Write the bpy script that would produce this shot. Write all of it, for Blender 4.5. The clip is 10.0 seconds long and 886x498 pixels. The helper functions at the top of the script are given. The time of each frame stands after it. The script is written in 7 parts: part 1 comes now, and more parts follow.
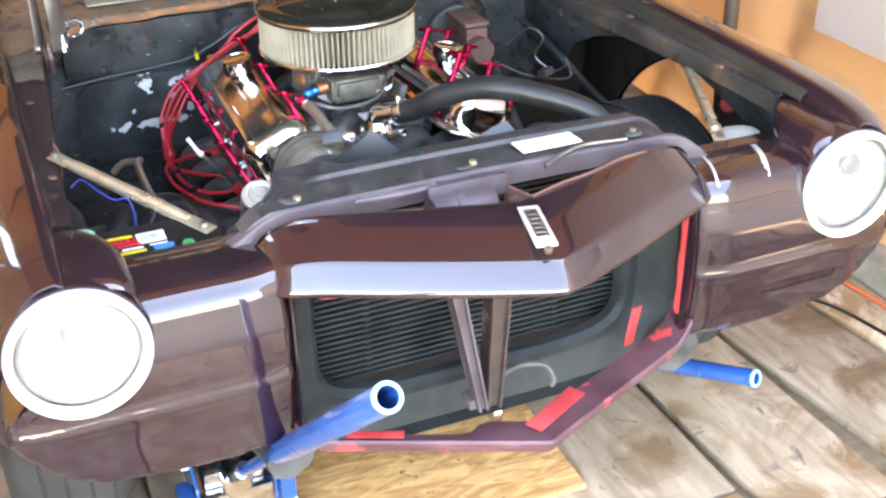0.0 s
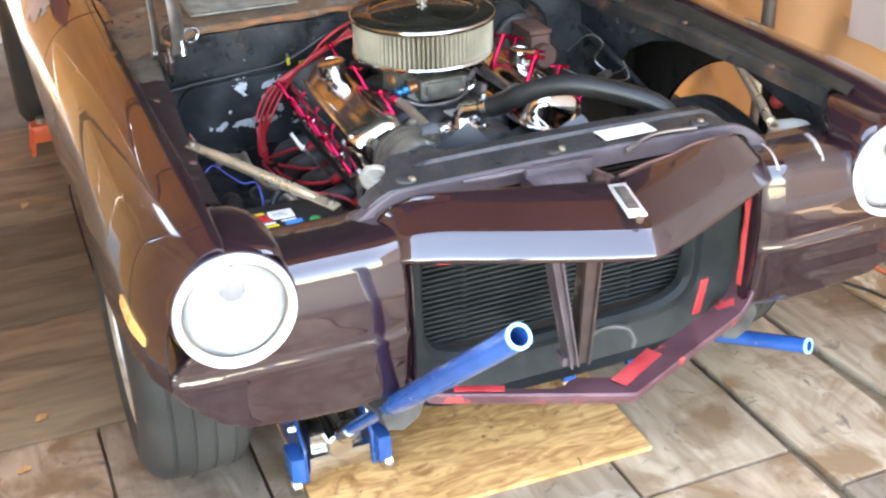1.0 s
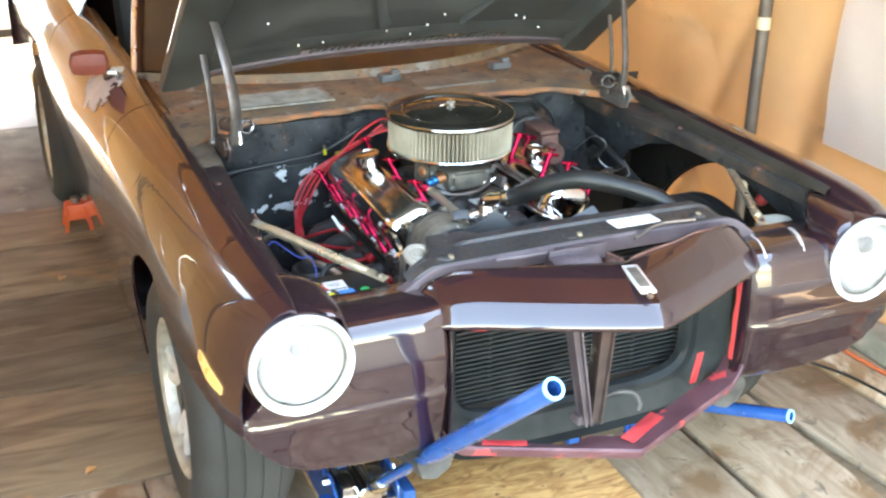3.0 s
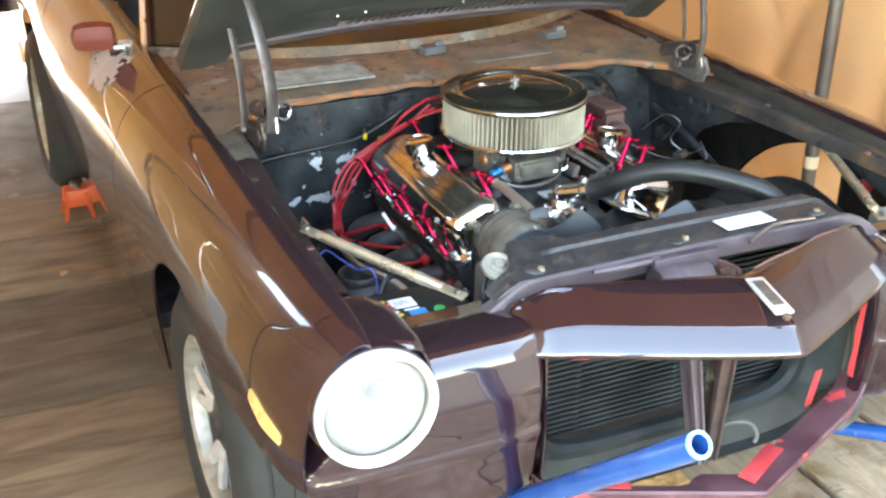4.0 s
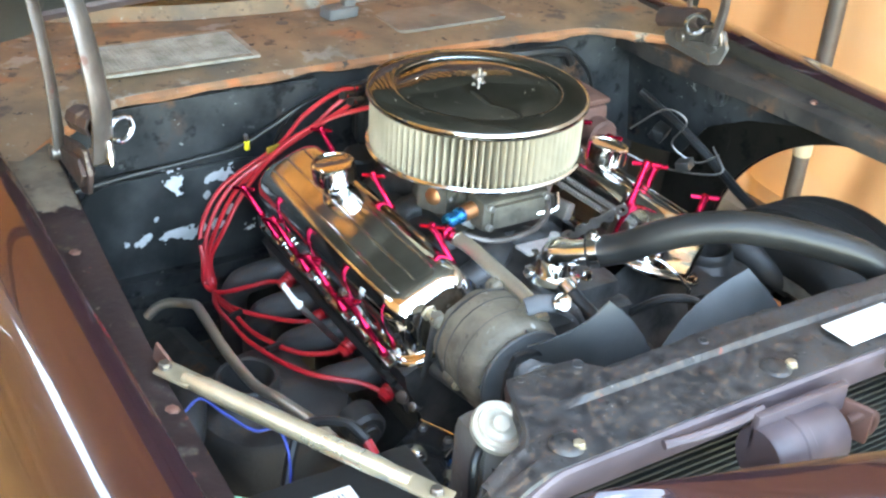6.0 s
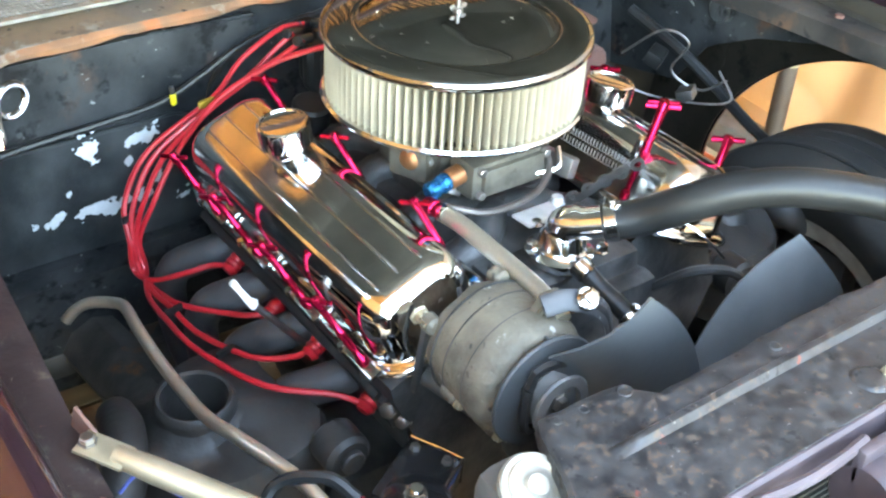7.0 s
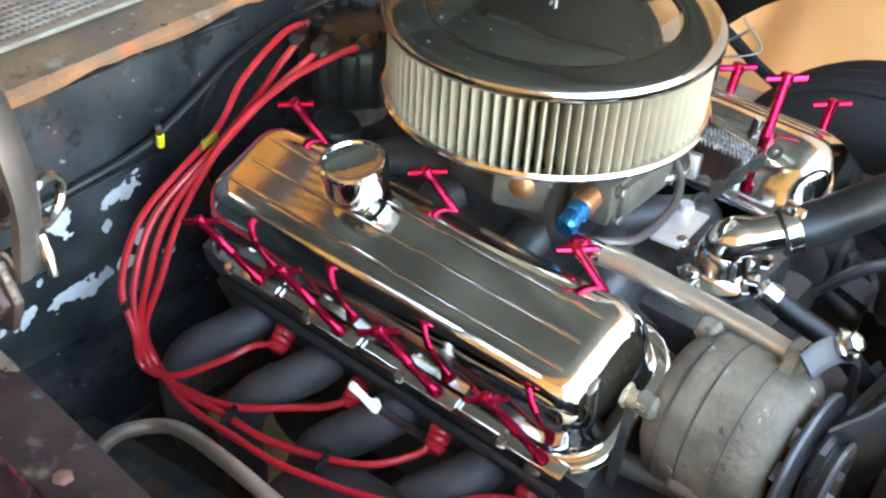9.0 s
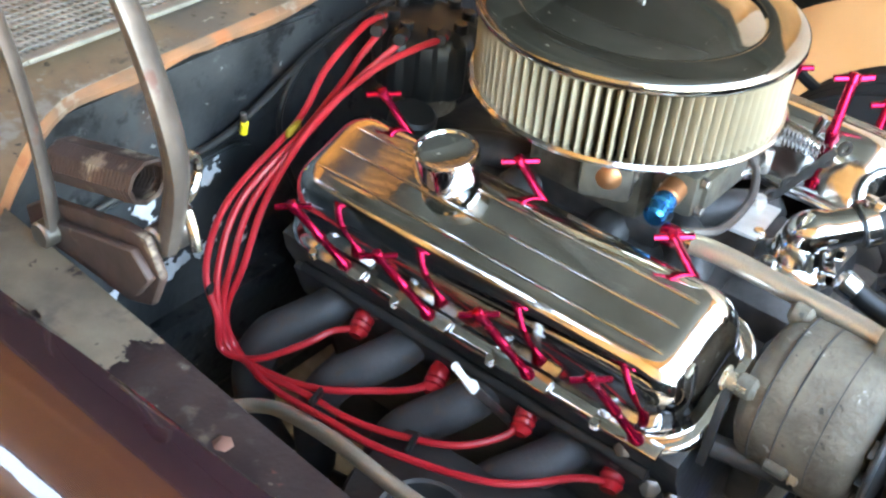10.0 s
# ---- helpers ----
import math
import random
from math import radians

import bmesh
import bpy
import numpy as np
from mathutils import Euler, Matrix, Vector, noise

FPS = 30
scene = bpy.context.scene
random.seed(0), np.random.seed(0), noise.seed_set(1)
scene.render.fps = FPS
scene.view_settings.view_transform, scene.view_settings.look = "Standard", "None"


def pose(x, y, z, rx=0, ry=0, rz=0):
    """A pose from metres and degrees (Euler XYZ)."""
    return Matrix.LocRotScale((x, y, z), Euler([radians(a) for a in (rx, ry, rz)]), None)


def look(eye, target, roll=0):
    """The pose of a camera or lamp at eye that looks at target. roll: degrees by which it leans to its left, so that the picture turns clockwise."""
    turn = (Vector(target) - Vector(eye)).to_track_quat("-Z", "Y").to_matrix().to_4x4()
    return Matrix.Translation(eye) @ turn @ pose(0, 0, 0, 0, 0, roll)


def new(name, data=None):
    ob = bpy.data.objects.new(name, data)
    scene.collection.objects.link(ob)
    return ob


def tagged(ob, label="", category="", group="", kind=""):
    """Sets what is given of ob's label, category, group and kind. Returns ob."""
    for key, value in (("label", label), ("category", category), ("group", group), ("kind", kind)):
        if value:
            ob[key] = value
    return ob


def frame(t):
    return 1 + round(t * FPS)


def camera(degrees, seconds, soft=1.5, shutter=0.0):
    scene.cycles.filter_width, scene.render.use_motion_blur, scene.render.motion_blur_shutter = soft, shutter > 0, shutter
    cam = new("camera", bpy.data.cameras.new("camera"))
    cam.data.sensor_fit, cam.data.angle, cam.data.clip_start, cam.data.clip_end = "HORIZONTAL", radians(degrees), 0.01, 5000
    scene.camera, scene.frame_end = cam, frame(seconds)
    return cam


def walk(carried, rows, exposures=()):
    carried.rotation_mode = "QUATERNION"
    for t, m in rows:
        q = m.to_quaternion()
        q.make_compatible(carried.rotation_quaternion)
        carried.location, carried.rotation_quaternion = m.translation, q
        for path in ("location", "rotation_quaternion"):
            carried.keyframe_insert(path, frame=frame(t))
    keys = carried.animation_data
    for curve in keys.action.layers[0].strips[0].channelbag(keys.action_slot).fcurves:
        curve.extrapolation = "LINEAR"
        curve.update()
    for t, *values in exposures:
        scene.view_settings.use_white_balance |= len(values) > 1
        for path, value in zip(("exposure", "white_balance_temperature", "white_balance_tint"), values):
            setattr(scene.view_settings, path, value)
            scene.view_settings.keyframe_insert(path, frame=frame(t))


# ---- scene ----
cam = camera(42.1, 10.0, 2.4)
METRES, EYE, TILT, LEAN, TURN = 3.45, 1.723, 0.0, 0.0, -22.8
ROWS = [
    (0.0, 0.0, 0.0, 0.0, -0.37, -29.61, 0.65),
    (0.5, -0.0066, -0.0409, 0.01, 0.82, -27.6, -0.09),
    (1.0, -0.0509, -0.0784, 0.0163, -0.23, -28.62, 1.04),
    (1.5, -0.0785, -0.1246, 0.0284, -3.74, -25.78, 0.11),
    (2.0, -0.0761, -0.1616, 0.0408, -2.26, -23.6, -1.73),
    (2.5, -0.0745, -0.1891, 0.0509, -0.6, -23.38, -1.09),
    (4.0, -0.1442, -0.0512, 0.0265, -1.81, -25.99, -0.61),
    (4.5, -0.1298, 0.023, 0.0094, -1.47, -26.18, -0.82),
    (5.0, -0.146, 0.0942, -0.0008, -4.61, -26.2, -2.5),
    (5.5, -0.1662, 0.166, -0.0123, -6.8, -27.85, -3.65),
    (7.0, -0.1703, 0.3283, -0.0487, -12.68, -34.77, -2.92),
    (7.5, -0.1971, 0.3664, -0.06, -16.13, -36.09, -4.49),
    (8.0, -0.1986, 0.4067, -0.0659, -16.71, -36.32, -2.78),
    (8.5, -0.204, 0.4379, -0.0709, -20.03, -37.13, -2.52),
    (9.0, -0.2493, 0.4565, -0.0757, -27.11, -37.39, -2.94),
    (9.5, -0.2773, 0.464, -0.0764, -28.43, -37.24, -3.88),
    (10.0, -0.2876, 0.4642, -0.0768, -27.95, -37.09, -4.6),
]
walk(cam, [(t, pose(-0.77, -1.38, EYE, TILT, LEAN, TURN) @ pose(METRES * x, METRES * y, METRES * z, 90 + pitch, roll, yaw)) for t, x, y, z, yaw, pitch, roll in ROWS],
     [(0.0, 5.05, 8700, 16), (1.0, 4.73, 8700, 14), (2.5, 4.87, 8700, 8), (4.5, 4.91, 8700, 6), (5.0, 5.06, 8650, 5), (5.5, 5.18, 8600, 4), (7.0, 5.60, 8500, 4), (7.6, 5.58, 8500, 5), (8.5, 5.29, 8500, 6), (10.0, 5.52, 8500, 6)])

# ---- light ----
world = bpy.data.worlds.new("sky")
scene.world = world
world.use_nodes = True
wn = world.node_tree
sky = wn.nodes.new("ShaderNodeTexSky")
sky.sky_type, sky.sun_disc = "NISHITA", False
sky.dust_density = 1.3
sky.sun_elevation, sky.sun_rotation = radians(48), radians(40)
wn.links.new(sky.outputs[0], wn.nodes["Background"].inputs[0])
wn.nodes["Background"].inputs[1].default_value = 0.15
sun = new("sun", bpy.data.lights.new("sun", "SUN"))
sun.data.energy, sun.data.angle, sun.data.color = 1.0, radians(0.5), (1.0, 0.95, 0.87)
sun.matrix_world = look((2.6, 3.1, 4.5), (0, 0, 0))


# ---- materials ----
def mat(name, a, b, scale=8.0, rough=0.6, metal=0.0, bump=0.1, coat=0.0, fine=90.0, rvar=0.1, spec=0.5, lo=0.35, hi=0.65, stretch=(1, 1, 1), bdist=0.002):
    """A worn surface: two colours mixed by coarse noise, fine grain in roughness and relief."""
    m = bpy.data.materials.new(name)
    m.use_nodes = True
    t = m.node_tree
    n, l = t.nodes, t.links
    p = n["Principled BSDF"]
    co = n.new("ShaderNodeTexCoord")
    mp = n.new("ShaderNodeMapping")
    mp.inputs["Scale"].default_value = stretch
    l.new(co.outputs["Object"], mp.inputs[0])
    n1, n2 = n.new("ShaderNodeTexNoise"), n.new("ShaderNodeTexNoise")
    n1.inputs["Scale"].default_value, n1.inputs["Detail"].default_value = scale, 6
    n2.inputs["Scale"].default_value, n2.inputs["Detail"].default_value = fine, 4
    l.new(mp.outputs[0], n1.inputs["Vector"])
    l.new(mp.outputs[0], n2.inputs["Vector"])
    r = n.new("ShaderNodeValToRGB")
    r.color_ramp.elements[0].position, r.color_ramp.elements[1].position = lo, hi
    r.color_ramp.elements[0].color, r.color_ramp.elements[1].color = (*a, 1), (*b, 1)
    l.new(n1.outputs[0], r.inputs[0])
    l.new(r.outputs[0], p.inputs["Base Color"])
    mr = n.new("ShaderNodeMapRange")
    mr.inputs[3].default_value, mr.inputs[4].default_value = max(rough - rvar, 0.02), min(rough + rvar, 1)
    mr.inputs[1].default_value, mr.inputs[2].default_value = 0.3, 0.7
    l.new(n1.outputs[0], mr.inputs[0])
    l.new(mr.outputs[0], p.inputs["Roughness"])
    p.inputs["Metallic"].default_value = metal
    p.inputs["Coat Weight"].default_value = coat
    p.inputs["Coat Roughness"].default_value = 0.04
    p.inputs["Specular IOR Level"].default_value = spec
    if bump:
        bp = n.new("ShaderNodeBump")
        bp.inputs["Strength"].default_value, bp.inputs["Distance"].default_value = bump, bdist
        l.new(n2.outputs[0], bp.inputs["Height"])
        l.new(bp.outputs[0], p.inputs["Normal"])
    m["ramp"] = r.name
    return m


def spots(m, color, scale, edge=0.62, rough=None, soft=0.02, seed=0.0):
    """Adds patches of another colour with a torn outline (chips, rust, overspray)."""
    t = m.node_tree
    n, l = t.nodes, t.links
    p = n["Principled BSDF"]
    co = n.new("ShaderNodeTexCoord")
    mp = n.new("ShaderNodeMapping")
    mp.inputs["Location"].default_value = (seed, seed * 0.7, seed * 1.3)
    l.new(co.outputs["Object"], mp.inputs[0])
    s = n.new("ShaderNodeTexNoise")
    s.inputs["Scale"].default_value, s.inputs["Detail"].default_value, s.inputs["Roughness"].default_value = scale, 8, 0.6
    l.new(mp.outputs[0], s.inputs["Vector"])
    mr = n.new("ShaderNodeMapRange")
    mr.inputs[1].default_value, mr.inputs[2].default_value = edge, edge + soft
    l.new(s.outputs[0], mr.inputs[0])
    mix = n.new("ShaderNodeMix")
    mix.data_type = "RGBA"
    old = p.inputs["Base Color"].links[0].from_socket
    l.new(mr.outputs[0], mix.inputs[0])
    l.new(old, mix.inputs[6])
    mix.inputs[7].default_value = (*color, 1)
    l.new(mix.outputs[2], p.inputs["Base Color"])
    if rough is not None:
        mf = n.new("ShaderNodeMix")
        oldr = p.inputs["Roughness"].links[0].from_socket
        l.new(mr.outputs[0], mf.inputs[0])
        l.new(oldr, mf.inputs[2])
        mf.inputs[3].default_value = rough
        l.new(mf.outputs[0], p.inputs["Roughness"])
        pc = n.new("ShaderNodeMath")
        pc.operation, pc.inputs[1].default_value = "MULTIPLY", p.inputs["Metallic"].default_value
        inv = n.new("ShaderNodeMath")
        inv.operation, inv.inputs[0].default_value = "SUBTRACT", 1.0
        l.new(mr.outputs[0], inv.inputs[1])
        l.new(inv.outputs[0], pc.inputs[0])
        l.new(pc.outputs[0], p.inputs["Metallic"])
    return m


def swirl(m, amount, random_offset=True, tint=None):
    """Distorts the coarse noise into grain whorls; shifts it and tints it from piece to piece."""
    t = m.node_tree
    n, l = t.nodes, t.links
    p = n["Principled BSDF"]
    info = n.new("ShaderNodeObjectInfo")
    mul = n.new("ShaderNodeMath")
    mul.operation, mul.inputs[1].default_value = "MULTIPLY", 37.0
    l.new(info.outputs["Random"], mul.inputs[0])
    for node in list(n):
        if node.type == "TEX_NOISE":
            node.inputs["Distortion"].default_value = amount
        if node.type == "MAPPING" and random_offset and not node.inputs["Location"].links:
            add = n.new("ShaderNodeVectorMath")
            add.operation = "ADD"
            add.inputs[0].default_value = node.inputs["Location"].default_value
            l.new(mul.outputs[0], add.inputs[1])
            l.new(add.outputs[0], node.inputs["Location"])
    if tint:
        ramp = n.new("ShaderNodeValToRGB")
        ramp.color_ramp.elements[0].color, ramp.color_ramp.elements[1].color = (*tint[0], 1), (*tint[1], 1)
        l.new(info.outputs["Random"], ramp.inputs[0])
        mix = n.new("ShaderNodeMix")
        mix.data_type, mix.blend_type = "RGBA", "MULTIPLY"
        mix.inputs[0].default_value = 1.0
        old = p.inputs["Base Color"].links[0].from_socket
        l.new(old, mix.inputs[6])
        l.new(ramp.outputs[0], mix.inputs[7])
        l.new(mix.outputs[2], p.inputs["Base Color"])
    return m


PAINT = mat("maroon_paint", (0.014, 0.0050, 0.0078), (0.020, 0.0072, 0.0108), 3, 0.22, 0.0, 0.012, 1.0, 300, 0.05, 0.25)
PAINT.node_tree.nodes["Principled BSDF"].inputs["Coat IOR"].default_value = 1.68
PAINT.node_tree.nodes["Principled BSDF"].inputs["Coat Roughness"].default_value = 0.02
PAINT_DULL = mat("dull_maroon", (0.062, 0.045, 0.050), (0.105, 0.080, 0.086), 14, 0.5, 0.0, 0.1, 0.0, 120)
PAINT_RED = spots(mat("oversprayed_maroon", (0.080, 0.030, 0.036), (0.13, 0.060, 0.068), 16, 0.45, 0, 0.1), (0.62, 0.06, 0.06), 9, 0.56, 0.5, 0.03, 3.1)
RED_PRIMER = mat("red_primer", (0.40, 0.030, 0.035), (0.58, 0.060, 0.060), 20, 0.5, 0, 0.1)
CHROME = mat("chrome", (0.80, 0.80, 0.79), (0.56, 0.555, 0.54), 14, 0.10, 1.0, 0.03, 0, 160, 0.06)
LID_CHROME = mat("lid_chrome", (0.42, 0.42, 0.40), (0.35, 0.35, 0.335), 9, 0.06, 1.0, 0.02, 0, 160, 0.03)
# Metal toned like the tan reflection on the pillars.
PILLAR_SHEEN = mat("pillar_sheen", (0.80, 0.74, 0.62), (0.70, 0.64, 0.53), 12, 0.3, 0.85, 0.05, 0, 140, 0.05)
POLISHED = mat("polished_steel", (0.62, 0.61, 0.59), (0.50, 0.49, 0.47), 12, 0.16, 1.0, 0.05, 0, 140, 0.05)
SILVER = mat("bright_silver", (0.80, 0.79, 0.76), (0.66, 0.65, 0.62), 40, 0.38, 0.55, 0.1)
STEEL = mat("dull_steel", (0.34, 0.32, 0.30), (0.22, 0.20, 0.185), 22, 0.42, 1.0, 0.15, 0, 160, 0.1)
WORN_STEEL = spots(mat("worn_bracket_steel", (0.036, 0.036, 0.038), (0.075, 0.075, 0.078), 18, 0.5, 0.1, 0.3), (0.30, 0.30, 0.29), 40, 0.63, 0.5, 0.04, 2.1)
ZINC = mat("yellowed_zinc", (0.58, 0.51, 0.37), (0.42, 0.355, 0.245), 20, 0.34, 0.75, 0.12, 0, 120)
CAST = spots(mat("grey_cast_aluminium", (0.170, 0.145, 0.107), (0.10, 0.085, 0.063), 26, 0.66, 0.1, 1.0, 0, 170), (0.10, 0.078, 0.055), 24, 0.59, 0.8, 0.08, 2.7)
spots(CAST, (0.34, 0.32, 0.29), 44, 0.64, 0.5, 0.05, 5.5)
spots(CAST, (0.05, 0.044, 0.037), 70, 0.64, 0.8, 0.05, 7.1)
CARB_CAST = spots(mat("stained_zinc_casting", (0.13, 0.115, 0.09), (0.07, 0.062, 0.05), 30, 0.55, 0.35, 0.6, 0, 130), (0.045, 0.036, 0.028), 34, 0.58, 0.75, 0.08, 1.3)
CAP_METAL = mat("stamped_cap", (0.38, 0.355, 0.30), (0.27, 0.25, 0.21), 30, 0.42, 0.35, 0.2)
HEADER = spots(mat("scorched_header_steel", (0.032, 0.031, 0.033), (0.070, 0.067, 0.068), 14, 0.6, 0.2, 0.3, 0, 140), (0.07, 0.050, 0.040), 30, 0.58, 0.75, 0.08, 4.4)
GLOSS_BLACK = mat("gloss_black", (0.010, 0.010, 0.011), (0.026, 0.026, 0.027), 18, 0.16, 0.0, 0.1, 0.6, 120, 0.06)
RED_ANO = mat("red_anodised", (0.52, 0.010, 0.055), (0.42, 0.008, 0.045), 30, 0.2, 0.9, 0.03)
BLUE_ANO = mat("blue_anodised", (0.02, 0.30, 0.62), (0.02, 0.22, 0.55), 30, 0.22, 0.9, 0.03)
RED_RUBBER = mat("red_silicone", (0.38, 0.010, 0.018), (0.46, 0.015, 0.024), 30, 0.38, 0, 0.05)
BLACK_PAINT = spots(mat("black_paint", (0.05, 0.047, 0.045), (0.12, 0.11, 0.10), 11, 0.38, 0, 0.25), (0.16, 0.085, 0.05), 34, 0.60, 0.8, 0.06, 1.4)
spots(BLACK_PAINT, (0.24, 0.12, 0.07), 75, 0.655, 0.85, 0.03, 6.4)
spots(BLACK_PAINT, (0.25, 0.24, 0.225), 60, 0.68, 0.6, 0.03, 9.2)
BAY_BLACK = spots(mat("firewall_black", (0.012, 0.0135, 0.015), (0.042, 0.044, 0.045), 10, 0.5, 0, 0.45, 0, 90, 0.1, 0.22), (0.11, 0.055, 0.03), 6, 0.66, 0.85, 0.08, 7.7)
SUPPORT = spots(mat("worn_black_support", (0.018, 0.017, 0.018), (0.042, 0.040, 0.040), 60, 0.46, 0, 0.22, 0, 160, 0.15), (0.085, 0.060, 0.044), 95, 0.565, 0.85, 0.08, 1.4)
spots(SUPPORT, (0.15, 0.045, 0.032), 46, 0.665, 0.8, 0.03, 5.5)
spots(SUPPORT, (0.014, 0.013, 0.013), 60, 0.60, 0.7, 0.06, 3.6)
spots(SUPPORT, (0.17, 0.16, 0.145), 120, 0.665, 0.7, 0.03, 7.2)
spots(BAY_BLACK, (0.007, 0.007, 0.008), 26, 0.56, 0.75, 0.10, 5.1)
spots(BAY_BLACK, (0.060, 0.040, 0.032), 9, 0.60, 0.8, 0.12, 2.6)
spots(BAY_BLACK, (0.062, 0.065, 0.065), 34, 0.63, 0.6, 0.07, 8.3)
spots(BAY_BLACK, (0.22, 0.22, 0.21), 60, 0.68, 0.6, 0.02, 3.3)
spots(BAY_BLACK, (0.010, 0.010, 0.011), 13, 0.60, 0.7, 0.08, 1.1)
DARK_BROWN = spots(mat("matt_dark_brown", (0.020, 0.0165, 0.012), (0.034, 0.028, 0.021), 9, 0.85, 0, 0.6, 0, 90, 0.08, 0.2), (0.012, 0.010, 0.008), 18, 0.58, 0.9, 0.1, 2.4)
LIP_RUST = spots(mat("rusty_lip", (0.36, 0.135, 0.052), (0.15, 0.085, 0.052), 9, 0.8, 0, 0.5), (0.24, 0.20, 0.16), 13, 0.58, 0.7, 0.06, 2.0)
spots(LIP_RUST, (0.035, 0.03, 0.027), 26, 0.60, 0.8, 0.05, 4.2)
spots(LIP_RUST, (0.30, 0.10, 0.04), 12, 0.60, 0.9, 0.06, 6.9)
CASTING = spots(mat("dusty_black_casting", (0.016, 0.015, 0.015), (0.036, 0.034, 0.032), 12, 0.5, 0.1, 0.5, 0, 120), (0.050, 0.036, 0.028), 22, 0.58, 0.8, 0.10, 2.2)
GREASE = mat("greasy_black", (0.022, 0.022, 0.022), (0.080, 0.077, 0.073), 16, 0.55, 0.2, 0.4)
spots(GREASE, (0.19, 0.085, 0.030), 7, 0.60, 0.85, 0.08, 3.2)
IRON = mat("black_iron", (0.030, 0.030, 0.031), (0.100, 0.097, 0.095), 18, 0.45, 0.4, 0.5)
RUBBER = mat("black_rubber", (0.010, 0.010, 0.010), (0.019, 0.019, 0.019), 12, 0.38, 0, 0.15, 0, 90, 0.1, 0.3)
TYRE = mat("tyre_rubber", (0.014, 0.014, 0.013), (0.032, 0.031, 0.029), 7, 0.78, 0, 0.5)
FAN_GREY = mat("grey_fan_plastic", (0.055, 0.058, 0.060), (0.085, 0.088, 0.09), 12, 0.4, 0.2, 0.1)
PLASTIC = mat("dark_grey_plastic", (0.06, 0.063, 0.065), (0.10, 0.104, 0.107), 10, 0.42, 0, 0.1)
FIN = mat("black_fins", (0.012, 0.012, 0.013), (0.03, 0.03, 0.03), 20, 0.5, 0.2, 0.1)
WHITE_PAPER = mat("paper_label", (0.78, 0.77, 0.74), (0.66, 0.65, 0.62), 30, 0.6, 0, 0.05)
RING_WHITE = mat("white_ring", (0.86, 0.86, 0.84), (0.80, 0.80, 0.78), 12, 0.2, 0.0, 0.02, 0.6)
REFLECTOR = mat("silvered_reflector", (0.34, 0.35, 0.34), (0.26, 0.27, 0.26), 20, 0.35, 0.35, 0.05)
MESH_GREY = mat("dusty_mesh", (0.27, 0.255, 0.22), (0.17, 0.155, 0.13), 25, 0.6, 0.2, 0.2)
DUSTY_PLATE = spots(mat("dusty_plate", (0.16, 0.135, 0.105), (0.10, 0.084, 0.066), 14, 0.7, 0, 0.3), (0.20, 0.085, 0.04), 18, 0.62, 0.85, 0.06, 2.8)
PLEAT = mat("filter_pleats", (0.29, 0.248, 0.182), (0.21, 0.18, 0.132), 14, 0.9, 0, 0.2)
RUSTY = spots(mat("rusty_primer", (0.19, 0.125, 0.075), (0.12, 0.085, 0.056), 9, 0.7, 0, 0.3), (0.26, 0.105, 0.045), 6, 0.60, 0.85, 0.10, 2.2)
spots(RUSTY, (0.20, 0.185, 0.165), 11, 0.60, 0.6, 0.05, 8.1)
spots(RUSTY, (0.05, 0.04, 0.032), 19, 0.61, 0.8, 0.05, 4.3)
spots(RUSTY, (0.085, 0.072, 0.058), 6, 0.52, 0.7, 0.12, 1.3)
spots(RUSTY, (0.05, 0.04, 0.034), 11, 0.60, 0.7, 0.08, 9.4)
spots(RUSTY, (0.025, 0.022, 0.02), 48, 0.63, 0.8, 0.04, 6.6)
spots(RUSTY, (0.24, 0.22, 0.19), 75, 0.655, 0.7, 0.03, 3.9)
DIRTY_GREY = spots(mat("dirty_flange", (0.014, 0.007, 0.008), (0.030, 0.019, 0.018), 14, 0.55, 0, 0.5, 0, 90, 0.1, 0.3), (0.085, 0.068, 0.050), 16, 0.63, 0.85, 0.05, 4.0)
spots(DIRTY_GREY, (0.058, 0.050, 0.042), 42, 0.59, 0.8, 0.08, 7.7)
spots(DIRTY_GREY, (0.13, 0.045, 0.035), 24, 0.655, 0.7, 0.03, 2.9)
spots(DIRTY_GREY, (0.15, 0.13, 0.11), 70, 0.67, 0.7, 0.03, 6.1)
FLANGE_BROWN = spots(mat("stained_flange", (0.016, 0.015, 0.015), (0.050, 0.042, 0.036), 9, 0.6, 0, 0.4, 0, 90, 0.1, 0.25), (0.11, 0.058, 0.034), 7, 0.57, 0.8, 0.10, 3.4)
spots(FLANGE_BROWN, (0.020, 0.018, 0.018), 24, 0.60, 0.7, 0.06, 1.9)
BAFFLE = mat("dull_black_plastic", (0.014, 0.017, 0.018), (0.034, 0.038, 0.038), 9, 0.55, 0, 0.15, 0, 90, 0.1, 0.18)
CHIP_WHITE = mat("bare_white_chip", (0.56, 0.57, 0.57), (0.42, 0.43, 0.43), 40, 0.6, 0, 0.15)
SAND = spots(mat("sandy_dirt", (0.13, 0.104, 0.072), (0.068, 0.055, 0.040), 16, 0.85, 0, 0.5), (0.07, 0.055, 0.042), 26, 0.60, 0.9, 0.08, 3.0)
HINGE_RUST = spots(mat("rusty_maroon_hinge", (0.062, 0.037, 0.032), (0.036, 0.024, 0.021), 18, 0.6, 0.2, 0.35), (0.20, 0.16, 0.12), 22, 0.58, 0.7, 0.08, 1.7)
BROWN_METAL = mat("rust_brown", (0.16, 0.075, 0.055), (0.10, 0.05, 0.04), 18, 0.7, 0.1, 0.4)
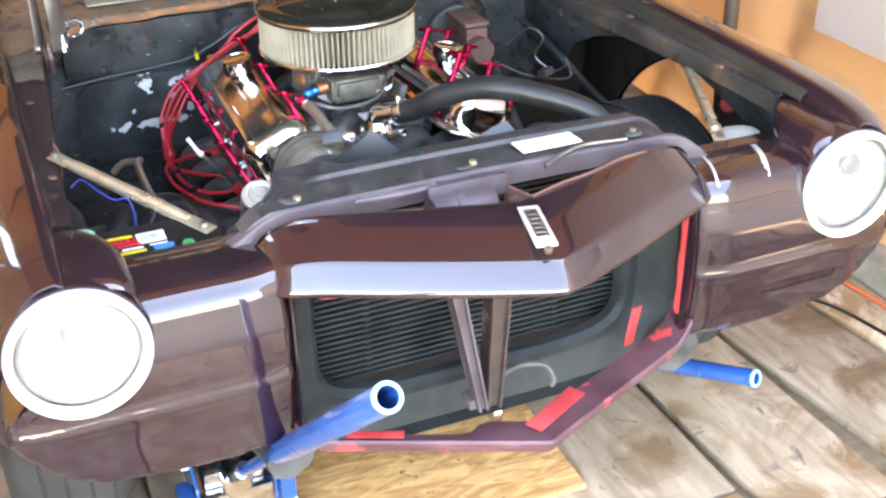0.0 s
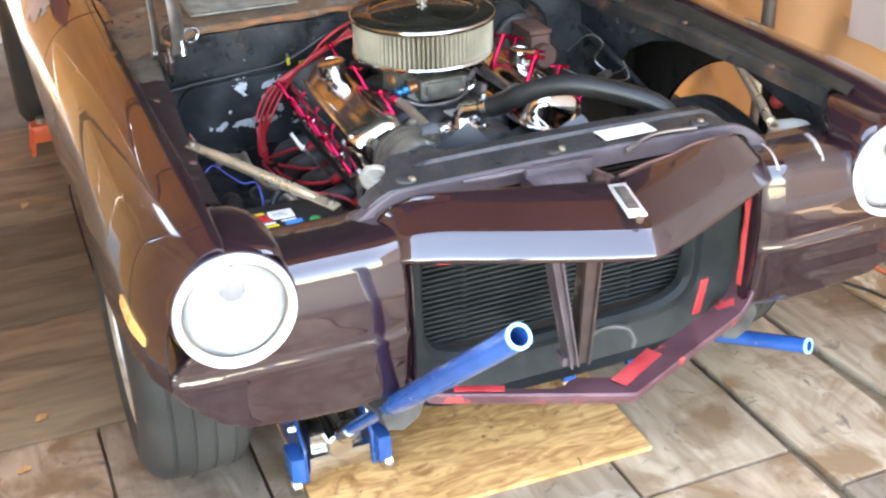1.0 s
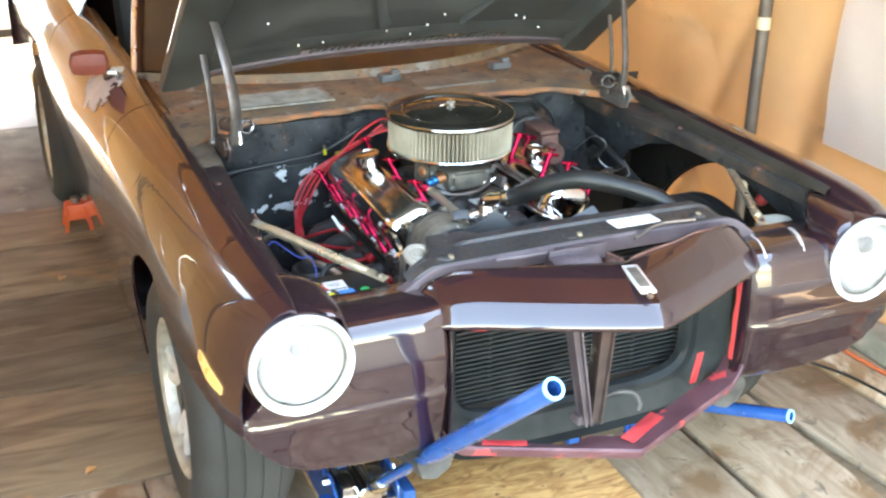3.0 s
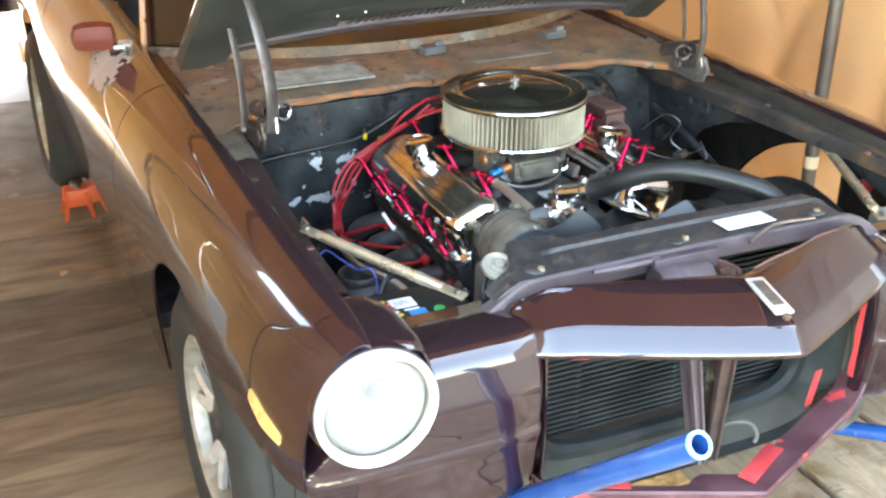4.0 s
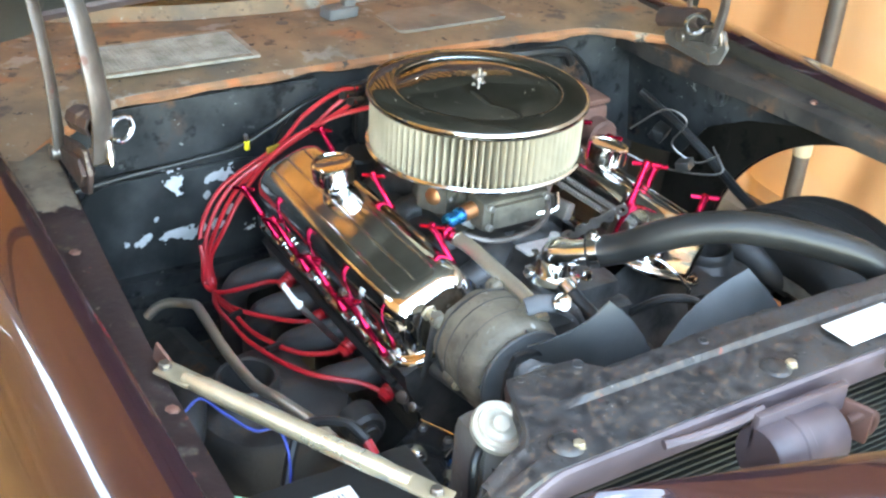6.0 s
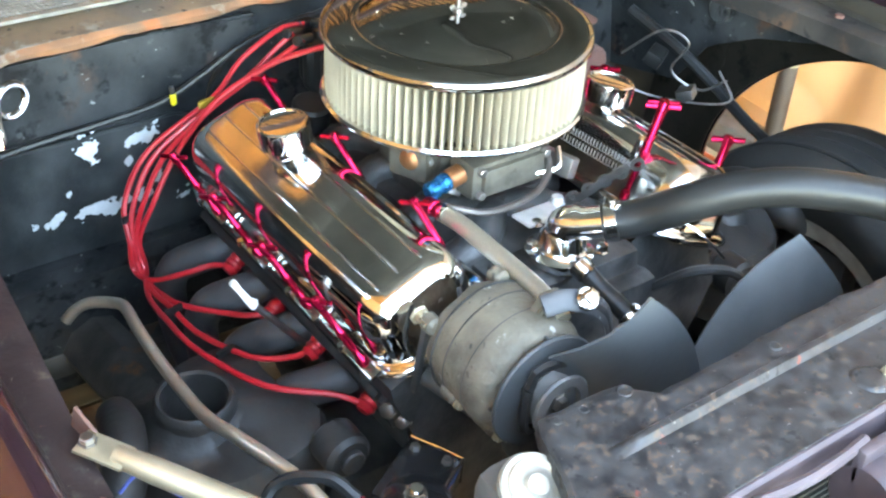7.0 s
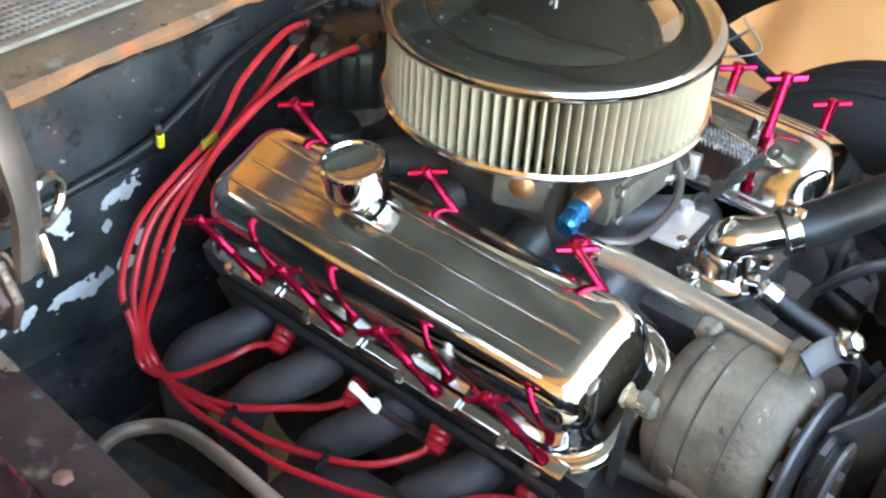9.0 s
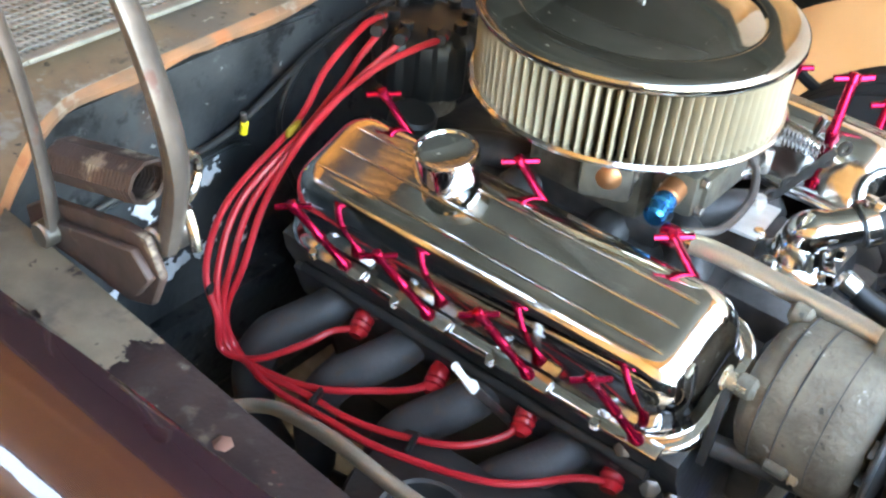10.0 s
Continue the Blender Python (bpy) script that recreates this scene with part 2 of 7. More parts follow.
HOOD_BLACK = mat("hood_underside", (0.026, 0.027, 0.025), (0.055, 0.056, 0.052), 6, 0.6, 0, 0.25)
JACK_BLUE = mat("blue_enamel", (0.008, 0.075, 0.27), (0.006, 0.055, 0.21), 12, 0.22, 0.0, 0.03, 0.6)
ORANGE = mat("orange_paint", (0.62, 0.10, 0.03), (0.48, 0.07, 0.025), 12, 0.45, 0, 0.1)
MIRROR_RED = mat("red_oxide_primer", (0.17, 0.028, 0.015), (0.12, 0.020, 0.012), 14, 0.6, 0, 0.1)
GREY_PRIMER = mat("grey_primer", (0.42, 0.39, 0.38), (0.32, 0.30, 0.29), 10, 0.55, 0, 0.1)
AMBER = mat("amber_lens", (0.75, 0.42, 0.14), (0.68, 0.36, 0.11), 30, 0.3, 0, 0.05, 0.5)
POLE = mat("brown_steel_pole", (0.10, 0.075, 0.06), (0.15, 0.12, 0.10), 9, 0.45, 0.4, 0.1)
LEAF = mat("dry_leaf", (0.46, 0.24, 0.09), (0.36, 0.17, 0.06), 40, 0.7, 0, 0.2)
TAPE = mat("masking_tape", (0.62, 0.50, 0.32), (0.55, 0.44, 0.28), 20, 0.7, 0, 0.1)
MILKY = mat("milky_plastic", (0.36, 0.37, 0.32), (0.29, 0.30, 0.26), 20, 0.45, 0, 0.05)
WHITE_PLASTIC = mat("white_plastic", (0.75, 0.74, 0.70), (0.62, 0.61, 0.58), 20, 0.4, 0, 0.05)
STRAP_GREEN = mat("faded_green", (0.16, 0.36, 0.24), (0.12, 0.28, 0.19), 20, 0.6)
GREEN = mat("green_plastic", (0.02, 0.45, 0.12), (0.02, 0.35, 0.10), 20, 0.35)
YELLOW = mat("yellow_plastic", (0.75, 0.62, 0.03), (0.65, 0.52, 0.03), 20, 0.4)
MUSTARD = mat("mustard_plastic", (0.30, 0.19, 0.02), (0.24, 0.15, 0.02), 20, 0.5)
LABEL_RED = mat("red_print", (0.60, 0.02, 0.03), (0.52, 0.02, 0.03), 20, 0.35)
LABEL_BLUE = mat("blue_print", (0.02, 0.22, 0.55), (0.02, 0.18, 0.5), 20, 0.35)
BLUE_WIRE = mat("blue_insulation", (0.02, 0.05, 0.28), (0.02, 0.04, 0.22), 20, 0.4)
HOSE_ORANGE = mat("orange_cord", (0.55, 0.12, 0.04), (0.42, 0.09, 0.035), 20, 0.5)
BRAID = mat("braided_steel", (0.58, 0.53, 0.43), (0.46, 0.41, 0.33), 900, 0.36, 0.85, 0.35, 0, 900, 0.05, bdist=0.0006)
COPPER = mat("brass_fitting", (0.45, 0.20, 0.09), (0.35, 0.15, 0.07), 20, 0.35, 0.8, 0.1)
WOOD_A = mat("weathered_plywood", (0.43, 0.34, 0.25), (0.24, 0.175, 0.12), 5, 0.82, 0, 0.35, 0, 60, 0.12, 0.2, 0.3, 0.7, (3.0, 0.6, 1))
WOOD_DARK = mat("dark_old_boards", (0.185, 0.138, 0.093), (0.10, 0.074, 0.050), 5, 0.85, 0, 0.35, 0, 60, 0.1, 0.15, 0.3, 0.7, (0.6, 3.0, 1))
PLY = mat("yellow_plywood", (0.68, 0.41, 0.18), (0.40, 0.19, 0.065), 9, 0.6, 0, 0.15, 0, 60, 0.1, 0.4, 0.35, 0.65, (1.0, 3.5, 1))
BEAM = mat("mossy_timber", (0.24, 0.21, 0.17), (0.13, 0.125, 0.10), 9, 0.85, 0, 0.5)
GRAVEL = mat("dark_gravel", (0.085, 0.078, 0.068), (0.055, 0.05, 0.044), 2, 0.9, 0, 0.4)
RIM_BLUE = mat("pale_blue_edge", (0.25, 0.62, 0.75), (0.2, 0.52, 0.66), 30, 0.4)
CONCRETE = mat("sunlit_concrete", (0.42, 0.40, 0.37), (0.34, 0.32, 0.30), 2, 0.85, 0, 0.3)
DIRT = spots(mat("pale_dirt", (0.17, 0.14, 0.105), (0.11, 0.09, 0.066), 5, 0.9, 0, 0.5), (0.22, 0.19, 0.15), 8, 0.58, 0.9, 0.1, 1.0)
SIDING = mat("pale_siding", (0.55, 0.56, 0.57), (0.48, 0.49, 0.5), 3, 0.6, 0, 0.1)
SHINGLE = mat("grey_roof", (0.22, 0.22, 0.22), (0.30, 0.30, 0.30), 9, 0.85, 0, 0.4)
GRASS = mat("dry_grass", (0.09, 0.10, 0.04), (0.15, 0.13, 0.07), 3, 0.9, 0, 0.5)
SEAT = mat("dark_interior", (0.02, 0.019, 0.018), (0.035, 0.033, 0.03), 8, 0.7, 0, 0.2)

spots(WOOD_A, (0.20, 0.125, 0.07), 3.2, 0.49, 0.7, 0.13, 2.0)
spots(WOOD_A, (0.44, 0.37, 0.29), 5.0, 0.60, 0.7, 0.10, 5.0)
spots(WOOD_A, (0.10, 0.09, 0.08), 9.0, 0.66, 0.6, 0.05, 6.0)
spots(PLY, (0.30, 0.14, 0.045), 7.0, 0.57, 0.6, 0.10, 1.0)
spots(PLY, (0.20, 0.10, 0.04), 22.0, 0.63, 0.6, 0.06, 4.0)
swirl(PLY, 1.6, False)
spots(WOOD_DARK, (0.19, 0.115, 0.06), 4.0, 0.60, 0.7, 0.10, 3.0)
spots(WOOD_A, (0.15, 0.115, 0.085), 14.0, 0.60, 0.8, 0.10, 9.0)
swirl(WOOD_A, 1.1, True, ((0.84, 0.86, 0.90), (1.16, 1.08, 0.98)))
swirl(WOOD_DARK, 0.9, True, ((0.75, 0.76, 0.78), (1.2, 1.12, 1.02)))
HINGE = spots(mat("worn_hinge_steel", (0.16, 0.138, 0.125), (0.085, 0.070, 0.062), 16, 0.42, 0.6, 0.25), (0.10, 0.045, 0.035), 20, 0.61, 0.75, 0.06, 3.7)
# chips of white on the firewall
CHIPPED = spots(mat("chipped_firewall", (0.014, 0.016, 0.017), (0.050, 0.053, 0.053), 10, 0.5, 0, 0.35, 0, 90, 0.1, 0.28), (0.55, 0.56, 0.56), 14, 0.665, 0.7, 0.010, 5.2)

# timber: each board its own tone
for w in (WOOD_A, WOOD_DARK):
    t = w.node_tree
    info, hs = t.nodes.new("ShaderNodeObjectInfo"), t.nodes.new("ShaderNodeHueSaturation")
    mr = t.nodes.new("ShaderNodeMapRange")
    mr.inputs[3].default_value, mr.inputs[4].default_value = 0.75, 1.3
    p = t.nodes["Principled BSDF"]
    t.links.new(info.outputs["Random"], mr.inputs[0])
    t.links.new(mr.outputs[0], hs.inputs["Value"])
    t.links.new(p.inputs["Base Color"].links[0].from_socket, hs.inputs["Color"])
    t.links.new(hs.outputs[0], p.inputs["Base Color"])


def cloth(name, a, b, through_share, rough=0.5):
    """Thin tarpaulin: part of the light goes through it."""
    m = mat(name, a, b, 1.4, rough, 0, 0.3, 0, 40, 0.1, 0.4)
    t = m.node_tree
    p, out = t.nodes["Principled BSDF"], t.nodes["Material Output"]
    # long slanting creases, broad and sharp, in two directions
    base = t.nodes.new("ShaderNodeTexCoord")
    normal = p.inputs["Normal"].links[0].from_socket
    for turn, scale, depth in ((0.7, 1.5, 0.09), (-0.45, 2.6, 0.045)):
        mp, nz, bp = t.nodes.new("ShaderNodeMapping"), t.nodes.new("ShaderNodeTexNoise"), t.nodes.new("ShaderNodeBump")
        mp.inputs["Rotation"].default_value = (turn, turn * .6, 0.3)
        mp.inputs["Scale"].default_value = (1.0, .45, 1.7)
        nz.noise_type = "RIDGED_MULTIFRACTAL"
        nz.inputs["Scale"].default_value, nz.inputs["Detail"].default_value = scale, 4
        nz.inputs["Distortion"].default_value = .35
        bp.inputs["Strength"].default_value, bp.inputs["Distance"].default_value = .9, depth
        t.links.new(base.outputs["Object"], mp.inputs[0])
        t.links.new(mp.outputs[0], nz.inputs["Vector"])
        t.links.new(nz.outputs[0], bp.inputs["Height"])
        t.links.new(normal, bp.inputs["Normal"])
        normal = bp.outputs[0]
    t.links.new(normal, p.inputs["Normal"])
    # light on the creases is put into the film's colour: paler there, uneven in tone
    tone, mix = t.nodes.new("ShaderNodeMapRange"), t.nodes.new("ShaderNodeVectorMath")
    tone.inputs[1].default_value, tone.inputs[2].default_value = .3, 1.5
    tone.inputs[3].default_value, tone.inputs[4].default_value = .93, 1.22
    mix.operation = "SCALE"
    t.links.new(nz.outputs[0], tone.inputs[0])
    colour = p.inputs["Base Color"].links[0].from_socket
    t.links.new(colour, mix.inputs[0])
    t.links.new(tone.outputs[0], mix.inputs["Scale"])
    t.links.new(mix.outputs[0], p.inputs["Base Color"])
    tr, mx = t.nodes.new("ShaderNodeBsdfTranslucent"), t.nodes.new("ShaderNodeMixShader")
    t.links.new(normal, tr.inputs["Normal"])
    t.links.new(p.inputs["Base Color"].links[0].from_socket, tr.inputs[0])
    mx.inputs[0].default_value = through_share
    t.links.new(p.outputs[0], mx.inputs[1])
    t.links.new(tr.outputs[0], mx.inputs[2])
    t.links.new(mx.outputs[0], out.inputs[0])
    return m


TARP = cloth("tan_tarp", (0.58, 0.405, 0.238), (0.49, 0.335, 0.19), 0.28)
# Darker copy of the tan tarp, with shade put into its colour.
TARP_SHADE = cloth("shaded_tan_tarp", (0.53, 0.355, 0.19), (0.46, 0.30, 0.155), 0.34)
# Brighter copy of the tan tarp; the west wall's glow is put into it.
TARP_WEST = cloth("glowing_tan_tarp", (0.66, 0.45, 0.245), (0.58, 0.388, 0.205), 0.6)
SHEETING = cloth("pale_sheeting", (0.74, 0.62, 0.54), (0.68, 0.56, 0.48), 0.36)


def glass(name, tint, rough=0.0):
    m = bpy.data.materials.new(name)
    m.use_nodes = True
    p = m.node_tree.nodes["Principled BSDF"]
    p.inputs["Base Color"].default_value = (*tint, 1)
    p.inputs["Roughness"].default_value, p.inputs["Transmission Weight"].default_value, p.inputs["IOR"].default_value = rough, 1.0, 1.5
    return m


GLASS = glass("clear_glass", (0.95, 0.97, 0.95))
LENS = glass("ribbed_lens_glass", (1, 1, 1), 0.03)
LENS.node_tree.nodes["Principled BSDF"].inputs["Transmission Weight"].default_value = 0.95


# ---- mesh helpers ----
def link(name, bm, material, parent=None, label="", sharp=38):
    me = bpy.data.meshes.new(name)
    bmesh.ops.recalc_face_normals(bm, faces=bm.faces)
    bm.to_mesh(me)
    bm.free()
    me.materials.append(material)
    me.shade_smooth()
    me.set_sharp_from_angle(angle=radians(sharp))
    ob = new(name, me)
    if parent is not None:
        ob.parent = parent
        if parent.parent is None:
            ob.matrix_parent_inverse = Matrix.Translation(-Vector(parent.location))
    return tagged(ob, label)


part = link


def thing(name, at, label, category, group=""):
    ob = new(name)
    ob.location = at
    ob.empty_display_size = 0.05
    return tagged(ob, label, category, group)


def box(bm, c, s, turn=None, bevel=0.0):
    m = Matrix.Translation(c) @ (turn or Matrix()) @ Matrix.Diagonal((*s, 1))
    g = bmesh.ops.create_cube(bm, size=1, matrix=m)
    if bevel:
        edges = list({e for v in g["verts"] for e in v.link_edges})
        bmesh.ops.bevel(bm, geom=edges, offset=bevel, segments=2, affect="EDGES", profile=0.6)
    return bm


def axis_matrix(a, b):
    a, b = Vector(a), Vector(b)
    return Matrix.Translation(a) @ (b - a).to_track_quat("Z", "Y").to_matrix().to_4x4()


def lathe(bm, profile, m, n=28, close=False):
    """Turns (radius, height) pairs round the local z axis of m."""
    rings = []
    for r, h in profile:
        if r < 1e-6:
            rings.append([bm.verts.new(m @ Vector((0, 0, h)))])
        else:
            rings.append([bm.verts.new(m @ Vector((r * math.cos(2 * math.pi * i / n), r * math.sin(2 * math.pi * i / n), h))) for i in range(n)])
    pairs = list(zip(rings, rings[1:])) + ([(rings[-1], rings[0])] if close else [])
    for p, q in pairs:
        for i in range(n):
            j = (i + 1) % n
            if len(p) == 1 and len(q) == 1:
                continue
            if len(p) == 1:
                bm.faces.new((p[0], q[i], q[j]))
            elif len(q) == 1:
                bm.faces.new((p[i], p[j], q[0]))
            else:
                bm.faces.new((p[i], p[j], q[j], q[i]))
    return bm


def rod(bm, a, b, r, n=14, r2=None, edge=0.15):
    h = (Vector(b) - Vector(a)).length
    r2 = r if r2 is None else r2
    e = min(r * edge, h * 0.2)
    return lathe(bm, [(0, 0), (r - e, 0), (r, e), (r2, h - e), (r2 - e, h), (0, h)], axis_matrix(a, b), n)


def curve_points(pts, steps=8):
    P = [np.array(p, float) for p in pts]
    P = [2 * P[0] - P[1]] + P + [2 * P[-1] - P[-2]]
    out = []
    for i in range(1, len(P) - 2):
        for k in range(steps):
            t = k / steps
            a, b, c, d = P[i - 1], P[i], P[i + 1], P[i + 2]
            out.append(0.5 * (2 * b + (c - a) * t + (2 * a - 5 * b + 4 * c - d) * t * t + (3 * b - a - 3 * c + d) * t ** 3))
    out.append(P[-2])
    return out


def tube(bm, pts, r, n=10, steps=8, hollow=0.0, flat=1.0):
    """A round bar or hose along a smooth line. r may be a list, one for each point."""
    c = curve_points(pts, steps) if steps > 1 else [np.array(p, float) for p in pts]
    if isinstance(r, (list, tuple)):
        rr = np.interp(np.linspace(0, 1, len(c)), np.linspace(0, 1, len(r)), r)
    else:
        rr = [r] * len(c)
    side = None
    rings = []
    for i, p in enumerate(c):
        d = Vector(c[min(i + 1, len(c) - 1)] - c[max(i - 1, 0)]).normalized()
        if side is None:
            side = d.orthogonal().normalized()
        side = (side - d * side.dot(d)).normalized()
        up = d.cross(side)
        rings.append([bm.verts.new(Vector(p) + float(rr[i]) * (math.cos(2 * math.pi * k / n) * side + flat * math.sin(2 * math.pi * k / n) * up)) for k in range(n)])
    for a, b in zip(rings, rings[1:]):
        for k in range(n):
            bm.faces.new((a[k], a[(k + 1) % n], b[(k + 1) % n], b[k]))
    bm.faces.new(rings[0][::-1])
    bm.faces.new(rings[-1])
    return bm


def grid(bm, rows, thick=0.0, flip=False):
    vs = [[bm.verts.new(p) for p in row] for row in rows]
    fs = []
    for a, b in zip(vs, vs[1:]):
        for i in range(len(a) - 1):
            q = (a[i], a[i + 1], b[i + 1], b[i])
            fs.append(bm.faces.new(q[::-1] if flip else q))
    if thick:
        bmesh.ops.recalc_face_normals(bm, faces=fs)
        for f in fs:
            f.normal_update()
        back = []
        for row in vs:
            line = []
            for v in row:
                v.normal_update()
                line.append(bm.verts.new(v.co - v.normal * thick))
            back.append(line)
        n, m = len(vs), len(vs[0])
        for j in range(n - 1):
            for i in range(m - 1):
                bm.faces.new((back[j][i], back[j + 1][i], back[j + 1][i + 1], back[j][i + 1]))
        rim = [(0, i) for i in range(m)] + [(j, m - 1) for j in range(1, n)] + [(n - 1, i) for i in range(m - 2, -1, -1)] + [(j, 0) for j in range(n - 2, 0, -1)]
        for a, b in zip(rim, rim[1:] + rim[:1]):
            bm.faces.new((vs[a[0]][a[1]], back[a[0]][a[1]], back[b[0]][b[1]], vs[b[0]][b[1]]))
    return bm


def slab(bm, outline, y0, y1, axis="y"):
    """A plate: an outline of (u, v) pairs pushed out along one axis."""
    def at(u, v, w):
        return {"y": (u, w, v), "x": (w, u, v), "z": (u, v, w)}[axis]
    a = [bm.verts.new(at(u, v, y0)) for u, v in outline]
    b = [bm.verts.new(at(u, v, y1)) for u, v in outline]
    n = len(a)
    bm.faces.new(a)
    bm.faces.new(b[::-1])
    for i in range(n):
        bm.faces.new((a[i], b[i], b[(i + 1) % n], a[(i + 1) % n]))
    return bm


def B():
    return bmesh.new()


def hexbolt(bm, at, way, r=0.007, h=0.006):
    a = Vector(at)
    w = Vector(way).normalized()
    lathe(bm, [(0, 0), (r * 1.25, 0), (r * 1.25, 0.0015), (r, 0.0015), (r, h), (r * 0.8, h + 0.001), (0, h + 0.001)], axis_matrix(a, a + w), 6)
    return bm


# ---- structure ----
def ground():
    bm = B()
    box(bm, (0, 20, -0.06), (160, 200, 0.04))
    tagged(link("ground", bm, GRAVEL), "dark gravel ground round the shelter", "ground", kind="structure")
    floor = new("floor")
    tagged(floor, "weathered plywood and boards laid as a floor", "floor", kind="structure")
    floor.location = (0, 0.5, 0)
    bm = B()
    box(bm, (-0.1, .55, -0.036), (3.7, 5.1, 0.016))
    part("underlay", bm, WOOD_DARK, floor)
    return floor


def board(floor, x0, x1, y0, y1, wood, slant=0.0, gap=0.004):
    """One board; slant shifts its far end sideways."""
    bm = B()
    box(bm, ((x0 + x1) / 2, (y0 + y1) / 2, -0.0145), (x1 - x0 - 2 * gap, y1 - y0 - 2 * gap, 0.027), None, 0.003)
    for v in bm.verts:
        v.co.x += slant * (.70 - v.co.y)
    part("board", bm, wood, floor)


FLOOR = ground()


def wavy(name, p0, du, dv, nu, nv, material, label, amp=0.02, seed=0, folds=(), crease=0.0):
    """A hung sheet with wrinkles: p0 + u*du + v*dv, pushed along its normal."""
    bm = B()
    du, dv, p0 = Vector(du), Vector(dv), Vector(p0)
    nrm = du.cross(dv).normalized()
    rows = []
    for j in range(nv + 1):
        row = []
        for i in range(nu + 1):
            u, v = i / nu, j / nv
            p = p0 + u * du + v * dv
            w = amp * (noise.noise(p * 1.3 + Vector((seed, 0, 0))) + 0.45 * noise.noise(p * 4 + Vector((0, seed, 0))) + 0.25 * noise.noise(p * 9))
            for fu, fv, a, width in folds:
                w += a * math.exp(-(((u - fu) + fv * (v - 0.5)) / width) ** 2)
            # sharp creases where the sheet was folded and pulled
            for turn, reach, depth in ((.75, .9, crease), (-.5, 1.7, crease * .6), (.15, 2.6, crease * .4)):
                along = (p.x + p.y) * math.cos(turn) + p.z * math.sin(turn)
                cross = p.z * math.cos(turn) - (p.x + p.y) * math.sin(turn)
                q = noise.noise(Vector((along * .5 * reach, cross * 1.6 * reach, seed + turn)))
                here = max(noise.noise(Vector((p.x + p.y, p.z, seed + 9 + turn)) * 1.1) + .25, 0)
                w += depth * min(here * 2, 1) * math.exp(-abs(q) * 20)
            row.append(p + nrm * w)
        rows.append(row)
    grid(bm, rows, 0.002)
    return tagged(link(name, bm, material), label, "tarp wall", kind="structure")


wavy("wall_east", (1.52, -0.9, 0.02), (0, 5.8, 0), (0.0, 0, 2.5), 230, 110, TARP, "tan tarpaulin wall with creases and soft wrinkles", 0.03, 0,
     [(0.36, 0.1, 0.03, 0.012), (0.30, -0.15, 0.03, 0.014), (0.42, 0.2, 0.025, 0.01), (0.25, 0.1, 0.03, 0.012)], .05)
wavy("wall_east_sheeting", (1.46, -3.0, 0.62), (0, 4.15, 0), (0.0, 0, 1.83), 200, 100, SHEETING, "pale translucent sheeting hung over the tan tarp", 0.025, 5, (), .06)
wavy("wall_north", (-0.85, 4.9, 0.02), (2.38, 0, 0), (0, 0, 2.5), 40, 40, TARP, "tan tarpaulin closing the rear of the shelter", 0.03, 9)
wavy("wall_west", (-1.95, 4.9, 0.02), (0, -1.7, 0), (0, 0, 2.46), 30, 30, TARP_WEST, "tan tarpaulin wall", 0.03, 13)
# Wall out of view; its eave and ground gaps are added for fender highlights.
wavy("wall_west_1", (-1.95, 3.2, 0.02), (0, -.45, 0), (0, 0, 2.02), 10, 30, TARP_WEST, "unseen tan tarpaulin wall, eave gap added for a fender highlight", 0.02, 14)
wavy("wall_west_2", (-1.95, 2.75, 0.34), (0, -.45, 0), (0, 0, 1.70), 10, 20, TARP_WEST, "unseen tan tarpaulin, eave and ground gaps added for fender highlights", 0.02, 16)
wavy("wall_west_3", (-1.95, 2.3, 0.02), (0, -.75, 0), (0, 0, 2.02), 14, 30, TARP_WEST, "unseen tan tarpaulin wall, eave gap added for a fender highlight", 0.02, 18)
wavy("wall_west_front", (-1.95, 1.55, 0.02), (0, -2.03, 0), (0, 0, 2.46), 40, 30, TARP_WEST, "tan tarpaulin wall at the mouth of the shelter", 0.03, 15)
# Two unseen panels added to narrow the light from the rear opening.
wavy("wall_north_lintel", (-1.40, 4.9, 1.05), (0.55, 0, 0), (0, 0, 1.46), 12, 16, TARP_SHADE, "unseen tan tarpaulin flap added over the rear opening to cut its light", 0.02, 23)
wavy("wall_north_west", (-1.95, 4.9, 0.02), (0.55, 0, 0), (0, 0, 2.5), 20, 40, TARP_SHADE, "unseen tan tarpaulin added beside the rear opening to cut its light", 0.03, 21)
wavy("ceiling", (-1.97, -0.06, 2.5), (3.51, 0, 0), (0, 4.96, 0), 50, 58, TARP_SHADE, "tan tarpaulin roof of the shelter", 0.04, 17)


def pole(x, y, z1, tape=()):
    t = thing("shelter_pole", (x, y, 0), "dark brown painted steel pole of the shelter frame", "pole", "shelter frame poles")
    bm = B()
    lathe(bm, [(0, 0), (0.06, 0), (0.06, 0.004), (0.024, 0.006), (0.024, z1), (0, z1)], Matrix.Translation((x, y, 0)), 16)
    part("shaft", bm, POLE, t)
    for z in tape:
        bm = B()
        lathe(bm, [(0.025, 0), (0.0265, 0.002), (0.0265, 0.043), (0.025, 0.045)], Matrix.Translation((x, y, z)), 16)
        part("tape_band", bm, TAPE, t, "band of tan tape")


for px, py, tp in ((1.45, 1.52, (0.94, .318)), (1.45, 3.6, (1.3,)), (1.45, 4.8, ()), (-1.88, 3.6, ()), (-1.88, 1.52, ()), (-1.88, 0.0, ()), (-0.50, 4.84, ())):
    pole(px, py, 2.46, tp)


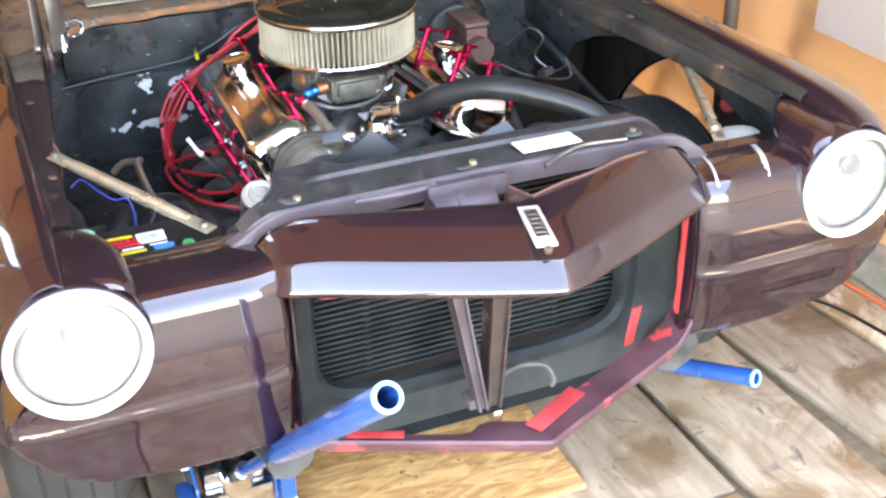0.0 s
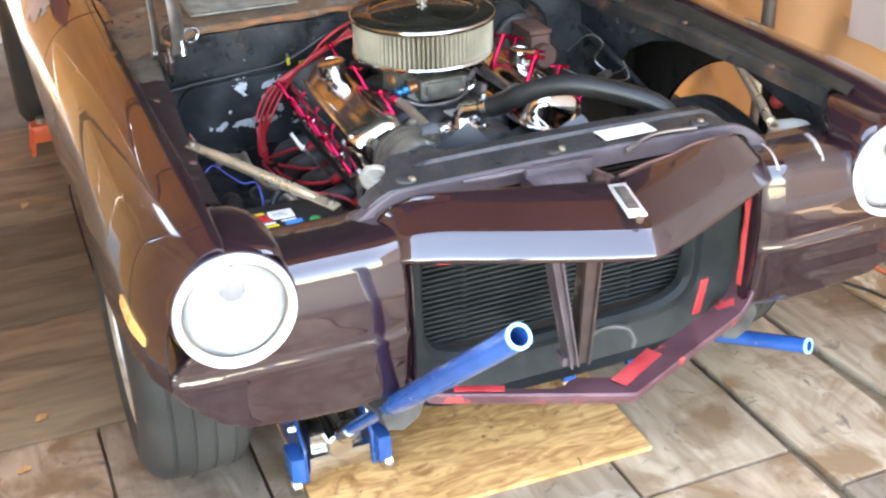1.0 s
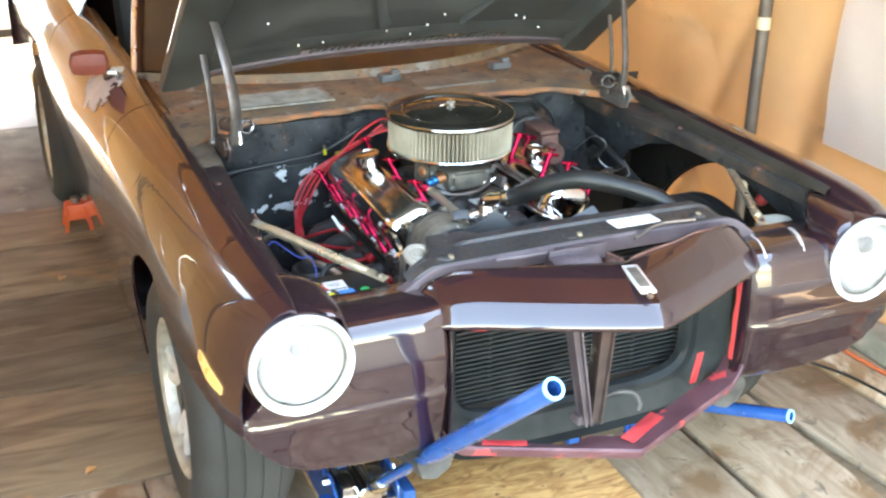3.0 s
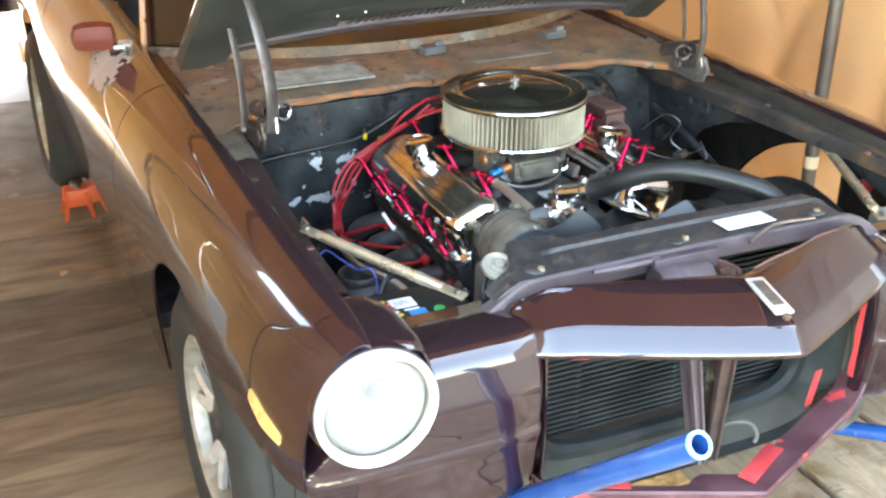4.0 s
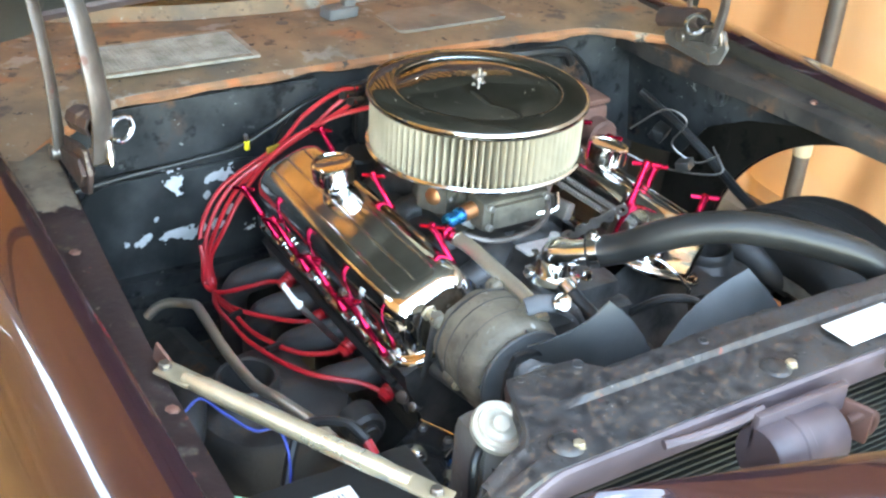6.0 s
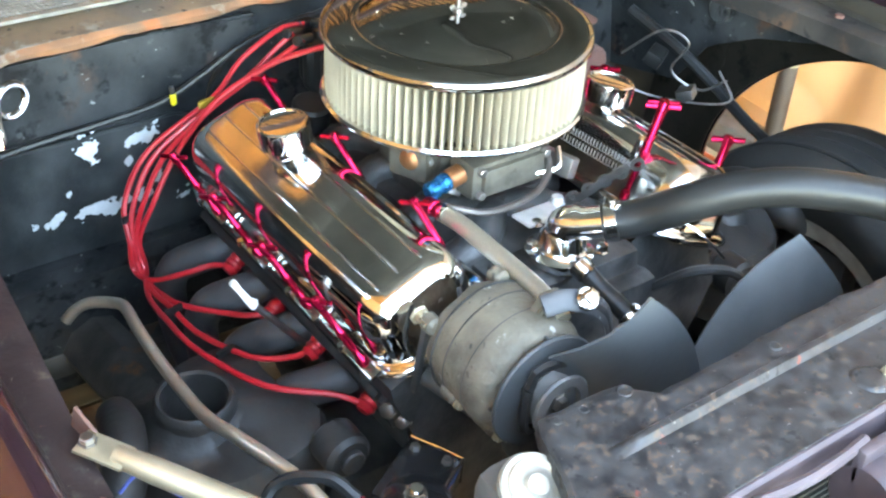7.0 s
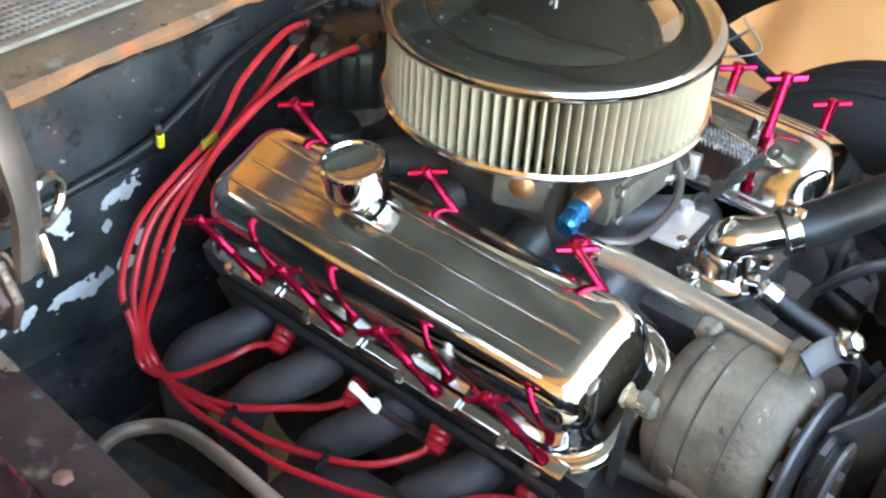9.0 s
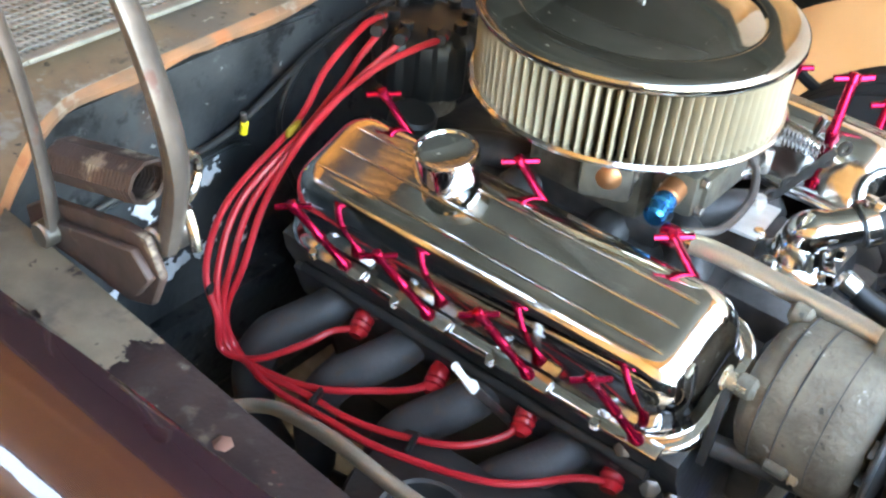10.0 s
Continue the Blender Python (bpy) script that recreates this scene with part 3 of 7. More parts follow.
def rafters():
    for y in (0.0, 1.52, 3.6, 4.8):
        t = thing("roof_rafter", (-0.53, y, 2.44), "dark steel cross bar under the tarp roof", "rafter", "roof cross bars")
        bm = B()
        rod(bm, (-1.9, y, 2.44), (1.45, y, 2.44), 0.022)
        part("bar", bm, POLE, t)


rafters()
for x in (-1.88, 1.45):
    t = thing("roof_purlin", (x, 2.25, 2.40), "dark steel bar along the eave of the shelter", "purlin", "eave bars")
    bm = B()
    rod(bm, (x, .0, 2.40), (x, 4.8, 2.40), .024)
    part("bar", bm, POLE, t)

# timber kerb under the tarp, cords beside it
t = thing("timber_beam", (1.44, 1.5, 0), "old mossy timber lying along the tarp wall", "timber")
bm = B()
box(bm, (1.46, 2.0, 0.045), (0.10, 4.6, 0.09), None, 0.012)
part("beam", bm, BEAM, t)
t = thing("extension_cord", (1.34, 1.0, 0), "orange extension cord lying along the timber", "cord")
bm = B()
tube(bm, [(1.36, -0.4, 0.008), (1.33, 0.1, 0.008), (1.385, 0.5, 0.008), (1.36, 0.9, 0.008), (1.37, 1.5, 0.008), (1.35, 2.4, 0.008), (1.38, 3.6, 0.008)], 0.007, 8)
part("cord", bm, HOSE_ORANGE, t)
t = thing("black_cable", (1.2, 0.8, 0), "thin black cable lying on the boards", "cable")
bm = B()
tube(bm, [(1.18, 1.05, 0.006), (1.2, 0.8, 0.006), (1.27, 0.62, 0.006), (1.3, 0.35, 0.006), (1.24, 0.1, 0.006), (1.1, -0.2, 0.006)], 0.005, 8)
part("cable", bm, RUBBER, t)

# outside, behind the shelter
bm = B()
box(bm, (-.6, 3.77, -0.034), (3.0, 1.26, 0.012))
tagged(link("pavement_1", bm, DIRT), "trodden pale dirt at the rear of the boards", "ground", kind="structure")
t = thing("storage_bin", (-.85, 5.6, -.028), "pale plastic storage bin with a grey lid", "bin")
bm = B()
slab(bm, [(-1.26, -.028), (-.52, -.028), (-.50, .20), (-1.28, .20)], 5.48, 5.95)
part("body", bm, WHITE_PLASTIC, t)
bm = B()
slab(bm, [(-1.31, .262), (-.47, .262), (-.47, .30), (-.62, .40), (-1.16, .42), (-1.31, .30)], 5.44, 5.99)
part("lid", bm, SIDING, t, "grey moulded lid")
bm = B()
slab(bm, [(-1.25, .20), (-.53, .20), (-.53, .262), (-1.25, .262)], 5.50, 5.93)
part("rim_gap", bm, RUBBER, t)
t = thing("shed", (-3.0, 13, 0), "pale sided garden shed with a grey roof", "shed")
bm = B()
box(bm, (-3.2, 13, 0.9), (4.6, 3, 1.9), None, 0.01)
part("wall", bm, SIDING, t)
bm = B()
slab(bm, [(11.2, 1.8), (13, 3.0), (14.8, 1.8), (14.8, 1.72), (13, 2.9), (11.2, 1.72)], -5.7, -0.7, "x")
part("roof", bm, SHINGLE, t)
bm = B()
box(bm, (-1.5, 13.5, -0.034), (40, 18.2, 0.012))
tagged(link("pavement", bm, CONCRETE), "pale sunlit concrete yard behind the shelter", "pavement", kind="structure")
t = thing("yard_strip", (-1.5, 7.8, -0.04), "strip of dry grass in the sunny yard", "grass")
bm = B()
box(bm, (-1.8, 9.6, -0.018), (5.0, 1.6, 0.02), None, 0.006)
part("turf", bm, GRASS, t)

# ---- car body ----
CAR = thing("car", (0, 1.6, 0), "dark maroon vintage coupe, hood open, bumper and grille removed", "car")
ARCH_Y, ARCH_Z, ARCH_R = 0.79, 0.335, 0.372
REAR_Y = 3.20

SECTION = [(.716, .854), (.722, .878), (.729, .891), (.737, .8935), (.762, .8912), (.788, .8850), (.818, .8705), (.856, .838), (.886, .783), (.904, .718), (.911, .655), (.910, .600), (.904, .530), (.893, .410), (.875, .250)]
FRONT_Y = [.150, .165, .19, .24, .32, .45, .60]
INSET = [.060, .047, .034, .018, .007, .001, 0]
DROP = [.030, .023, .015, .007, .002, 0, 0]
# the car leans a little to its far side
SIDE_DROP = {-1: 0.0, 1: -.013}


def side_section(y, side=-1):
    inset, drop = float(np.interp(y, FRONT_Y, INSET)), float(np.interp(y, FRONT_Y, DROP))
    hip = .016 * math.exp(-((y - 3.25) / .45) ** 2)
    pts = []
    for x, z in SECTION:
        share = min(max((x - .735) / .15, 0), 1)
        top = min(max((z - .66) / .20, 0), 1)
        pts.append((x - inset * share + hip * share, 0, z - drop * top + SIDE_DROP[side]))
    return [(float(p[0]), float(p[2])) for p in curve_points(pts, 5)]


def clip_below(sec, zmin, n=40):
    """The upper part of a section, down to zmin, as n evenly spaced points."""
    pts = [np.array(p) for p in sec]
    keep = [pts[0]]
    for a, b in zip(pts, pts[1:]):
        if b[1] < zmin and a[1] >= zmin and b[1] < a[1]:
            s = (a[1] - zmin) / (a[1] - b[1])
            keep.append(a + s * (b - a))
            break
        keep.append(b)
    d = np.concatenate([[0], np.cumsum([np.linalg.norm(b - a) for a, b in zip(keep, keep[1:])])])
    s = np.linspace(0, d[-1], n)
    k = np.array(keep)
    return list(zip(np.interp(s, d, k[:, 0]), np.interp(s, d, k[:, 1])))


def arch(y, yc=ARCH_Y, zc=ARCH_Z, r=ARCH_R, side=-1):
    k = (1.06 if side < 0 else 1.33) if y > yc and yc < 2 else 1.0
    q = (y - yc) / k
    return zc + math.sqrt(max(r * r - q * q, 0)) if abs(q) < r else -1


def front_arch(y, side=-1):
    """Lower edge of a front fender: it sweeps forward into the valance."""
    if y > .62:
        return arch(y, side=side)
    return float(np.interp(y, [.15, .20, .25, .30, .40, .45, .50, .62], [.598, .624, .642, .648, .650, .653, .658, arch(.62)]))


def spaced(a, b, extra, n):
    return sorted(set([round(v, 4) for v in list(np.linspace(a, b, n)) + [e for e in extra if a <= e <= b]]))


def body_side(name, side, y0, y1, label, arch_y=None, zlow=None, n=44, parent=None):
    bm = B()
    rows = []
    extra = []
    if arch_y is not None:
        extra = [arch_y + q * ARCH_R * math.sin(k * math.pi / 40) for k in range(0, 21) for q in (-1, 1, 1.06 if side < 0 else 1.33)]
    for y in spaced(y0, y1, extra, n):
        sec = side_section(y, side)
        low = (front_arch(y, side) if arch_y < 2 else arch(y, arch_y)) if arch_y is not None else -1
        if zlow is not None:
            low = max(low, zlow)
        rows.append([(side * x, y, z) for x, z in clip_below(sec, low)])
    grid(bm, rows, 0.006)
    return part(name, bm, PAINT, parent or CAR, label)


for s in (-1, 1):
    f = body_side("fender", s, 0.150, 1.52, "glossy dark maroon front fender", ARCH_Y)
    # side marker lamp
    bm = B()
    rows = []
    for k in range(9):
        u = k / 8
        y = 0.190 + 0.108 * u
        sec = side_section(y, s)
        zc = 0.690 + 0.034 * u
        h = 0.014 * math.sin(math.pi * (0.12 + 0.76 * u)) ** 0.5
        rows.append([(s * (float(np.interp(zc + q * h, [p[1] for p in sec[::-1]], [p[0] for p in sec[::-1]])) + 0.004), y, zc + q * h) for q in (-1, -0.5, 0, 0.5, 1)])
    grid(bm, rows, 0.004)
    part("side_marker", bm, AMBER, f, "amber side marker lens")
    # door and rear quarter
    d = body_side("door", s, 1.526, 2.86, "maroon door with primer patches", None, 0.24, 30)
    body_side("quarter_panel", s, 2.866, 4.75, "maroon rear quarter panel", REAR_Y, 0.24, 60)
    # primer patch on the shoulder of the door, with a torn outline
    bm = B()
    secs = [clip_below(side_section(1.70 + .36 * i / 48, s), .72, 50)[12:46] for i in range(49)]
    spot = {}

    def dab(i, j):
        if (i, j) not in spot:
            x, z = secs[i][j]
            spot[i, j] = bm.verts.new((s * (x + .0012), 1.70 + .36 * i / 48, z + .0010))
        return spot[i, j]

    for i in range(48):
        for j in range(33):
            q = .55 * noise.noise(Vector((i * .13, j * .17, 2.0))) + .3 * noise.noise(Vector((i * .4, j * .4, 5.0)))
            if q + .85 - 1.2 * math.hypot((i - 26) / 24, (j - 15) / 15) > 0:
                bm.faces.new((dab(i, j), dab(i + 1, j), dab(i + 1, j + 1), dab(i, j + 1)))
    part("primer_patch", bm, GREY_PRIMER, d, "pale grey primer patch")

# dark lining inside the far fender and the closing panel behind its wheel
bm = B()
rows = []
for y in spaced(.30, 1.47, [ARCH_Y + q * ARCH_R * math.sin(k * math.pi / 40) for k in range(21) for q in (-1, 1.33)] + [.800, .802], 40):
    sec = [(x - .016, z - .014) for x, z in side_section(y, 1)[4:]]
    rows.append([(x, y, z) for x, z in clip_below(sec, front_arch(y, 1) + .004 if y > .801 else .42)])
grid(bm, rows, .003)
part("fender_lining", bm, DARK_BROWN, CAR, "dark brown lining inside the fender")
bm = B()
grid(bm, [[(.63 + .262 * u, 1.465 + .02 * noise.noise(Vector((u * 4, v * 4, 3))), .25 + .60 * v) for u in np.linspace(0, 1, 8)] for v in np.linspace(0, 1, 12)], .004)
part("wheelhouse_panel", bm, DARK_BROWN, CAR, "dark brown panel behind the wheel")
bm = B()
lathe(bm, [(0, .012), (.010, .011), (.016, .006), (.018, 0), (.018, -.030)], axis_matrix((.787, .627, .70), (.70, .55, .72)), 18)
part("red_cap", bm, RED_PRIMER, CAR, "red plastic cap inside the fender")

# inner flange of the fenders
for s in (-1, 1):
    bm = B()
    rows = []
    for y in np.linspace(0.36, 1.50, 44):
        w = 0.012 * noise.noise(Vector((y * 5, s, 0)))
        inner = float(np.interp(y, [0.4, 0.6, 0.9, 1.15, 1.3, 1.5], [.70, .695, .675, .655, .645, .645]))
        if s < 0:
            rows.append([(s * .719, y, .855), (s * .714, y, .848), (s * (inner + .006), y, .846 + w * 0.2), (s * (inner - .012), y, .842), (s * (inner - .014), y, .80 + w)])
        else:
            inner -= float(np.interp(y, [.6, 1.0, 1.3], [.0, .012, .035]))
            rows.append([(s * .717, y, .842), (s * .712, y, .833 + w * .2), (s * (inner + .03), y, .830 + w * .25), (s * (inner + .008), y, .832), (s * inner, y, .828), (s * inner, y, .795)])
    grid(bm, rows, 0.003)
    part("fender_flange", bm, DIRTY_GREY if s < 0 else FLANGE_BROWN, CAR, "dirty bare inner fender flange" if s < 0 else "rust stained black inner fender flange")
    if s < 0:
        bm = B()
        dust = {}

        def speck(i, j):
            if (i, j) not in dust:
                y = .96 + .53 * i / 400
                inner = float(np.interp(y, [0.4, 0.6, 0.9, 1.15, 1.3, 1.5], [.70, .695, .675, .655, .645, .645]))
                u = j / 36
                dust[i, j] = bm.verts.new((s * (.712 + (inner - .010 - .712) * u), y, .8545 - .004 * u + .0024 * noise.noise(Vector((y * 5, s, 0)))))
            return dust[i, j]

        for i in range(400):
            for j in range(36):
                q = noise.noise(Vector((i * .045, j * .085, 4.0))) + .6 * noise.noise(Vector((i * .15, j * .19, 8.0))) + .3 * noise.noise(Vector((i * .4, j * .45, 2.0))) + min((i - 60) * .04, .70)
                if q > 0:
                    bm.faces.new((speck(i, j), speck(i + 1, j), speck(i + 1, j + 1), speck(i, j + 1)))
        part("sand_dirt", bm, SAND, CAR, "sandy dirt lying on the flange")
    # bolts of the flange
    for y in (0.55, 0.92, 1.27):
        bm = B()
        hexbolt(bm, (s * .695, y, .844 + SIDE_DROP[s]), (0, 0, 1), 0.008)
        part("flange_bolt", bm, BROWN_METAL, CAR)

# lamp panels between headlamp and grille opening
PROFILE = [(.34, .782), (.28, .795), (.228, .803), (.205, .8015), (.188, .798), (.176, .793), (.168, .788), (.162, .782), (.156, .773), (.152, .763), (.1495, .752), (.145, .735), (.140, .715), (.1365, .70), (.136, .69), (.136, .68), (.136, .67), (.136, .66), (.1365, .65), (.1375, .641), (.1385, .632),
           (.137, .620), (.133, .610), (.134, .600), (.139, .588), (.144, .56), (.147, .53), (.151, .50), (.157, .476), (.166, .461), (.182, .453), (.22, .452)]
for s in (-1, 1):
    bm = B()
    rows = []
    dz = SIDE_DROP[s]
    for x in spaced(0.388, 0.846, list(np.arange(.600, .846, .0075)) + [.395, .41], 26):
        dy = float(np.interp(x, [.388, .40, .45, .72, .76, .79, .81, .828, .838, .846], [.035, .012, 0, 0, .001, .003, .005, .009, .012, .018]))
        bottom = float(np.interp(x, [.388, .46, .60, .66, .72, .76, .79, .806, .83, .846], [.454, .454, .458, .464, .478, .498, .522, .540, .566, .590]))
        top = .80 - 1.2 * max(x - .70, 0)
        line = [np.array((y, min(z, top))) for y, z in PROFILE if z > bottom + .006]
        y_end = line[-1][0]
        line += [np.array((y_end + .004, bottom + .003)), np.array((y_end + .012, bottom)), np.array((y_end + .04, bottom + .001))]
        d = np.concatenate([[0], np.cumsum([np.linalg.norm(q - p) for p, q in zip(line, line[1:])])])
        at, k = np.linspace(0, d[-1], 84), np.array(line)
        rows.append([(s * x, float(np.interp(v, d, k[:, 0])) + dy, float(np.interp(v, d, k[:, 1])) + dz) for v in at])
    grid(bm, rows)
    hole = [f for f in bm.faces if math.hypot(abs(f.calc_center_median().x) - .722, f.calc_center_median().z - .742 - dz) < .101 and f.calc_center_median().y < .26]
    bmesh.ops.delete(bm, geom=hole, context="FACES")
    bmesh.ops.recalc_face_normals(bm, faces=bm.faces)
    bmesh.ops.solidify(bm, geom=list(bm.faces), thickness=.004)
    part("lamp_panel", bm, PAINT, CAR, "glossy maroon panel beside the headlamp")
    # inner return of the panel along the grille opening
    bm = B()
    rows = []
    for k in range(14):
        z = .452 + (.748 - .452) * k / 13
        rows.append([(s * .389, .165 - 0.01 * math.sin(k / 13 * math.pi), z), (s * .384, .17, z), (s * .386, .192, z)])
    grid(bm, rows, 0.003)
    part("opening_return", bm, PAINT, CAR, "edge of the grille opening")
    if s > 0:
        bm = B()
        grid(bm, [[(.3815, .180, .500 + .215 * k / 9), (.380, .192 + .002 * math.sin(k * 1.7), .500 + .215 * k / 9)] for k in range(10)], 0.002)
        part("red_strip", bm, RED_PRIMER, CAR, "strip of red primer on the opening edge")
    # filler behind the lamp panel
    bm = B()
    grid(bm, [[(s * x, y, .790 - 0.02 * (y - .3) - (0.012 if x > .7 else 0)) for x in (.46, .52, .60)] for y in (.27, .285, .30)], 0.004)
    part("filler_panel", bm, PAINT, CAR)
    # raised hood of the lamp, beside the fender
    bm = B()
    rows = []
    for x, z, rear in ((.727, .854, .335), (.70, .855, .335), (.675, .854, .325), (.655, .851, .305), (.640, .845, .283), (.630, .836, .262), (.6235, .824, .246), (.620, .808, .238), (.618, .788, .235)):
        z += SIDE_DROP[s]
        rows.append([(s * x, .150, z - .016), (s * x, .158, z - .008), (s * x, .172, z - .003)] + [(s * x, .18 + (rear - .18) * u, z) for u in (.1, .4, .7, .95)] + [(s * x, rear, z - .003), (s * x, rear + .003, z - .03)])
    grid(bm, rows, 0.004)
    part("lamp_hood", bm, PAINT, CAR, "maroon raised hood over the headlamp")
    # silver strips stand for reflections along the rounded edges of the panel
    if s > 0:
        for (x0, y0), (x1, y1), wide in (((.470, .285), (.430, .166), .0026), ((.590, .284), (.540, .166), .0050)):
            bm = B()
            a, b = Vector((x0, y0, 0)), Vector((x1, y1, 0))
            side = (b - a).cross(Vector((0, 0, 1))).normalized() * wide
            rows = []
            for u in np.linspace(0, 1, 9):
                p = a.lerp(b, float(u))
                z = float(np.interp(p.y, [.162, .176, .188, .205, .228, .28, .34], [.782, .793, .798, .8015, .803, .795, .782])) + SIDE_DROP[s] + .0008
                rows.append([(q.x, q.y, z) for q in (p - side, p, p + side)])
            grid(bm, rows, .0012)
            part("worn_edge", bm, SILVER, CAR, "silver strip standing for the reflection on the lamp panel's rounded edge")


# nose panel
def nose():
    bm = B()
    rows = []
    for x in spaced(-0.435, 0.435, (0, .375, -.375, .385, -.385, .393, -.393, .40, -.40, .406, -.406, .412, -.412, .417, -.417, .422, -.422, .428, -.428), 44):
        a = abs(x)
        yf = -.050 + .190 * (a / .385) ** 1.12 if a < .385 else .140 + (a - .385) * .9
        drop = float(np.interp(a, [0, .33, .36, .385, .40, .412, .422, .435], [0, .001, .005, .013, .022, .034, .049, .07]))
        zr = .849 - .004 * (a / .385) ** 2 - drop
        zl = max(.775 - .013 * a / .385, .70) - drop * 0.25
        yr = .125 + .118 * min(a / .385, 1.1)
        row = [(x, yr + .012, zr - .012), (x, yr, zr - .001)]
        for k in (1, 2, 3, 4):
            u = k / 4
            row.append((x, yr + (yf + .110 - yr) * u, zr - .006 * u))
        top = zr - .006
        for dy, f in ((.100, .05), (.080, .155), (.062, .250), (.046, .333), (.0350, .390), (.0312, .413), (.0288, .440), (.0268, .480), (.018, .63), (.010, .78), (.004, .90), (.001, .96), (.001, 1.0)):
            row.append((x, yf + dy, top + (zl - top) * f))
        row += [(x, yf + .010, zl - .006), (x, yf + .035, zl - .007)]
        rows.append(row)
    grid(bm, rows, 0.004)
    p = part("nose_panel", bm, PAINT, CAR, "glossy maroon pointed nose panel", 60)
    # emblem: a plain tall plate
    m = Matrix.Translation((-.007, .047, .8475)) @ pose(0, 0, 0, 2.5, 0, -12)
    bm = B()
    box(bm, (0, 0, 0), (.036, .122, .006), None, 0.0022)
    bm.transform(m)
    e = part("emblem", bm, SILVER, p, "plain silver plate emblem")
    bm = B()
    box(bm, (0, .004, .0032), (.022, .086, .002), None, .0008)
    for k in range(5):
        box(bm, (0, -.024 + .014 * k, .0042), (.016 - .002 * (k % 2), .006, .002), None, .0008)
    bm.transform(m)
    part("emblem_relief", bm, STEEL, e)
    bm = B()
    rod(bm, (-.022, -.020, .838), (-.022, -.022, .8465), .007)
    part("emblem_stud", bm, GREASE, p)
    # torn rusty edge behind
    bm = B()
    tube(bm, [(.03, .137, .851), (.10, .158, .853), (.17, .177, .851), (.24, .201, .852), (.30, .216, .847)], 0.0028, 6)
    part("rusty_edge", bm, BROWN_METAL, p, "rusty torn edge strip")


nose()


# lower lip with its ledge
def lip():
    bm = B()
    rows = []
    for x in spaced(-.40, .40, (0, .36, -.36, .38, -.38), 40):
        a = abs(x)
        yf = -.022 + .172 * a / .385
        rise = max(a - .35, 0) / .05
        z = .458 + .035 * min(rise, 1) ** 2
        deep = float(np.interp(x, [-.40, -.36, -.30, -.12, -.08, .40], [.06, .05, .034, .034, .075, .075]))
        rows.append([(x, yf + .012, z - .03), (x, yf + .002, z - .018), (x, yf, z - .004), (x, yf + .004, z), (x, yf + .4 * deep, z - .004), (x, yf + deep, z - .008), (x, yf + deep + .005, z - .03)])
    grid(bm, rows, 0.003)
    p = part("lower_lip", bm, PAINT_RED, CAR, "scuffed maroon lower lip with red overspray")
    for x, y, r, lx, ly in ((.05, .06, 28, .14, .035), (-.27, .122, -24, .10, .020)):
        bm = B()
        box(bm, (x, y, .4575), (lx, ly, .0012), pose(0, 0, 0, 0, 0, r), 0.0004)
        part("red_patch", bm, RED_PRIMER, p, "patch of bare red primer")
    bm = B()
    box(bm, (.285, .190, .492), (.026, .004, .085), pose(0, 0, 0, 4, 8, 20), 0.001)
    part("red_tab", bm, RED_PRIMER, p, "red bracket tab")
    bm = B()
    box(bm, (-.335, .135, .752), (.03, .012, .008), pose(0, 0, 0, 0, 0, -25), 0.001)
    part("red_tab", bm, RED_PRIMER, p, "red bracket tab")


lip()

# centre bars of the latch support
for x0, x1, yb, w, paint in ((-.135, -.085, .10, .012, PAINT_DULL), (-.052, -.066, .10, .018, HINGE_RUST)):
    bm = B()
    d = Vector((x1 - x0, yb - .085, .49 - .745))
    slab(bm, [(x0 - w, .75), (x0 + w, .75), (x1 + w * .75, .485), (x1 - w * .75, .485)], .080, .092)
    slab(bm, [(x0 - w, .75), (x0 - w + .004, .75), (x1 - w * .75 + .004, .485), (x1 - w * .75, .485)], .070, .108)
    slab(bm, [(x0 + w - .004, .75), (x0 + w, .75), (x1 + w * .75, .485), (x1 + w * .75 - .004, .485)], .070, .108)
    part("latch_bar", bm, paint, CAR, "dull maroon pressed steel bar")
bm = B()
box(bm, (-.078, .10, .495), (.06, .035, .022), None, 0.004)
part("latch_foot", bm, PAINT_DULL, CAR)
bm = B()
tube(bm, [(-.06, .11, .51), (.0, .12, .525), (.05, .11, .52), (.065, .10, .495), (.062, .10, .478)], .005, 8)
part("release_cable", bm, GREASE, CAR, "black release cable with a loose end")


# headlamps
def lamp_up(s):
    """Which way up is along the lamp's own second axis."""
    return 1.0 if (HL(s).to_3x3() @ Vector((0, 1, 0))).z > 0 else -1.0


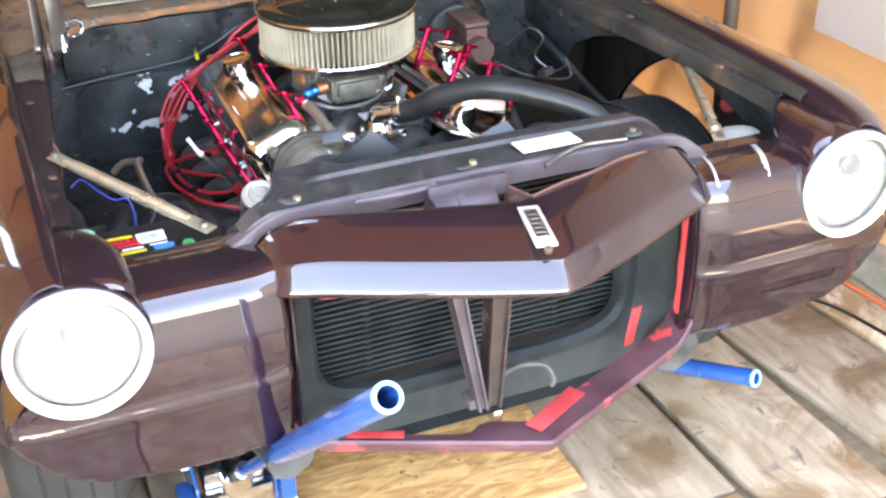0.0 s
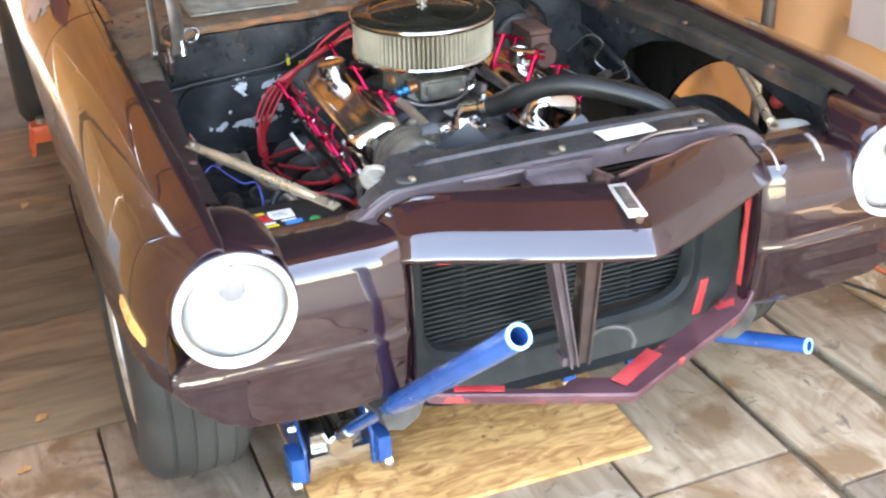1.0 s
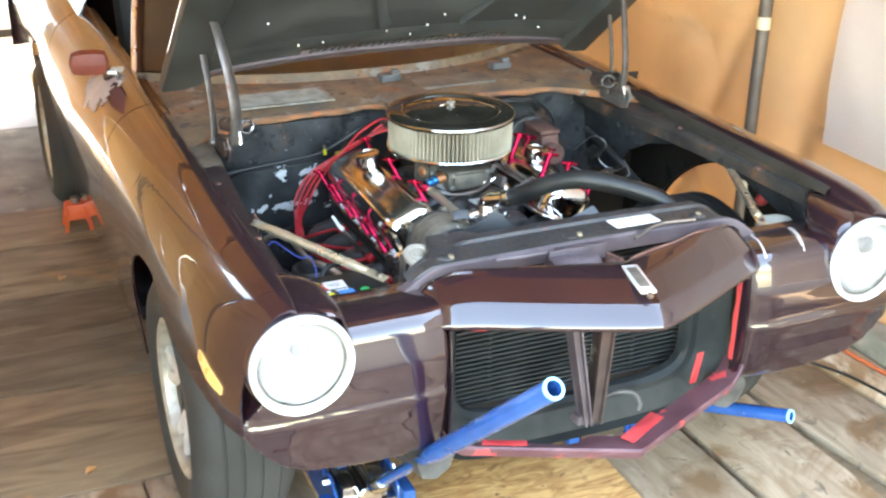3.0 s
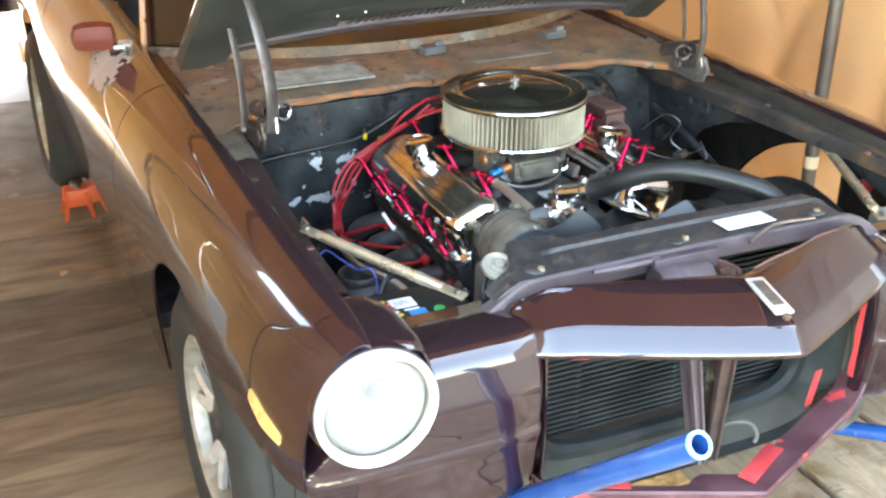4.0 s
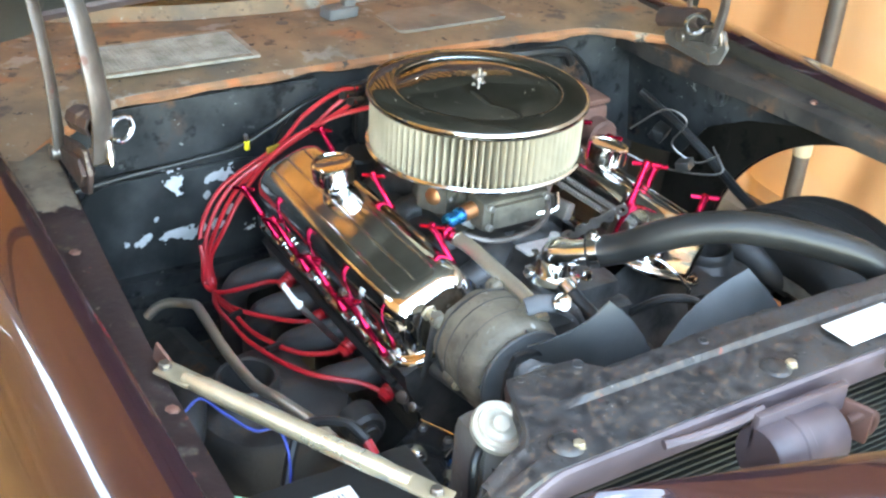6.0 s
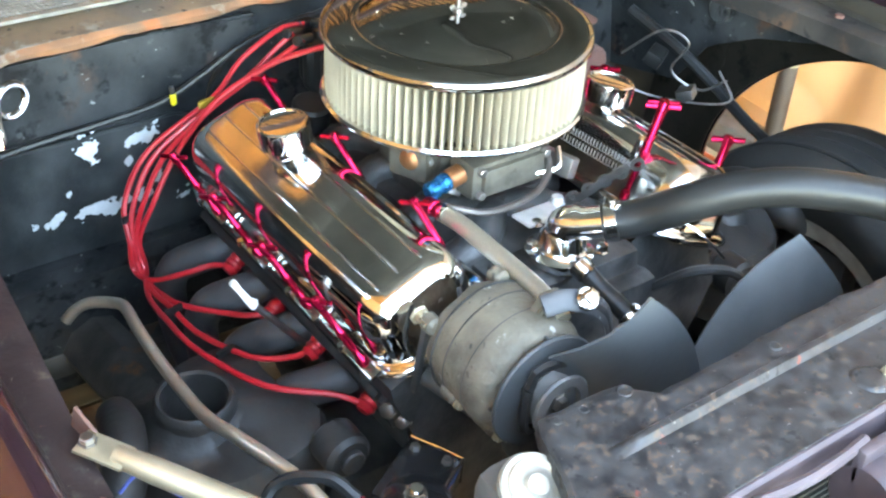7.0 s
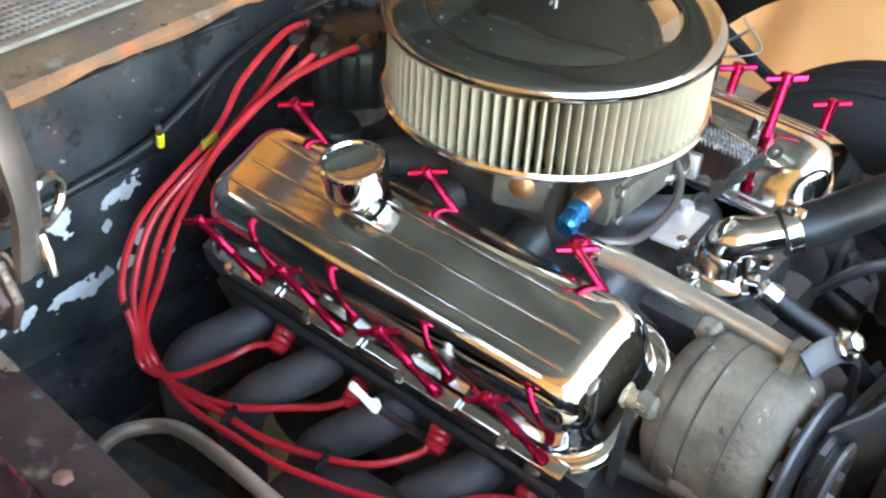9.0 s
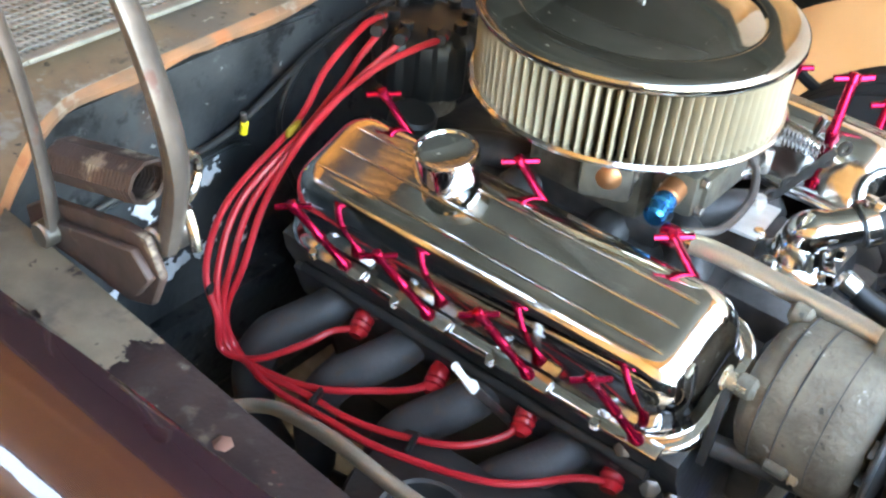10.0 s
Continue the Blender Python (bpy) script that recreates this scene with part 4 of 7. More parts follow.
def headlamp(s):
    h = part("headlamp", lathe(B(), [(.093, .018), (.100, .018), (.1075, .012), (.1095, .003), (.108, -.006), (.1045, -.010), (.099, -.010), (.0955, -.004), (.0930, .010)],
                               HL(s), 48, True), RING_WHITE, CAR, "bright white headlamp ring")
    bm = B()
    lathe(bm, [(.095, .002), (.093, .014), (.075, .028), (.04, .036), (0, .038)], HL(s), 40)
    part("reflector", bm, REFLECTOR, h, "silvered headlamp bowl")
    bm = B()
    lathe(bm, [(.1045, .004), (.1045, .10), (.09, .12)], HL(s), 40)
    part("bucket", bm, PAINT, h)
    bm = B()
    lathe(bm, [(.0905, .012), (.0905, .003), (.0955, .001), (.0960, .012)], HL(s), 40)
    part("gasket", bm, STEEL, h, "dark gap round the lens")
    bm = B()
    lathe(bm, [(.0, -.008), (.03, -.0065), (.06, -.001), (.083, .007), (.0925, .015), (.0925, .019), (.083, .0105), (.06, .0025), (.03, -.003), (.0, -.0045)], HL(s), 44)
    g = part("lens", bm, LENS, h, "ribbed clear glass lens")
    g.visible_shadow = False
    bm = B()
    lathe(bm, [(0, .006), (.018, .008), (.023, .016), (.012, .036)], HL(s) @ Matrix.Translation((0, .036 * lamp_up(s), 0)), 18)
    bm2 = B()
    lathe(bm2, [(.1075, .012), (.111, .010), (.1145, .016), (.116, .05)], HL(s), 48)
    part("lamp_bezel", bm2, PAINT, h, "maroon surround of the headlamp")
    part("bulb_cap", bm, IRON, h, "small metal bulb shield")


def HL(s):
    """Pose of a headlamp: local z runs back into the lamp."""
    return Matrix.Translation((s * .722, .136, .742 + SIDE_DROP[s])) @ (Vector((0, 1, -.02))).to_track_quat("Z", "Y").to_matrix().to_4x4()


headlamp(-1)
headlamp(1)


# wheels
def wheel(s, y, r=0.335, w=0.245, xo=.885, steer=0.0, rear=False):
    t = part("wheel", B(), TYRE, CAR)
    m = Matrix.Translation((s * (xo - w / 2), y, r)) @ Matrix.Rotation(radians(steer), 4, "Z") @ Matrix.Rotation(radians(90 * s), 4, "Y")
    hw = w / 2
    rr = 0.205
    bm = B()
    prof = [(rr - .012, -hw + .03), (rr + .006, -hw + .012), (rr + .05, -hw - .004), (r - .05, -hw - .002), (r - .018, -hw + .018), (r - .004, -hw + .038)]
    for g in (-.065, -.022, .022, .065):
        prof += [(r, g - .008), (r - .004, g - .006), (r - .004, g - .002), (r, g)]
    prof += [(r - .004, hw - .038), (r - .018, hw - .018), (r - .05, hw + .002), (rr + .05, hw + .004), (rr + .006, hw - .012), (rr - .012, hw - .03)]
    lathe(bm, prof, m, 64)
    part("tyre", bm, TYRE, t, "dusty black tyre")
    bm = B()
    lathe(bm, [(rr + .004, hw - .012), (rr - .004, hw - .008), (rr - .014, hw - .016), (rr - .02, hw - .05), (rr - .03, -hw + .02), (rr + .004, -hw + .012)], m, 56)
    rim = part("rim", bm, CAP_METAL, t, "silver alloy rim")
    bm = B()
    lathe(bm, [(0, hw - .070), (rr - .045, hw - .066), (rr - .028, hw - .045), (rr - .028, hw - .09)], m, 40)
    part("rim_well", bm, IRON, rim, "dark recess behind the spokes")
    for k in range(10):
        bm = B()
        a0 = 2 * math.pi * (k // 2) / 5 + .3 + (.22 if k % 2 else -.22)
        rows = []
        for q in np.linspace(0, 1, 6):
            rad = .040 + (rr - .062) * q
            half = .021 - .006 * q
            turn = a0 - (.22 if k % 2 else -.22) * .55 * (1 - q)
            d = hw - .026 - .018 * (1 - q) ** 1.5
            rows.append([m @ Vector((rad * math.cos(turn) - h * math.sin(turn), rad * math.sin(turn) + h * math.cos(turn), d - abs(h) * .35)) for h in (-half, -half * .6, 0, half * .6, half)])
        grid(bm, rows, 0.016)
        part("spoke", bm, SILVER, rim)
    bm = B()
    lathe(bm, [(0, hw - .022), (.030, hw - .023), (.036, hw - .032), (.060, hw - .040), (.064, hw - .07)], m, 24)
    part("hub", bm, IRON, rim, "black centre cap")
    return t


wheel(-1, ARCH_Y)
wheel(1, ARCH_Y, .325, .215, .80)
for s in (-1, 1):
    wheel(s, REAR_Y, .315, .27, .938, 0, True)


# cowl, windshield, cabin
def cowl_edge(x):
    return 1.374 - 1.7 * max(abs(x) - .48, 0) ** 1.5


def shield_base(x):
    return 1.66 + .26 * (abs(x) / .72) ** 2.2


def cowl():
    bm = B()
    rows = []
    for x in np.linspace(-.735, .735, 50):
        y0, y1 = cowl_edge(x), shield_base(x)
        z = .864 - .012 * (abs(x) / .7) ** 2
        row = [(x, y0 + .002, z - .010), (x, y0 + .004, z - .002)]
        for k in range(1, 9):
            u = k / 8
            row.append((x, y0 + (y1 - y0) * u, z + .006 * math.sin(u * 3.1) + .002 * noise.noise(Vector((x * 9, u * 5, 0)))))
        row.append((x, y1 + .01, z + .03))
        rows.append(row)
    grid(bm, rows, 0.004)
    c = part("cowl_panel", bm, RUSTY, CAR, "rusty brown bare cowl panel")
    bm = B()
    rows = []
    for x in np.linspace(-.735, .735, 70):
        y0, z = cowl_edge(x), .864 - .012 * (abs(x) / .7) ** 2
        w = .009 * noise.noise(Vector((x * 11, 3, 1))) + .003 * noise.noise(Vector((x * 40, 5, 2)))
        rows.append([(x, y0 + .003, z - .018 + w), (x, y0 - .005, z - .014 + w), (x, y0 - .007 + w * .4, z - .006), (x, y0 + .000, z + .0005), (x, y0 + .030 + w * 1.6, z + .0022)])
    grid(bm, rows, 0.002)
    part("cowl_lip", bm, LIP_RUST, c, "rusty torn front lip of the cowl")
    # air intake meshes
    for cx, w, cy in ((-.36, .27, 1.500),):
        bm = B()
        n, m2 = 30, 10
        for j in range(m2 + 1):
            box(bm, (cx, cy - .0625 + .125 * j / m2, .8775), (w, .0032, .003))
            for i in range(n if j < m2 else 0):
                x = cx - w / 2 + w * (i + .5) / n
                box(bm, (x, cy - .0625 + .125 * (j + .5) / m2, .876), (.0026, .0150, .004), pose(0, 0, 0, 0, 0, 28))
        part("intake_mesh", bm, MESH_GREY, c, "grey steel mesh over the cowl intake")
        bm = B()
        box(bm, (cx, cy, .8735), (w, .125, .002))
        part("intake_backing", bm, FIN, c)
        bm = B()
        for sx in (-1, 1):
            box(bm, (cx + sx * (w / 2 + .006), cy, .876), (.012, .148, .006), None, 0.002)
        for sy in (-1, 1):
            box(bm, (cx, cy + sy * .068, .876), (w, .012, .006), None, 0.002)
        part("intake_frame", bm, MESH_GREY, c)
    # plain pressed plate beside the mesh
    bm = B()
    slab(bm, [(.09, 1.455), (.10, 1.446), (.34, 1.452), (.35, 1.462), (.34, 1.560), (.325, 1.570), (.11, 1.568), (.09, 1.555)], .870, .8765, "z")
    bmesh.ops.bevel(bm, geom=list(bm.edges), offset=.002, segments=1, affect="EDGES")
    part("blanking_plate", bm, DUSTY_PLATE, c, "dusty grey brown plate on the cowl")
    for x, y in ((.02, 1.575), (.42, 1.585)):
        bm = B()
        box(bm, (x, y, .886), (.07, .04, .022), pose(0, 0, 0, 0, 0, 8), 0.004)
        box(bm, (x + .02, y, .90), (.025, .02, .02), None, 0.003)
        part("wiper_pivot", bm, PLASTIC, c, "dark wiper pivot bracket")
    for x, y in ((-.10, 1.585), (.30, 1.60), (.14, 1.46), (-.52, 1.48)):
        bm = B()
        lathe(bm, [(0, .001), (.012, .001), (.013, 0)], Matrix.Translation((x, y, .8725)), 14)
        part("cowl_hole", bm, GREASE, c, "open bolt hole")


cowl()


def cabin():
    bm = B()
    rows = []
    for x in np.linspace(-.70, .70, 30):
        y0 = shield_base(x) + .012
        z0 = .885
        row = []
        for k in range(9):
            u = k / 8
            row.append((x * (1 - .20 * u), y0 + .62 * u - .10 * u * (abs(x) / .7) ** 2, z0 + .40 * u - .02 * u * u))
        rows.append(row)
    grid(bm, rows, 0.005)
    w = part("windshield", bm, GLASS, CAR, "curved clear windshield")
    # pillars and roof
    for s in (-1, 1):
        bm = B()
        tube(bm, [(s * .715, 1.935, .87), (s * .66, 2.16, 1.02), (s * .60, 2.36, 1.16), (s * .56, 2.46, 1.262)], .022, 8)
        p = part("pillar", bm, PAINT, CAR, "windshield pillar")
        # Added tan metal strip stands for the reflection along the pillar.
        bm = B()
        tube(bm, [(s * .728, 1.918, .885), (s * .675, 2.140, 1.035), (s * .613, 2.342, 1.178), (s * .572, 2.445, 1.280)], .011, 8, 8, 0, .5)
        part("pillar_trim", bm, PILLAR_SHEEN, p, "added bright strip standing for the tan reflection on the pillar")
        bm = B()
        grid(bm, [[(s * (.79 - .22 * v), 2.80 + 1.15 * u - .25 * u * v, .88 + (.38 - .30 * u) * v) for v in (0, .25, .5, .75, 1)] for u in np.linspace(0, 1, 8)], 0.006)
        part("rear_pillar", bm, PAINT, CAR)
        bm = B()
        grid(bm, [[(s * .735, y, .868), (s * .70, y, .872), (s * .69, y, .80)] for y in np.linspace(1.5, 3.0, 10)], 0.004)
        part("sill_top", bm, PAINT, CAR)
    bm = B()
    grid(bm, [[(x, 2.30 + 1.05 * u - .06 * (1 - u) * (abs(x) / .57) ** 2, 1.262 + .03 * math.sin(u * 3.14) - .02 * (x / .57) ** 2) for x in np.linspace(-.57, .57, 14)] for u in np.linspace(0, 1, 10)], 0.01)
    part("roof", bm, PAINT, CAR, "maroon roof")
    bm = B()
    grid(bm, [[(x, 3.35 + .62 * u, 1.262 - .37 * u) for x in np.linspace(-.57, .57, 6)] for u in np.linspace(0, 1, 6)], 0.005)
    part("rear_window", bm, GLASS, CAR)
    bm = B()
    grid(bm, [[(x, 3.95 + .80 * u, .895 - .02 * u) for x in np.linspace(-.80, .80, 8)] for u in np.linspace(0, 1, 6)], 0.006)
    grid(bm, [[(x, 4.75, .88 - .55 * u) for x in np.linspace(-.93, .93, 8)] for u in np.linspace(0, 1, 6)], 0.006)
    part("tail", bm, PAINT, CAR)
    bm = B()
    box(bm, (0, 3.0, .28), (1.7, 3.2, .05), None, 0.01)
    part("floor_pan", bm, GREASE, CAR)
    bm = B()
    box(bm, (0, 1.90, .76), (1.36, .30, .20), None, 0.05)
    part("dashboard", bm, SEAT, CAR)
    for x in (-.36, .36):
        bm = B()
        box(bm, (x, 2.75, .50), (.52, .55, .20), None, 0.06)
        box(bm, (x, 3.05, .78), (.50, .16, .60), pose(0, 0, 0, -14, 0, 0), 0.06)
        part("seat", bm, SEAT, CAR)


cabin()


def side_mirror(s):
    bm = B()
    box(bm, (0, 0, 0), (.122, .075, .084), None, .036)
    for v in bm.verts:
        v.co.z *= 1 - .9 * max(s * v.co.x, 0)
        v.co.y -= .10 * abs(v.co.x)
    bm.transform(pose(s * .862, 1.935, .925, 0, 0, s * 8))
    m = part("side_mirror", bm, MIRROR_RED, CAR, "red oxide primered side mirror")
    bm = B()
    box(bm, (s * .800, 1.925, .886), (.050, .060, .036), pose(0, 0, 0, 0, 0, s * 12), .012)
    part("mirror_foot", bm, PAINT, m, "dark maroon mirror foot")
    bm = B()
    box(bm, (s * .782, 1.905, .903), (.040, .020, .012), pose(0, 0, 0, 20, 0, s * 20), .004)
    part("mirror_clip", bm, GREY_PRIMER, m)


side_mirror(-1)


# open hood


def hood():
    th = radians(38)
    c, sn = math.cos(th), math.sin(th)

    def at(u, v, w=0.0):
        y0 = 1.40 + .14 * (abs(u) / .7) ** 2.2
        z0 = 1.035 - .085 * (abs(u) / .7) ** 2.4
        return (u, y0 - v * c - w * sn, z0 + v * sn - w * c)

    bm = B()
    rows = [[at(u, v) for u in np.linspace(-.715, .715, 30)] for v in (.09, .3, .6, .9, 1.2)]
    grid(bm, rows, 0.004)
    h = part("hood", bm, PAINT, CAR, "open maroon hood with a black underside")
    bm = B()
    rows = [[at(u, v, .012 + .01 * (abs(u) < .45) * (0.2 < v < 1.0)) for u in np.linspace(-.66, .66, 34)] for v in np.linspace(.10, 1.18, 14)]
    grid(bm, rows, 0.003)
    part("underside", bm, HOOD_BLACK, h, "dusty black hood underside")
    # edge channels
    for s in (-1, 1):
        bm = B()
        grid(bm, [[at(s * .715, v, -.004), at(s * .712, v, .03), at(s * .66, v, .038), at(s * .60, v, .034), at(s * .585, v, .012)] for v in np.linspace(.0, 1.2, 10)], 0.003)
        part("side_channel", bm, HOOD_BLACK, h)
    bm = B()
    grid(bm, [[at(u, -.012, .0), at(u, -.010, .014), at(u, .012, .02), at(u, .032, .018), at(u, .034, .0)] for u in np.linspace(-.71, .71, 30)], 0.003)
    part("rear_lip", bm, PAINT_DULL, h, "bare grey rear lip of the hood")
    bm = B()
    grid(bm, [[at(u, .085, .0), at(u, .087, .018), at(u, .13, .022), at(u, .17, .012)] for u in np.linspace(-.70, .70, 30)], 0.003)
    part("rear_channel", bm, HOOD_BLACK, h)
    for s in (-1, 1):
        bm = B()
        grid(bm, [[at(u, v, .008) for u in np.linspace(s * .33, s * .70, 8)] for v in (.03, .06, .09)], 0.003)
        part("rear_web", bm, HOOD_BLACK, h)
    for k in range(31):
        u = -.30 + .62 * k / 30
        bm = B()
        grid(bm, [[at(u - .0055, .03, .01), at(u + .0055, .03, .01)], [at(u + .012, .088, .01), at(u + .023, .088, .01)]], 0.002)
        part("vent_fin", bm, HOOD_BLACK, h)
    # stiffener pressed in the middle
    bm = B()
    for s in (-1, 1):
        tube(bm, [at(s * .12, .20, .02), at(s * .30, .7, .02), at(s * .50, 1.15, .02)], .028, 8, 6, 0, .4)
    part("stiffener", bm, HOOD_BLACK, h)
    bm = B()
    rng = random.Random(4)
    for k in range(16):
        p = Vector(at(rng.uniform(-.55, .55), rng.uniform(.08, .7), .028))
        bmesh.ops.create_icosphere(bm, subdivisions=1, radius=.0035, matrix=Matrix.Translation(p))
    part("clip_heads", bm, WHITE_PLASTIC, h, "small pale clip heads")
    # hinges
    for s in (-1, 1):
        oy = .045 if s > 0 else 0.0
        hb = B()
        slab(hb, [(1.055 + oy, .885), (1.07 + oy, .918), (1.10 + oy, .915), (1.20 + oy, .89), (1.235 + oy, .865), (1.23 + oy, .842), (1.10 + oy, .838), (1.07 + oy, .850)], s * .626, s * .634, "x")
        slab(hb, [(1.060 + oy, .885), (1.08 + oy, .905), (1.19 + oy, .878), (1.205 + oy, .856), (1.08 + oy, .858)], s * .634, s * .642, "x")
        slab(hb, [(1.075 + oy, .880), (1.09 + oy, .890), (1.15 + oy, .875), (1.16 + oy, .862), (1.09 + oy, .866)], s * .618, s * .626, "x")
        bmesh.ops.bevel(hb, geom=list(hb.edges), offset=.0015, segments=1, affect="EDGES")
        g = part("hood_hinge", hb, BLACK_PAINT if s > 0 else HINGE_RUST, CAR, "rusty hood hinge with coil spring")
        bm = B()
        tube(bm, [(s * .607, 1.075 + oy, .905), (s * .607, 1.062 + oy, .98), (s * .612, 1.085 + oy, 1.07), (s * .622, 1.125 + oy, 1.16), (s * .63, 1.17 + oy, 1.215)], [.026, .024, .022, .020, .019], 10, 8, 0, .40)
        part("front_arm", bm, HINGE, g, "bare grey hinge arm")
        bm = B()
        tube(bm, [(s * .640, 1.185 + oy, .870), (s * .640, 1.190 + oy, .94), (s * .642, 1.205 + oy, 1.02), (s * .646, 1.235 + oy, 1.10)], [.015, .013, .013, .014], 10, 8, 0, .42)
        part("rear_arm", bm, HINGE, g)
        bm = B()
        pts = []
        for k in range(221):
            a = k * 2 * math.pi / 9
            pts.append((s * (.60 + .019 * math.cos(a)), 1.22 + oy - .115 * k / 220, .905 + .032 * k / 220 + .019 * math.sin(a)))
        tube(bm, pts, .0027, 6, 1)
        part("spring", bm, HINGE_RUST, g, "tight coil spring")
        bm = B()
        ring = [(s * (.572 + .019 * math.cos(a)), 1.095 + oy - .008 * math.cos(a), .932 + .019 * math.sin(a)) for a in np.linspace(.3, 2 * math.pi - .2, 16)]
        tube(bm, ring + [(s * .60, 1.06 + oy, .93), (s * .602, 1.05 + oy, .90)], .0045, 8, 2)
        part("spring_hook", bm, POLISHED, g, "bright spring hook")
        bm = B()
        rod(bm, (s * .592, 1.075 + oy, .905), (s * .625, 1.075 + oy, .905), .014, 14)
        part("pivot", bm, STEEL, g)
        bm = B()
        rod(bm, (s * .62, 1.185 + oy, .870), (s * .655, 1.185 + oy, .870), .012, 14)
        part("pivot", bm, STEEL, g)


hood()

# ---- engine bay ----
def bay():
    bm = B()
    grid(bm, [[(x, 1.402 + .012 * math.sin(z * 9) + .008 * noise.noise(Vector((x * 3, z * 3, 2))) + .03 * max(.45 - z, 0), z) for x in np.linspace(-.68, .68, 46)] for z in np.linspace(.22, .85, 26)], 0.006)
    f = part("firewall", bm, BAY_BLACK, CAR, "black painted firewall, scuffed and chipped")
    bm = B()
    pts = [(-.575, .50)]
    pts += [(-.575 + .05 * (1 - math.cos(a)), .645 + .05 * math.sin(a)) for a in np.linspace(0, math.pi / 2, 7)]
    pts += [(-.26, .700), (-.235, .690), (-.225, .66), (-.23, .50)]
    slab(bm, pts, 1.382, 1.395)
    bmesh.ops.bevel(bm, geom=list(bm.edges), offset=.003, segments=2, affect="EDGES")
    plate = part("heater_blockoff", bm, CHIPPED, f, "dark plate with chipped white paint")
    # flakes where the paint is gone down to white
    for cx, cz, w, h, tilt, seed in ((-.408, .672, .034, .052, .1, 1), (-.395, .571, .165, .026, .04, 2), (-.317, .676, .05, .030, .3, 3), (-.345, .640, .016, .02, 0, 4), (-.44, .612, .02, .012, .2, 5), (-.30, .60, .014, .02, 0, 6)):
        bm = B()
        nx, nz = int(w * 1.3 / .0016), int(h * 1.4 / .0016)
        vs = {}

        def corner(i, j):
            if (i, j) not in vs:
                x, z = (i / nx - .5) * w * 1.3, (j / nz - .5) * h * 1.4
                vs[i, j] = bm.verts.new((cx + x, 1.3812, cz + z + tilt * x))
            return vs[i, j]

        for i in range(nx):
            for j in range(nz):
                u, v = (i / nx - .5) * 2.6, (j / nz - .5) * 2.8
                q = noise.noise(Vector((i * .075, j * .10, seed * 7.3))) + .5 * noise.noise(Vector((i * .22, j * .26, seed * 3.1)))
                if q + .75 - .9 * (u * u + v * v) ** .5 > 0:
                    bm.faces.new((corner(i, j), corner(i + 1, j), corner(i + 1, j + 1), corner(i, j + 1)))
        part("paint_flake", bm, CHIP_WHITE, plate, "flake of bare white under the black paint")
    bm = B()
    slab(bm, [(-.60, .47), (-.60, .50), (-.20, .50), (-.20, .47)], 1.36, 1.395)
    part("firewall_ledge", bm, BAY_BLACK, f)
    # upper panel with pressed edge
    bm = B()
    pts = [(-.585, .715), (-.585, .77)] + [(-.555 - .03 * math.cos(a), .805 + .03 * math.sin(a)) for a in np.linspace(0, math.pi / 2, 6)] + [(-.30, .838), (-.12, .835), (-.10, .72)]
    slab(bm, pts, 1.378, 1.393)
    bmesh.ops.bevel(bm, geom=list(bm.edges), offset=.004, segments=2, affect="EDGES")
    part("firewall_panel", bm, BAY_BLACK, f)
    bm = B()
    tube(bm, [(-.60, 1.36, .705), (-.50, 1.37, .712), (-.38, 1.368, .722), (-.29, 1.366, .733), (-.22, 1.362, .765), (-.16, 1.355, .80), (-.08, 1.352, .822), (.05, 1.352, .830), (.25, 1.355, .832), (.42, 1.36, .825), (.50, 1.36, .77), (.52, 1.35, .70)], .0048, 8)
    part("harness_cable", bm, RUBBER, f, "black cable clipped along the firewall")
    bm = B()
    tube(bm, [(-.17, 1.356, .795), (-.205, 1.355, .76), (-.22, 1.352, .72), (-.215, 1.34, .66), (-.2, 1.32, .60)], .004, 8)
    part("thin_cable", bm, RUBBER, f)
    bm = B()
    rod(bm, (-.272, 1.358, .730), (-.275, 1.352, .749), .0050, 10)
    part("wire_connector", bm, YELLOW, f, "yellow wire connector")
    bm = B()
    rod(bm, (-.275, 1.352, .750), (-.277, 1.352, .762), .004, 10)
    part("connector_pin", bm, STEEL, f)
    bm = B()
    lathe(bm, [(0, -.004), (.011, -.003), (.012, 0)], axis_matrix((-.235, 1.391, .745), (-.235, 1.5, .745)), 14)
    part("rust_spot", bm, BROWN_METAL, f)
    bm = B()
    tube(bm, [(.18, 1.36, .835), (.30, 1.33, .842), (.40, 1.33, .835), (.44, 1.345, .80)], .011, 8)
    part("loom", bm, RUBBER, f)
    # aprons under the flanges
    for s in (-1, 1):
        bm = B()
        rows = []
        for y in np.linspace(.36, 1.42, 54):
            low = float(np.interp(y, [.36, .645, .675, .70, .74, .865, .93, .99, 1.06, 1.12, 1.20, 1.26, 1.42], [.58, .60, .72, .765, .776, .772, .755, .734, .70, .672, .58, .48, .42]))
            if s > 0:
                low = float(np.interp(y, [.36, .60, .668, .731, .826, .926, 1.058, 1.158, 1.22, 1.42], [.70, .765, .783, .785, .791, .783, .745, .691, .60, .56]))
            top = float(np.interp(y, [0.4, 0.6, 0.9, 1.15, 1.3, 1.5], [.704, .699, .679, .659, .649, .649]))
            rows.append([(s * (top + .02 * u), y, .834 - (.834 - low) * u) for u in (0, .25, .5, .75, 1)])
        grid(bm, rows, 0.004)
        a = part("inner_apron", bm, BAY_BLACK, CAR, "black inner fender apron with a cut out arch")
        bm = B()
        rod(bm, (s * .670, 1.13, .775), (s * .650, 1.13, .775), .024, 16)
        part("apron_stop", bm, BAY_BLACK, a)
